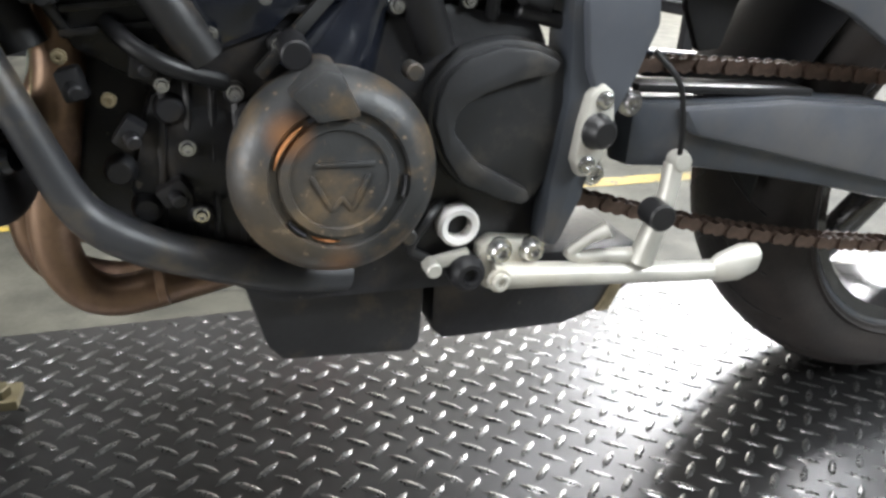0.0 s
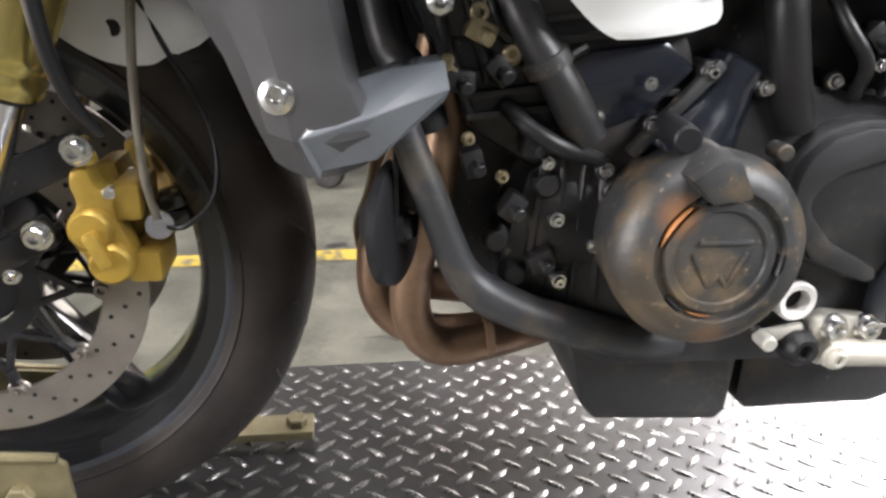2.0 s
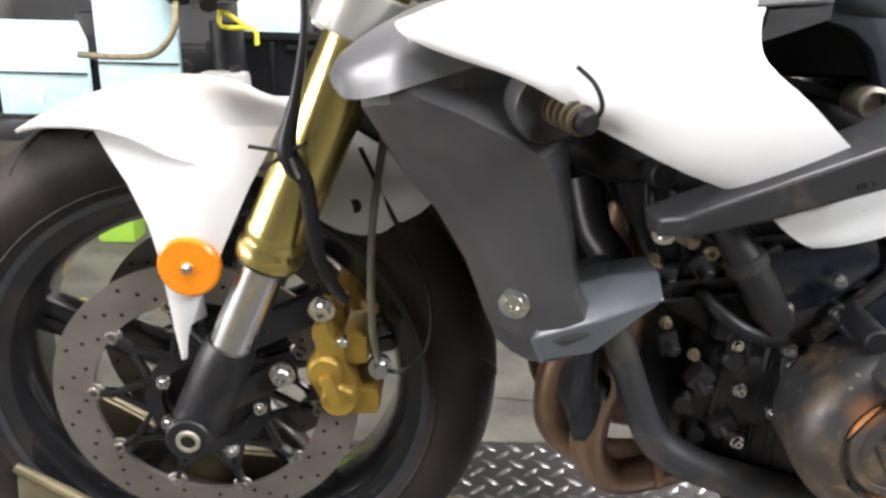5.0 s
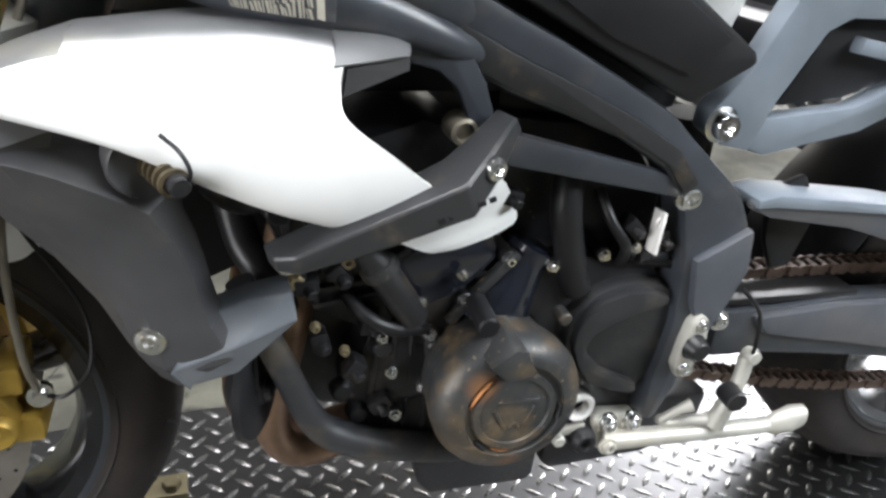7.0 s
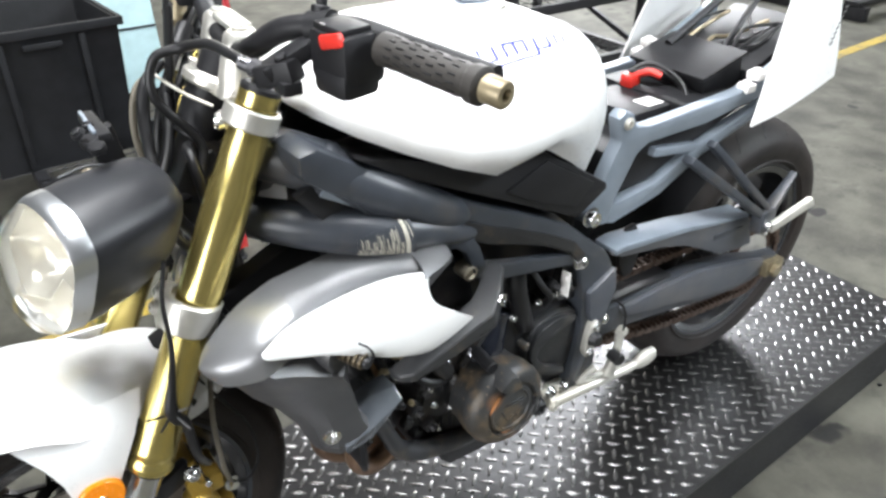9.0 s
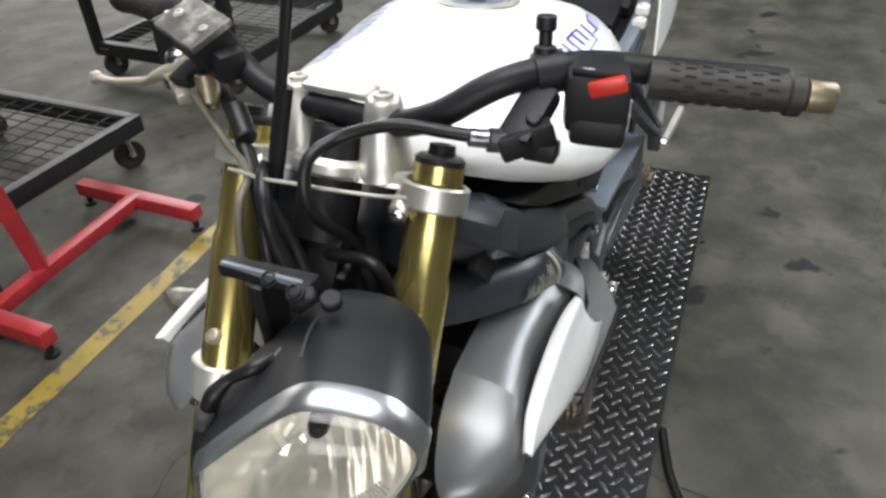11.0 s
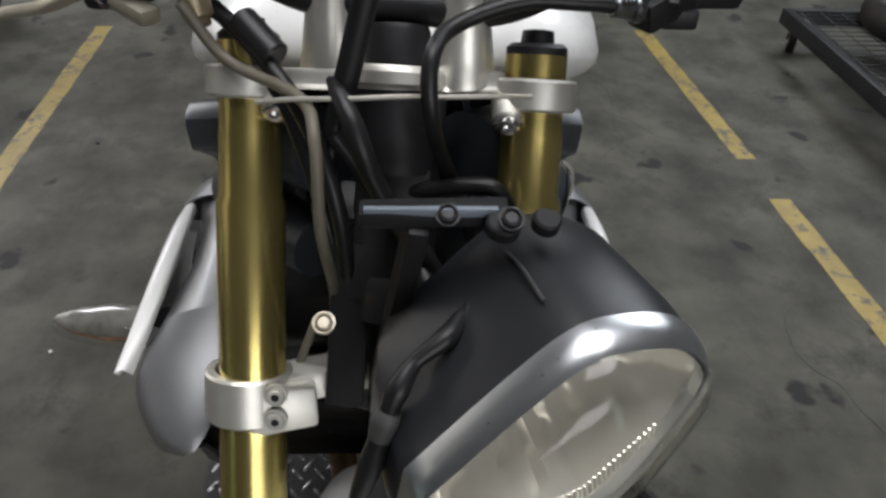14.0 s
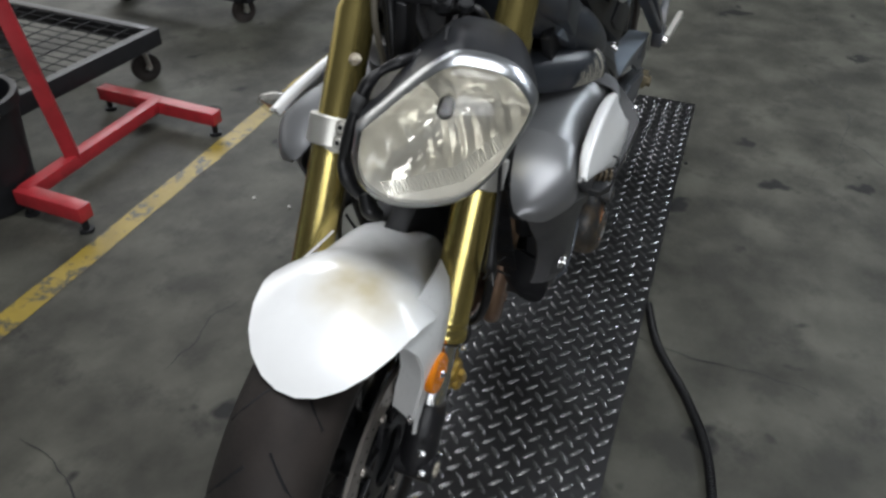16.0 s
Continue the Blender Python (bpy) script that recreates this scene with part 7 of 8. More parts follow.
# tail panels
for side in (-1, 1):
    def Y(y, z, side=side):
        return y if side < 0 else 2 * lean(z) - y
    tp = part("tail_panel", sheet(fair([[(1.166, Y(-0.158, 0.72), 0.721), (1.24, Y(-0.163, 0.73), 0.733), (1.33, Y(-0.163, 0.75), 0.752), (1.41, Y(-0.158, 0.77), 0.769)],
                                   [(1.18, Y(-0.155, 0.78), 0.775), (1.25, Y(-0.160, 0.78), 0.785), (1.33, Y(-0.162, 0.8), 0.80), (1.402, Y(-0.156, 0.81), 0.815)],
                                   [(1.205, Y(-0.148, 0.86), 0.86), (1.27, Y(-0.153, 0.86), 0.862), (1.33, Y(-0.155, 0.86), 0.866), (1.39, Y(-0.150, 0.87), 0.875)],
                                   [(1.235, Y(-0.138, 0.95), 0.95), (1.28, Y(-0.143, 0.95), 0.95), (1.33, Y(-0.145, 0.95), 0.95), (1.376, Y(-0.140, 0.95), 0.955)]], 3), 0.004), WHITE, bike, "white tail side panel")
    for k in range(8):
        part("print_bar", bar((1.352 + 0.003 * k, Y(-0.1605, 0.85), 0.838 + 0.009 * k), (1.360 + 0.003 * k, Y(-0.1605, 0.85), 0.842 + 0.009 * k), 0.0015, 0.0022, 0), PRINT, tp, smooth=False)

# ---- wheel chock ----
chock = thing("wheel_chock", "worn olive steel wheel chock clamping the front tyre", "wheel chock")
for s in (-1, 1):
    yk = FW[1] + s * 0.075
    part("cheek_plate", plate([(-0.20, 0.235), (-0.15, 0.205), (-0.10, 0.172), (-0.04, 0.15), (0.05, 0.142), (0.066, 0.13), (0.068, 0.085), (0.056, 0.073), (-0.03, 0.07), (-0.105, 0.1), (-0.21, 0.16)], yk - 0.004, yk + 0.004, 0.003), CHOCK, chock)
    part("cheek_rim", tube([(-0.2, yk + s * 0.005, 0.235), (-0.1, yk + s * 0.005, 0.172), (-0.04, yk + s * 0.005, 0.15), (0.06, yk + s * 0.005, 0.14)], 0.005, 8), CHOCK, chock)
    for x, z in ((0.022, 0.10), (-0.135, 0.165)):
        part("clamp_rod", joined(rod((x, yk, z), (x - 0.03, yk + s * 0.1, z - 0.055), 0.0085, 14), rod((x, yk + s * 0.003, z), (x, yk + s * 0.014, z), 0.013, 6)), CHOCK, chock)
part("cross_channel", joined(bar((-0.1, -0.2, 0.02), (-0.1, 0.25, 0.02), 0.06, 0.04, 0.003), bar((0.05, -0.16, 0.016), (0.05, 0.21, 0.016), 0.05, 0.03, 0.003)), DARK_STEEL, chock)
part("foot_bar", joined(bar((0.03, 0.148, 0.022), (0.283, 0.15, 0.022), 0.042, 0.012, 0.002), rod((0.262, 0.146, 0.027), (0.262, 0.146, 0.04), 0.013, 6)), CHOCK, chock, "pale steel chock foot")
part("foot_bar", joined(bar((0.0, -0.13, 0.022), (0.155, -0.125, 0.022), 0.042, 0.012, 0.002), rod((0.135, -0.127, 0.027), (0.135, -0.127, 0.04), 0.012, 6)), CHOCK, chock, "pale steel chock foot")
part("rubber_mat", box((-0.25, 0.02, 0.006), (0.5, 0.24, 0.008), 0.002), RUBBER, chock)

# ---- air hose on the floor ----
HOSE = [(1.05, -0.31, FZ + 0.011), (0.9, -0.36, FZ + 0.011), (0.75, -0.45, FZ + 0.011), (0.62, -0.51, FZ + 0.011), (0.48, -0.54, FZ + 0.011), (0.3, -0.555, FZ + 0.011), (0.0, -0.6, FZ + 0.011), (-0.6, -0.9, FZ + 0.011), (-1.4, -1.5, FZ + 0.011)]
hose_path = smooth_path(HOSE, 44)
tagged(part("air_hose", tube(hose_path, [0.0085 + 0.0025 * (k % 2) for k in range(len(hose_path))], 10, 1, False), CABLE), "black ribbed air hose lying on the concrete floor", "hose")

# ---- hoses, plugs and clips at the front of the engine ----
rnd = random.Random(31)
for k, (x0, z0, x1, z1) in enumerate(((0.405, 0.60, 0.43, 0.47), (0.70, 0.57, 0.735, 0.49), (0.455, 0.48, 0.53, 0.44))):
    y = -0.124 - 0.006 * (k % 3)
    part("engine_hose", tube([(x0, y + 0.02, z0), ((x0 * 2 + x1) / 3 + rnd.uniform(-0.012, 0.012), y, (z0 * 2 + z1) / 3), ((x0 + 2 * x1) / 3 + rnd.uniform(-0.012, 0.012), y - 0.004, (z0 + 2 * z1) / 3), (x1, y + 0.012, z1)], 0.0045 + 0.0012 * (k % 3), 10), CABLE, engine)
for k, (x, z, mat) in enumerate(((0.418, 0.50, BLACK), (0.432, 0.535, BRASS), (0.447, 0.508, BLACK), (0.43, 0.44, BLACK), (0.475, 0.455, ENGINE), (0.462, 0.405, ENGINE), (0.488, 0.36, ENGINE), (0.545, 0.555, BLACK), (0.60, 0.575, BLACK), (0.735, 0.535, BLACK), (0.77, 0.52, ENGINE))):
    part("plug", joined(box((x, -0.125, z), (0.022, 0.02, 0.016), 0.003, pose(0, 0, 0, 0, 25 * k, 0)), rod((x, -0.13, z), (x + 0.004, -0.142, z - 0.004), 0.0055, 12)), mat, engine)
for x, z in ((0.425, 0.459), (0.408, 0.515), (0.452, 0.43), (0.487, 0.44), (0.522, 0.475), (0.56, 0.50), (0.74, 0.515)):
    bolt((x, -0.134, z), engine, (0, -1, 0), 0.0038, 0.004, BRASS if x < 0.46 else CHROME)
for x, z in ((0.452, 0.375), (0.468, 0.345), (0.545, 0.415), (0.49, 0.42)):
    part("case_boss", lathe([(0, 0.012), (0.008, 0.012), (0.0105, 0.009), (0.0125, 0), (0, 0)], (x, -0.114, z), (0, -1, 0), 18), ENGINE, engine)
for k in range(4):
    part("case_rib", bar((0.478 + 0.02 * k, -0.118, 0.325 - 0.004 * k), (0.488 + 0.016 * k, -0.121, 0.455 - 0.006 * k), 0.006, 0.005, 0.0015), ENGINE, engine)
part("bleed_pipe", tube([(0.70, -0.118, 0.335), (0.685, -0.13, 0.325), (0.672, -0.128, 0.30), (0.69, -0.122, 0.285)], 0.005, 10), CABLE, engine)


# ---- blue marks on the tank ----
def tank_point(x, g, side, out=0.0012):
    """A place on the tank's flank: g runs from its widest line (0) to the top (1)."""
    cols = list(zip(*SECT))
    zt, w, zm, wt = (float(np.interp(x, cols[0], cols[k])) for k in (2, 3, 4, 5))
    a = g * math.pi / 2
    y, z = w * math.cos(a) ** wt, zm + (zt - zm) * math.sin(a) ** 0.9
    ny, nz = (zt - zm) * math.cos(a), w * math.sin(a)
    n = math.hypot(ny, nz)
    return (x, lean(zm) + side * (y + out * ny / n), z + out * nz / n)


def tank_mark(side, x0, x1, g0, g1, rise):
    """A blue mark of slanted bars laid on the flank from x0 to x1; g0, g1: its lower line's heights at both ends; rise: its height in g."""
    def place(u, v):
        f = u + 0.045 * v
        f = f if side < 0 else 1 - f
        return tank_point(x0 + (x1 - x0) * f, g0 + (g1 - g0) * f + rise * v, side)

    def strip(u0, u1, v0, v1, n):
        bm = bmesh.new()
        lines = [[bm.verts.new(place(u0 + (u1 - u0) * k / n, v)) for k in range(n + 1)] for v in (v0, (v0 + v1) / 2, v1)]
        for p, q in zip(lines, lines[1:]):
            for k in range(n):
                bm.faces.new((p[k], p[k + 1], q[k + 1], q[k]))
        part("mark_bar", bm, BLUE_INK, tank, "blue painted bar", smooth=False)

    # upright bars in pairs, with short bars across them at the foot or the head
    for u, v0, v1 in ((0.03, 0.0, 0.5), (0.15, 0.0, 0.5), (0.27, 0.0, 0.5), (0.35, 0.0, 0.5), (0.45, 0.0, 0.5), (0.52, 0.0, 0.5), (0.59, 0.0, 0.5), (0.66, 0.0, 0.5), (0.73, -0.2, 0.5), (0.82, 0.0, 0.5), (0.89, 0.0, 0.5), (0.965, 0.0, 0.5)):
        strip(u, u + 0.016, v0, v1, 2)
    for u0, u1, v in ((0.36, 0.46, 0.0), (0.53, 0.67, 0.44), (0.74, 0.83, 0.0), (0.89, 0.975, 0.44)):
        strip(u0, u1, v, v + 0.06, 5)
    strip(0.05, 0.745, -0.2, -0.15, 24)


tank_mark(-1, 0.475, 0.705, 0.37, 0.555, 0.16)
tank_mark(1, 0.455, 0.695, 0.45, 0.58, 0.16)

# ---- strap that holds the steering from above ----
strap = thing("tie_strap", "black strap holding the fork from above", "strap")
part("webbing", tube([(0.231, 0.056, 0.87), (0.2345, 0.045, 0.92), (0.24, 0.025, 1.0), (0.254, -0.021, 1.2), (0.29, -0.14, 1.7), (0.36, -0.38, 2.7), (0.5, -0.85, 4.75)], [0.0075, 0.007, 0.0055, 0.0055, 0.0055, 0.0055, 0.0055], 12, 6, True, 0.6), CABLE, strap)
part("hook", tube([(0.2345, 0.045, 0.915), (0.225, 0.052, 0.885), (0.228, 0.062, 0.862), (0.242, 0.06, 0.858)], 0.0045, 10), DARK_STEEL, strap, "dark steel hook")
part("sewn_loop", tube([(0.236, 0.04, 0.935), (0.2425, 0.018, 1.02)], 0.0085, 12, 1, False, 0.6), CABLE, strap)

# ---- wiring tied to the left fork leg ----
part("fork_loom", tube([(0.15, -0.12, 0.79), (0.138, -0.126, 0.744), (0.136, -0.128, 0.685), (0.127, -0.128, 0.635), (0.119, -0.13, 0.599), (0.124, -0.129, 0.582), (0.132, -0.127, 0.567), (0.136, -0.122, 0.519), (0.143, -0.112, 0.484), (0.155, -0.095, 0.455)], [0.0025, 0.0026, 0.003, 0.0045, 0.008, 0.0085, 0.0065, 0.006, 0.0055, 0.004], 10), CABLE, bike, "taped wiring hanging from the fork")
for d in ((-0.03, 0.0, 0.004), (-0.02, -0.01, -0.012), (0.012, -0.02, -0.016), (0.016, -0.012, 0.01)):
    part("cable_tie", tube([(0.120, -0.131, 0.594), (0.120 + d[0], -0.131 + d[1], 0.594 + d[2])], 0.0016, 6, 1, False), CABLE, bike)


# ---- things in the workshop ----
def castor(parent, x, y, r=0.05):
    z = FZ + r
    w = part("castor_wheel", lathe([(0.0, -0.014), (r * 0.45, -0.014), (r * 0.55, -0.018), (r * 0.95, -0.018), (r, -0.012), (r, 0.012), (r * 0.95, 0.018), (r * 0.55, 0.018), (r * 0.45, 0.014), (0, 0.014)], (x, y, z), (0.5, 1, 0), 28), RUBBER, parent)
    part("castor_fork", joined(bar((x, y - 0.022, z), (x - 0.02, y - 0.022, z + r + 0.03), 0.004, 0.03, 0.001, (0, 1, 0)), bar((x, y + 0.022, z), (x - 0.02, y + 0.022, z + r + 0.03), 0.004, 0.03, 0.001, (0, 1, 0)), box((x - 0.015, y, z + r + 0.032), (0.07, 0.07, 0.008), 0.002)), ALLOY, parent)
    part("castor_hub", rod((x, y - 0.026, z), (x, y + 0.026, z), 0.012, 14), ALLOY, parent)
    return z + r + 0.036


def wire_deck(parent, x0, x1, y0, y1, z, step=0.05):
    rods = []
    for k in range(int((x1 - x0) / step) + 1):
        rods.append(tube([(x0 + k * step, y0, z), (x0 + k * step, y1, z)], 0.0025, 5, 1, False))
    for k in range(int((y1 - y0) / (step * 2)) + 1):
        rods.append(tube([(x0, y0 + k * step * 2, z - 0.004), (x1, y0 + k * step * 2, z - 0.004)], 0.003, 5, 1, False))
    tagged(part("wire_deck", joined(*rods), DARK_STEEL, parent), "dark wire mesh deck", kind="stuff")


def cart(label, x0, x1, y0, y1, deck, posts, shelf=None):
    c = thing("cart", label, "cart", "workshop carts")
    for x in (x0 + 0.05, x1 - 0.05):
        for y in (y0 + 0.05, y1 - 0.05):
            castor(c, x, y, 0.06)
    for y in (y0, y1):
        part("deck_rail", bar((x0, y, deck), (x1, y, deck), 0.04, 0.07, 0.004), DARK_STEEL, c)
    for x in (x0 + 0.02, x1 - 0.02):
        part("deck_rail", bar((x, y0, deck), (x, y1, deck), 0.04, 0.07, 0.004), DARK_STEEL, c)
        if posts:
            for y in (y0, y1):
                part("post", bar((x, y, FZ + 0.13), (x, y, posts), 0.045, 0.045, 0.004, (0, 1, 0)), DARK_STEEL, c)
    wire_deck(c, x0, x1, y0, y1, deck + 0.03)
    if shelf:
        for y in (y0, y1):
            part("shelf_rail", bar((x0, y, shelf), (x1, y, shelf), 0.03, 0.05, 0.004), DARK_STEEL, c)
        for x in (x0 + 0.02, x1 - 0.02):
            part("shelf_rail", bar((x, y0, shelf), (x, y1, shelf), 0.03, 0.05, 0.004), DARK_STEEL, c)
            part("brace", bar((x, y0, deck + 0.05), (x, y1, shelf), 0.02, 0.03, 0.003), DARK_STEEL, c)
        wire_deck(c, x0, x1, y0, y1, shelf + 0.02)
    return c


cart("low black wire-decked cart on castors", 0.2, 1.70, 1.86, 2.75, 0.02, None)
cart("black steel cart on castors with wire shelves", 2.36, 3.35, 1.9, 2.75, -0.02, 1.25, 0.32)
cart("low black wire-decked cart carrying tyres", 1.35, 3.08, -2.75, -1.80, -0.01, None)
cart("black wire-decked cart with crates", -1.75, 0.05, 1.95, 2.8, 0.16, None)


def crate(label, x, y, z, sx, sy, sz, mat, yaw=0.0, group="crates"):
    """An open plastic crate with a folded rim."""
    e = thing("crate", label, "crate", group)
    b = bmesh.new()
    rings = []
    for k, h in ((0.92, 0.0), (1.0, sz), (1.06, sz), (1.06, sz - 0.03), (1.045, sz - 0.03), (1.045, sz - 0.006), (0.965, sz - 0.006), (0.885, 0.012)):
        rings.append([(k * sx / 2 * a, k * sy / 2 * c, h) for a, c in ((-1, -1), (1, -1), (1, 1), (-1, 1))])
    skin = loft(rings)
    body = part("crate_body", bevelled(skin, 0.006), mat, e)
    for s in (-1, 1):
        part("rib", bar((s * sx * 0.25, -sy * 0.49, 0.02), (s * sx * 0.25, -sy * 0.515, sz - 0.04), 0.012, 0.02, 0.003, (1, 0, 0)), mat, e)
    part("hand_hold", bar((-sx * 0.12, -sy * 0.52, sz - 0.06), (sx * 0.12, -sy * 0.52, sz - 0.06), 0.012, 0.02, 0.004), mat, e)
    e.matrix_basis = pose(x, y, z, 0, 0, yaw)
    return e


crate("large black plastic bin on the cart", 0.32, 2.2, 0.055, 0.52, 0.5, 0.5, BIN, 4)
crate("black plastic bin on the cart", -0.35, 2.5, 0.2, 0.45, 0.4, 0.3, BIN, -3)


def board(label, x, y, z, sx, sz, mat, lean_deg, yaw=0.0):
    """A pale panel with a turned edge and corner cut, leaning on the load."""
    e = thing("panel", label, "panel", "pale blue panels")
    part("sheet", plate([(-sx / 2, 0), (sx / 2, 0), (sx / 2, sz * 0.8), (sx * 0.42, sz), (-sx / 2, sz)], -0.012, 0.012, 0.004), mat, e)
    part("slot", box((-sx * 0.05, -0.014, sz * 0.2), (0.018, 0.006, sz * 0.18), 0.002), LABEL, e)
    part("edge_strip", bar((-sx / 2, -0.016, sz * 0.45), (sx / 2, -0.016, sz * 0.45), 0.006, 0.008, 0.001), BIN, e)
    e.matrix_basis = pose(x, y, z, lean_deg, 0, yaw)
    return e


board("pale blue plastic panel standing on the cart", 0.72, 2.62, 0.055, 0.36, 0.62, TEAL, -6, 3)
board("pale blue plastic panel standing on the cart", -0.9, 2.03, 0.2, 0.30, 0.44, TEAL, -4, 0)
board("pale blue plastic panel standing on the cart", -1.27, 2.05, 0.2, 0.34, 0.34, TEAL, -4, 0)
board("pale blue plastic panel standing on the cart", -0.48, 2.35, 0.2, 0.26, 0.5, TEAL, -5, 12)

jug = thing("jug", "grey plastic jug standing on the cart", "jug")
part("jug_body", box((-0.58, 2.0, 0.29), (0.17, 0.1, 0.18), 0.02), material("grey_plastic", (0.36, 0.36, 0.34), 0.5, vary=0.15, bump=0.05), jug)
part("jug_cap", rod((-0.54, 2.0, 0.375), (-0.54, 2.0, 0.4), 0.02, 16), BLACK, jug)
duct = thing("duct_elbow", "grey-black hose elbow among cart clutter", "duct")
part("elbow", tube([(-0.72, 2.02, 0.63), (-0.71, 1.98, 0.70), (-0.66, 1.95, 0.735), (-0.60, 1.94, 0.70), (-0.585, 1.94, 0.62)], [0.05, 0.062, 0.066, 0.066, 0.07], 20), DARK_STEEL, duct)
part("mouth_ring", lathe([(0.066, 0), (0.074, 0.002), (0.074, 0.014), (0.066, 0.016)], (-0.585, 1.94, 0.60), (0, 0, 1), 28), BIN, duct)
part("lower_pipe", tube([(-0.59, 2.1, 0.2), (-0.59, 2.1, 0.55)], 0.06, 18, 1, False), BIN, duct)
brown = tagged(part("brown_hose", tube([(-1.05, 1.9, 0.44), (-0.9, 1.89, 0.435), (-0.78, 1.89, 0.45), (-0.71, 1.9, 0.53), (-0.7, 1.92, 0.62)], 0.011, 12), BRASS), "brown rubber hose hanging on the cart", "hose")
yellow = thing("yellow_bracket", "bright yellow tube bracket on the cart", "bracket")
YBRIGHT = material("bright_yellow_paint", (0.62, 0.55, 0.03), 0.4, vary=0.15, bump=0.03)
part("bracket_tube", tube([(-0.56, 1.95, 0.60), (-0.56, 1.95, 0.54), (-0.45, 1.95, 0.535), (-0.44, 1.95, 0.48)], 0.008, 10, 3), YBRIGHT, yellow)
part("bracket_tube", tube([(-0.56, 1.95, 0.6), (-0.47, 1.95, 0.54)], 0.008, 10, 1, False), YBRIGHT, yellow)
part("bracket_tube", tube([(-1.2, 1.98, 0.735), (-0.5, 1.98, 0.735)], 0.01, 10, 1, False), YBRIGHT, yellow)
lime = thing("lime_canister", "lime green plastic canister on the concrete floor", "canister")
part("block_body", box((-0.9, 1.72, FZ + 0.21), (0.13, 0.1, 0.42), 0.012), material("lime_plastic", (0.30, 0.55, 0.06), 0.45, vary=0.1, bump=0.03), lime)
rnd = random.Random(21)
for k in range(9):
    e = thing("scrap_part", "dark grimy machine part piled on the cart", "machine part", "scrap parts")
    x, y, z = -1.6 + k * 0.19, 2.35 + rnd.uniform(-0.1, 0.2), 0.2
    h = rnd.uniform(0.2, 0.5)
    part("casting", joined(box((x, y, z + h / 2), (0.14 + rnd.uniform(0, 0.06), 0.18, h), 0.02), rod((x, y - 0.12, z + h * 0.6), (x, y + 0.02, z + h * 0.6), 0.05, 20), rod((x + 0.03, y - 0.11, z + h * 0.25), (x + 0.03, y, z + h * 0.25), 0.03, 16)), ENGINE, e)


def rim_wheel(x, y, z, r=0.22, w=0.11):
    e = thing("spare_wheel", "bare black cast wheel lying on the cart shelf", "wheel rim", "spare rims")
    part("barrel", lathe([(r - 0.03, -w * 0.3), (r - 0.02, -w / 2), (r, -w / 2), (r, -w * 0.4), (r - 0.016, -w * 0.3), (r - 0.016, w * 0.3), (r, w * 0.4), (r, w / 2), (r - 0.02, w / 2), (r - 0.03, w * 0.3)], (0, 0, 0), (0, 0, 1), 48, True), BLACK, e)
    for k in range(5):
        a = 2 * math.pi * k / 5
        part("spoke", bar((0.03 * math.cos(a), 0.03 * math.sin(a), 0), ((r - 0.02) * math.cos(a), (r - 0.02) * math.sin(a), 0), 0.04, 0.03, 0.006), BLACK, e)
    part("hub", rod((0, 0, -0.04), (0, 0, 0.04), 0.045, 24), BLACK, e)
    e.matrix_basis = pose(x, y, z)
    return e


rim_wheel(2.95, 2.2, 0.41)
rim_wheel(2.62, 2.45, 0.41)
rim_wheel(2.8, 2.3, 0.53, 0.215, 0.1)


def loose_tyre(x, y, z, tilt=0.0):
    e = thing("tyre", "worn black tyre lying on the cart", "tyre", "loose tyres")
    sect = [(0.215, -0.05), (0.24, -0.07), (0.27, -0.068), (0.295, -0.045), (0.305, 0), (0.295, 0.045), (0.27, 0.068), (0.24, 0.07), (0.215, 0.05), (0.235, 0.045), (0.28, 0.04), (0.285, 0), (0.28, -0.04), (0.235, -0.045)]
    part("carcass", lathe(sect, (0, 0, 0), (0, 0, 1), 56, True), RUBBER, e)
    e.matrix_basis = pose(x, y, z, tilt)
    return e


loose_tyre(2.1, -2.2, 0.1)
loose_tyre(2.75, -2.3, 0.1)
loose_tyre(2.4, -2.25, 0.245)

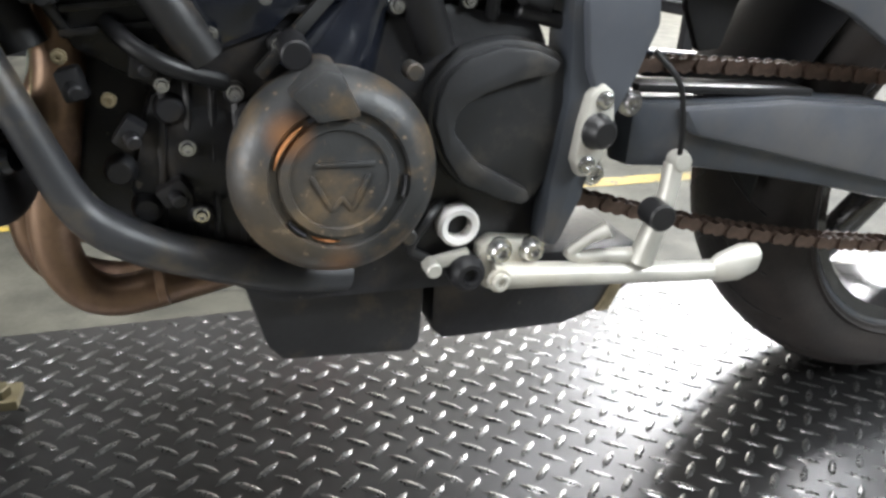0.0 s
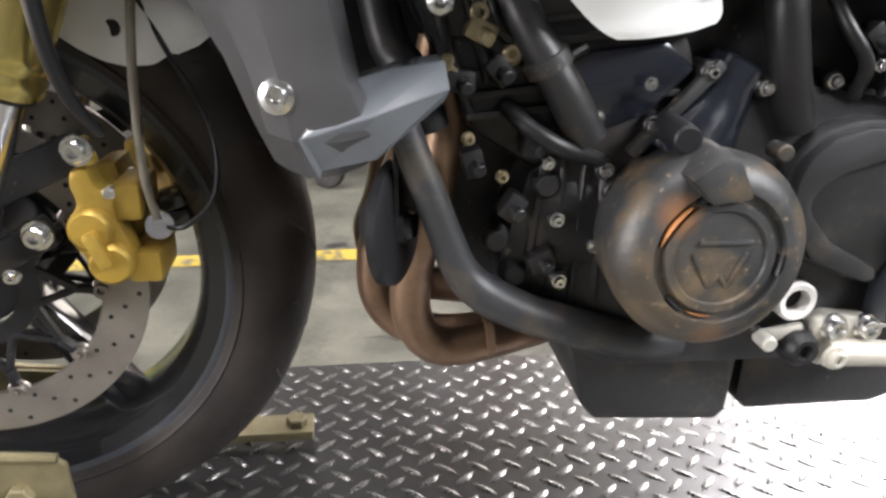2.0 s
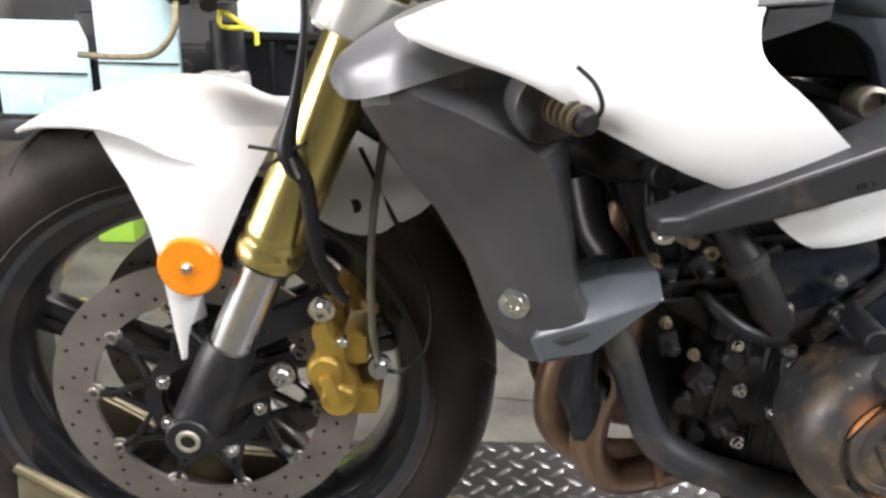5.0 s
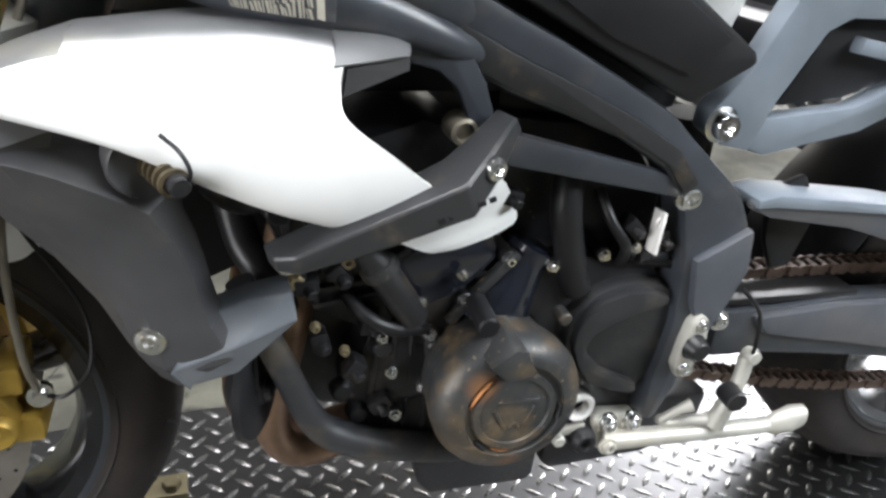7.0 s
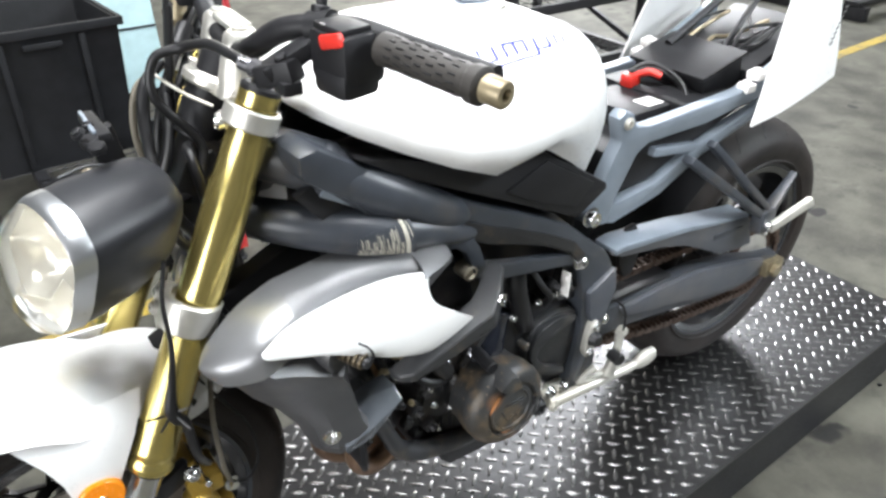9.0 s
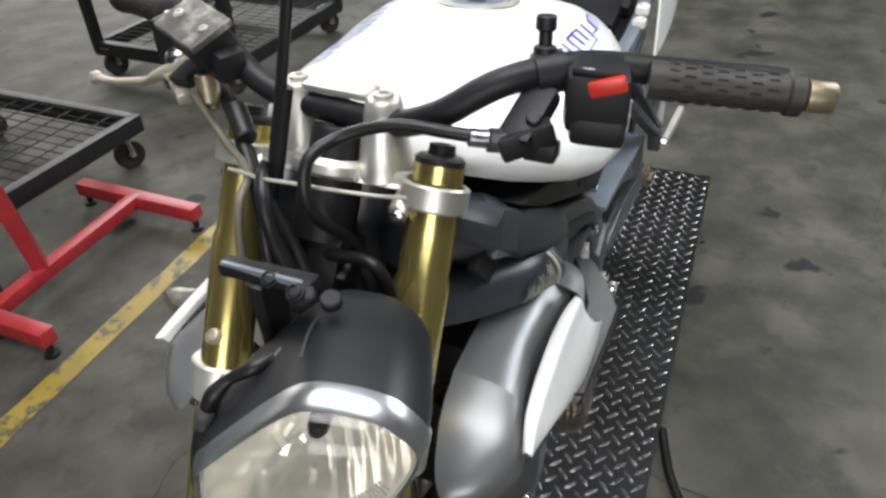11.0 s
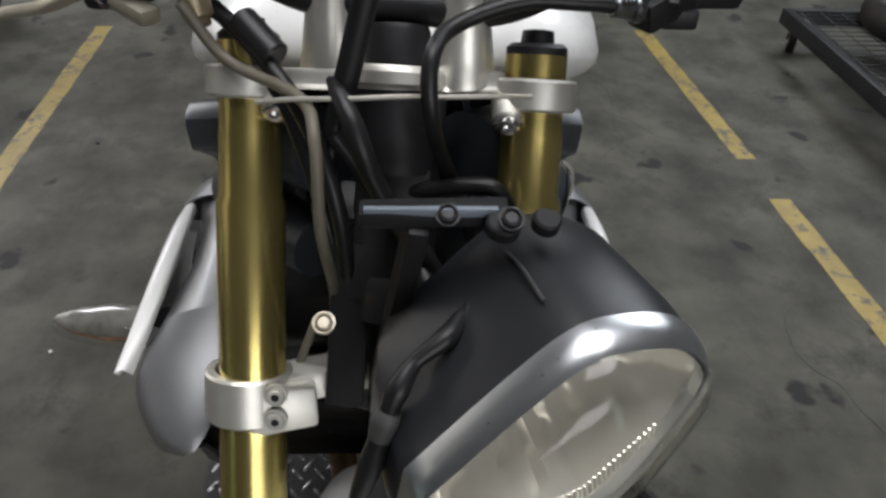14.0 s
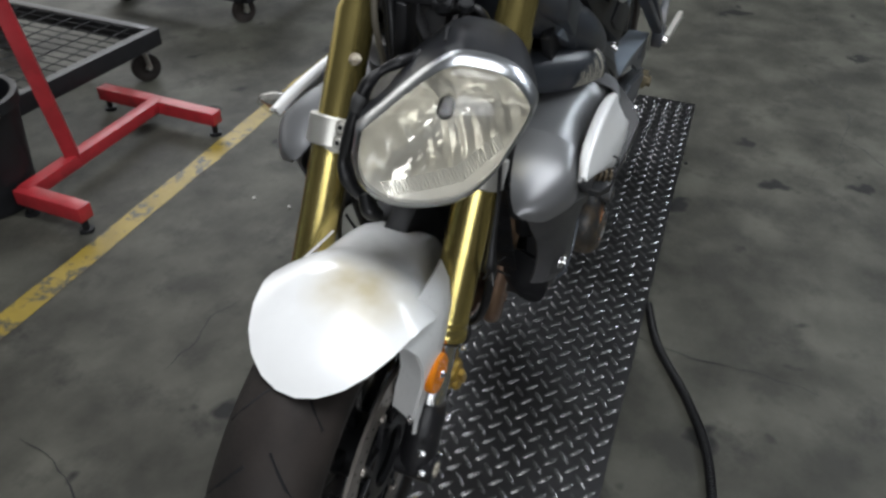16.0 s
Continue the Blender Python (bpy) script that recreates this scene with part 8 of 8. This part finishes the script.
# red stand with a bucket
stand_r = thing("red_stand", "red tubular workshop stand with T-shaped feet", "stand")
for x, y0, y1 in ((1.37, 1.34, 1.88), (0.70, 1.32, 1.58)):
    part("foot_beam", bar((x, y0, -0.095), (x, y1, -0.095), 0.05, 0.05, 0.004), RED, stand_r)
    for y in (y0 + 0.02, y1 - 0.02):
        part("glide", joined(rod((x, y, FZ), (x, y, FZ + 0.012), 0.022, 14), rod((x, y, FZ + 0.01), (x, y, -0.118), 0.011, 10)), BIN, stand_r, "black foot glide")
part("spine", bar((0.70, 1.56, -0.09), (1.37, 1.61, -0.09), 0.045, 0.045, 0.004), RED, stand_r)
part("upright", bar((0.92, 1.58, -0.08), (0.83, 1.66, 1.0), 0.045, 0.045, 0.004), RED, stand_r)
part("arm", bar((0.83, 1.66, 0.98), (1.07, 1.68, 1.05), 0.045, 0.045, 0.004), RED, stand_r)
bucket = thing("bucket", "black plastic bucket with a wire handle", "bucket")
part("bucket_wall", lathe([(0.12, 0), (0.13, 0.004), (0.16, 0.33), (0.17, 0.33), (0.17, 0.365), (0.161, 0.367), (0.152, 0.365), (0.125, 0.012), (0, 0.012)], (0.71, 1.73, FZ + 0.001), (0, 0, 1), 40), BIN, bucket)
part("handle", tube([(0.71, 1.56, FZ + 0.34), (0.61, 1.53, FZ + 0.26), (0.53, 1.61, FZ + 0.18), (0.53, 1.85, FZ + 0.2), (0.61, 1.92, FZ + 0.28), (0.71, 1.902, FZ + 0.34)], 0.003, 8), STAND, bucket)

# far racks
for k, (x, y) in enumerate(((6.2, 2.6), (6.2, 0.6))):
    rk = thing("pallet_rack", "dark pallet rack base far along the floor", "rack", "pallet racks")
    for j in range(6):
        part("slat", bar((x - 0.5, y - 0.7 + j * 0.26, FZ + 0.12), (x + 0.5, y - 0.7 + j * 0.26, FZ + 0.12), 0.12, 0.03, 0.003), DARK_STEEL, rk)
    for xx in (x - 0.45, x + 0.45):
        part("bearer", bar((xx, y - 0.8, FZ + 0.05), (xx, y + 0.75, FZ + 0.05), 0.08, 0.1, 0.003), DARK_STEEL, rk)
        part("rack_post", bar((xx, y + 0.7, FZ), (xx, y + 0.7, 2.2), 0.07, 0.07, 0.003, (0, 1, 0)), DARK_STEEL, rk)

# small litter on the concrete
rnd = random.Random(12)
for k, (x, y) in enumerate(((1.06, 0.98), (1.062, 0.847), (2.07, 1.06), (1.894, -0.30))):
    tagged(part("litter_scrap", box((x, y, FZ + 0.004), (0.011, 0.008, 0.006), 0.002, pose(0, 0, 0, 0, 0, 40 * k)), STAND if k < 2 else BIN), "tiny scrap lying on the concrete floor", "litter", "floor litter")
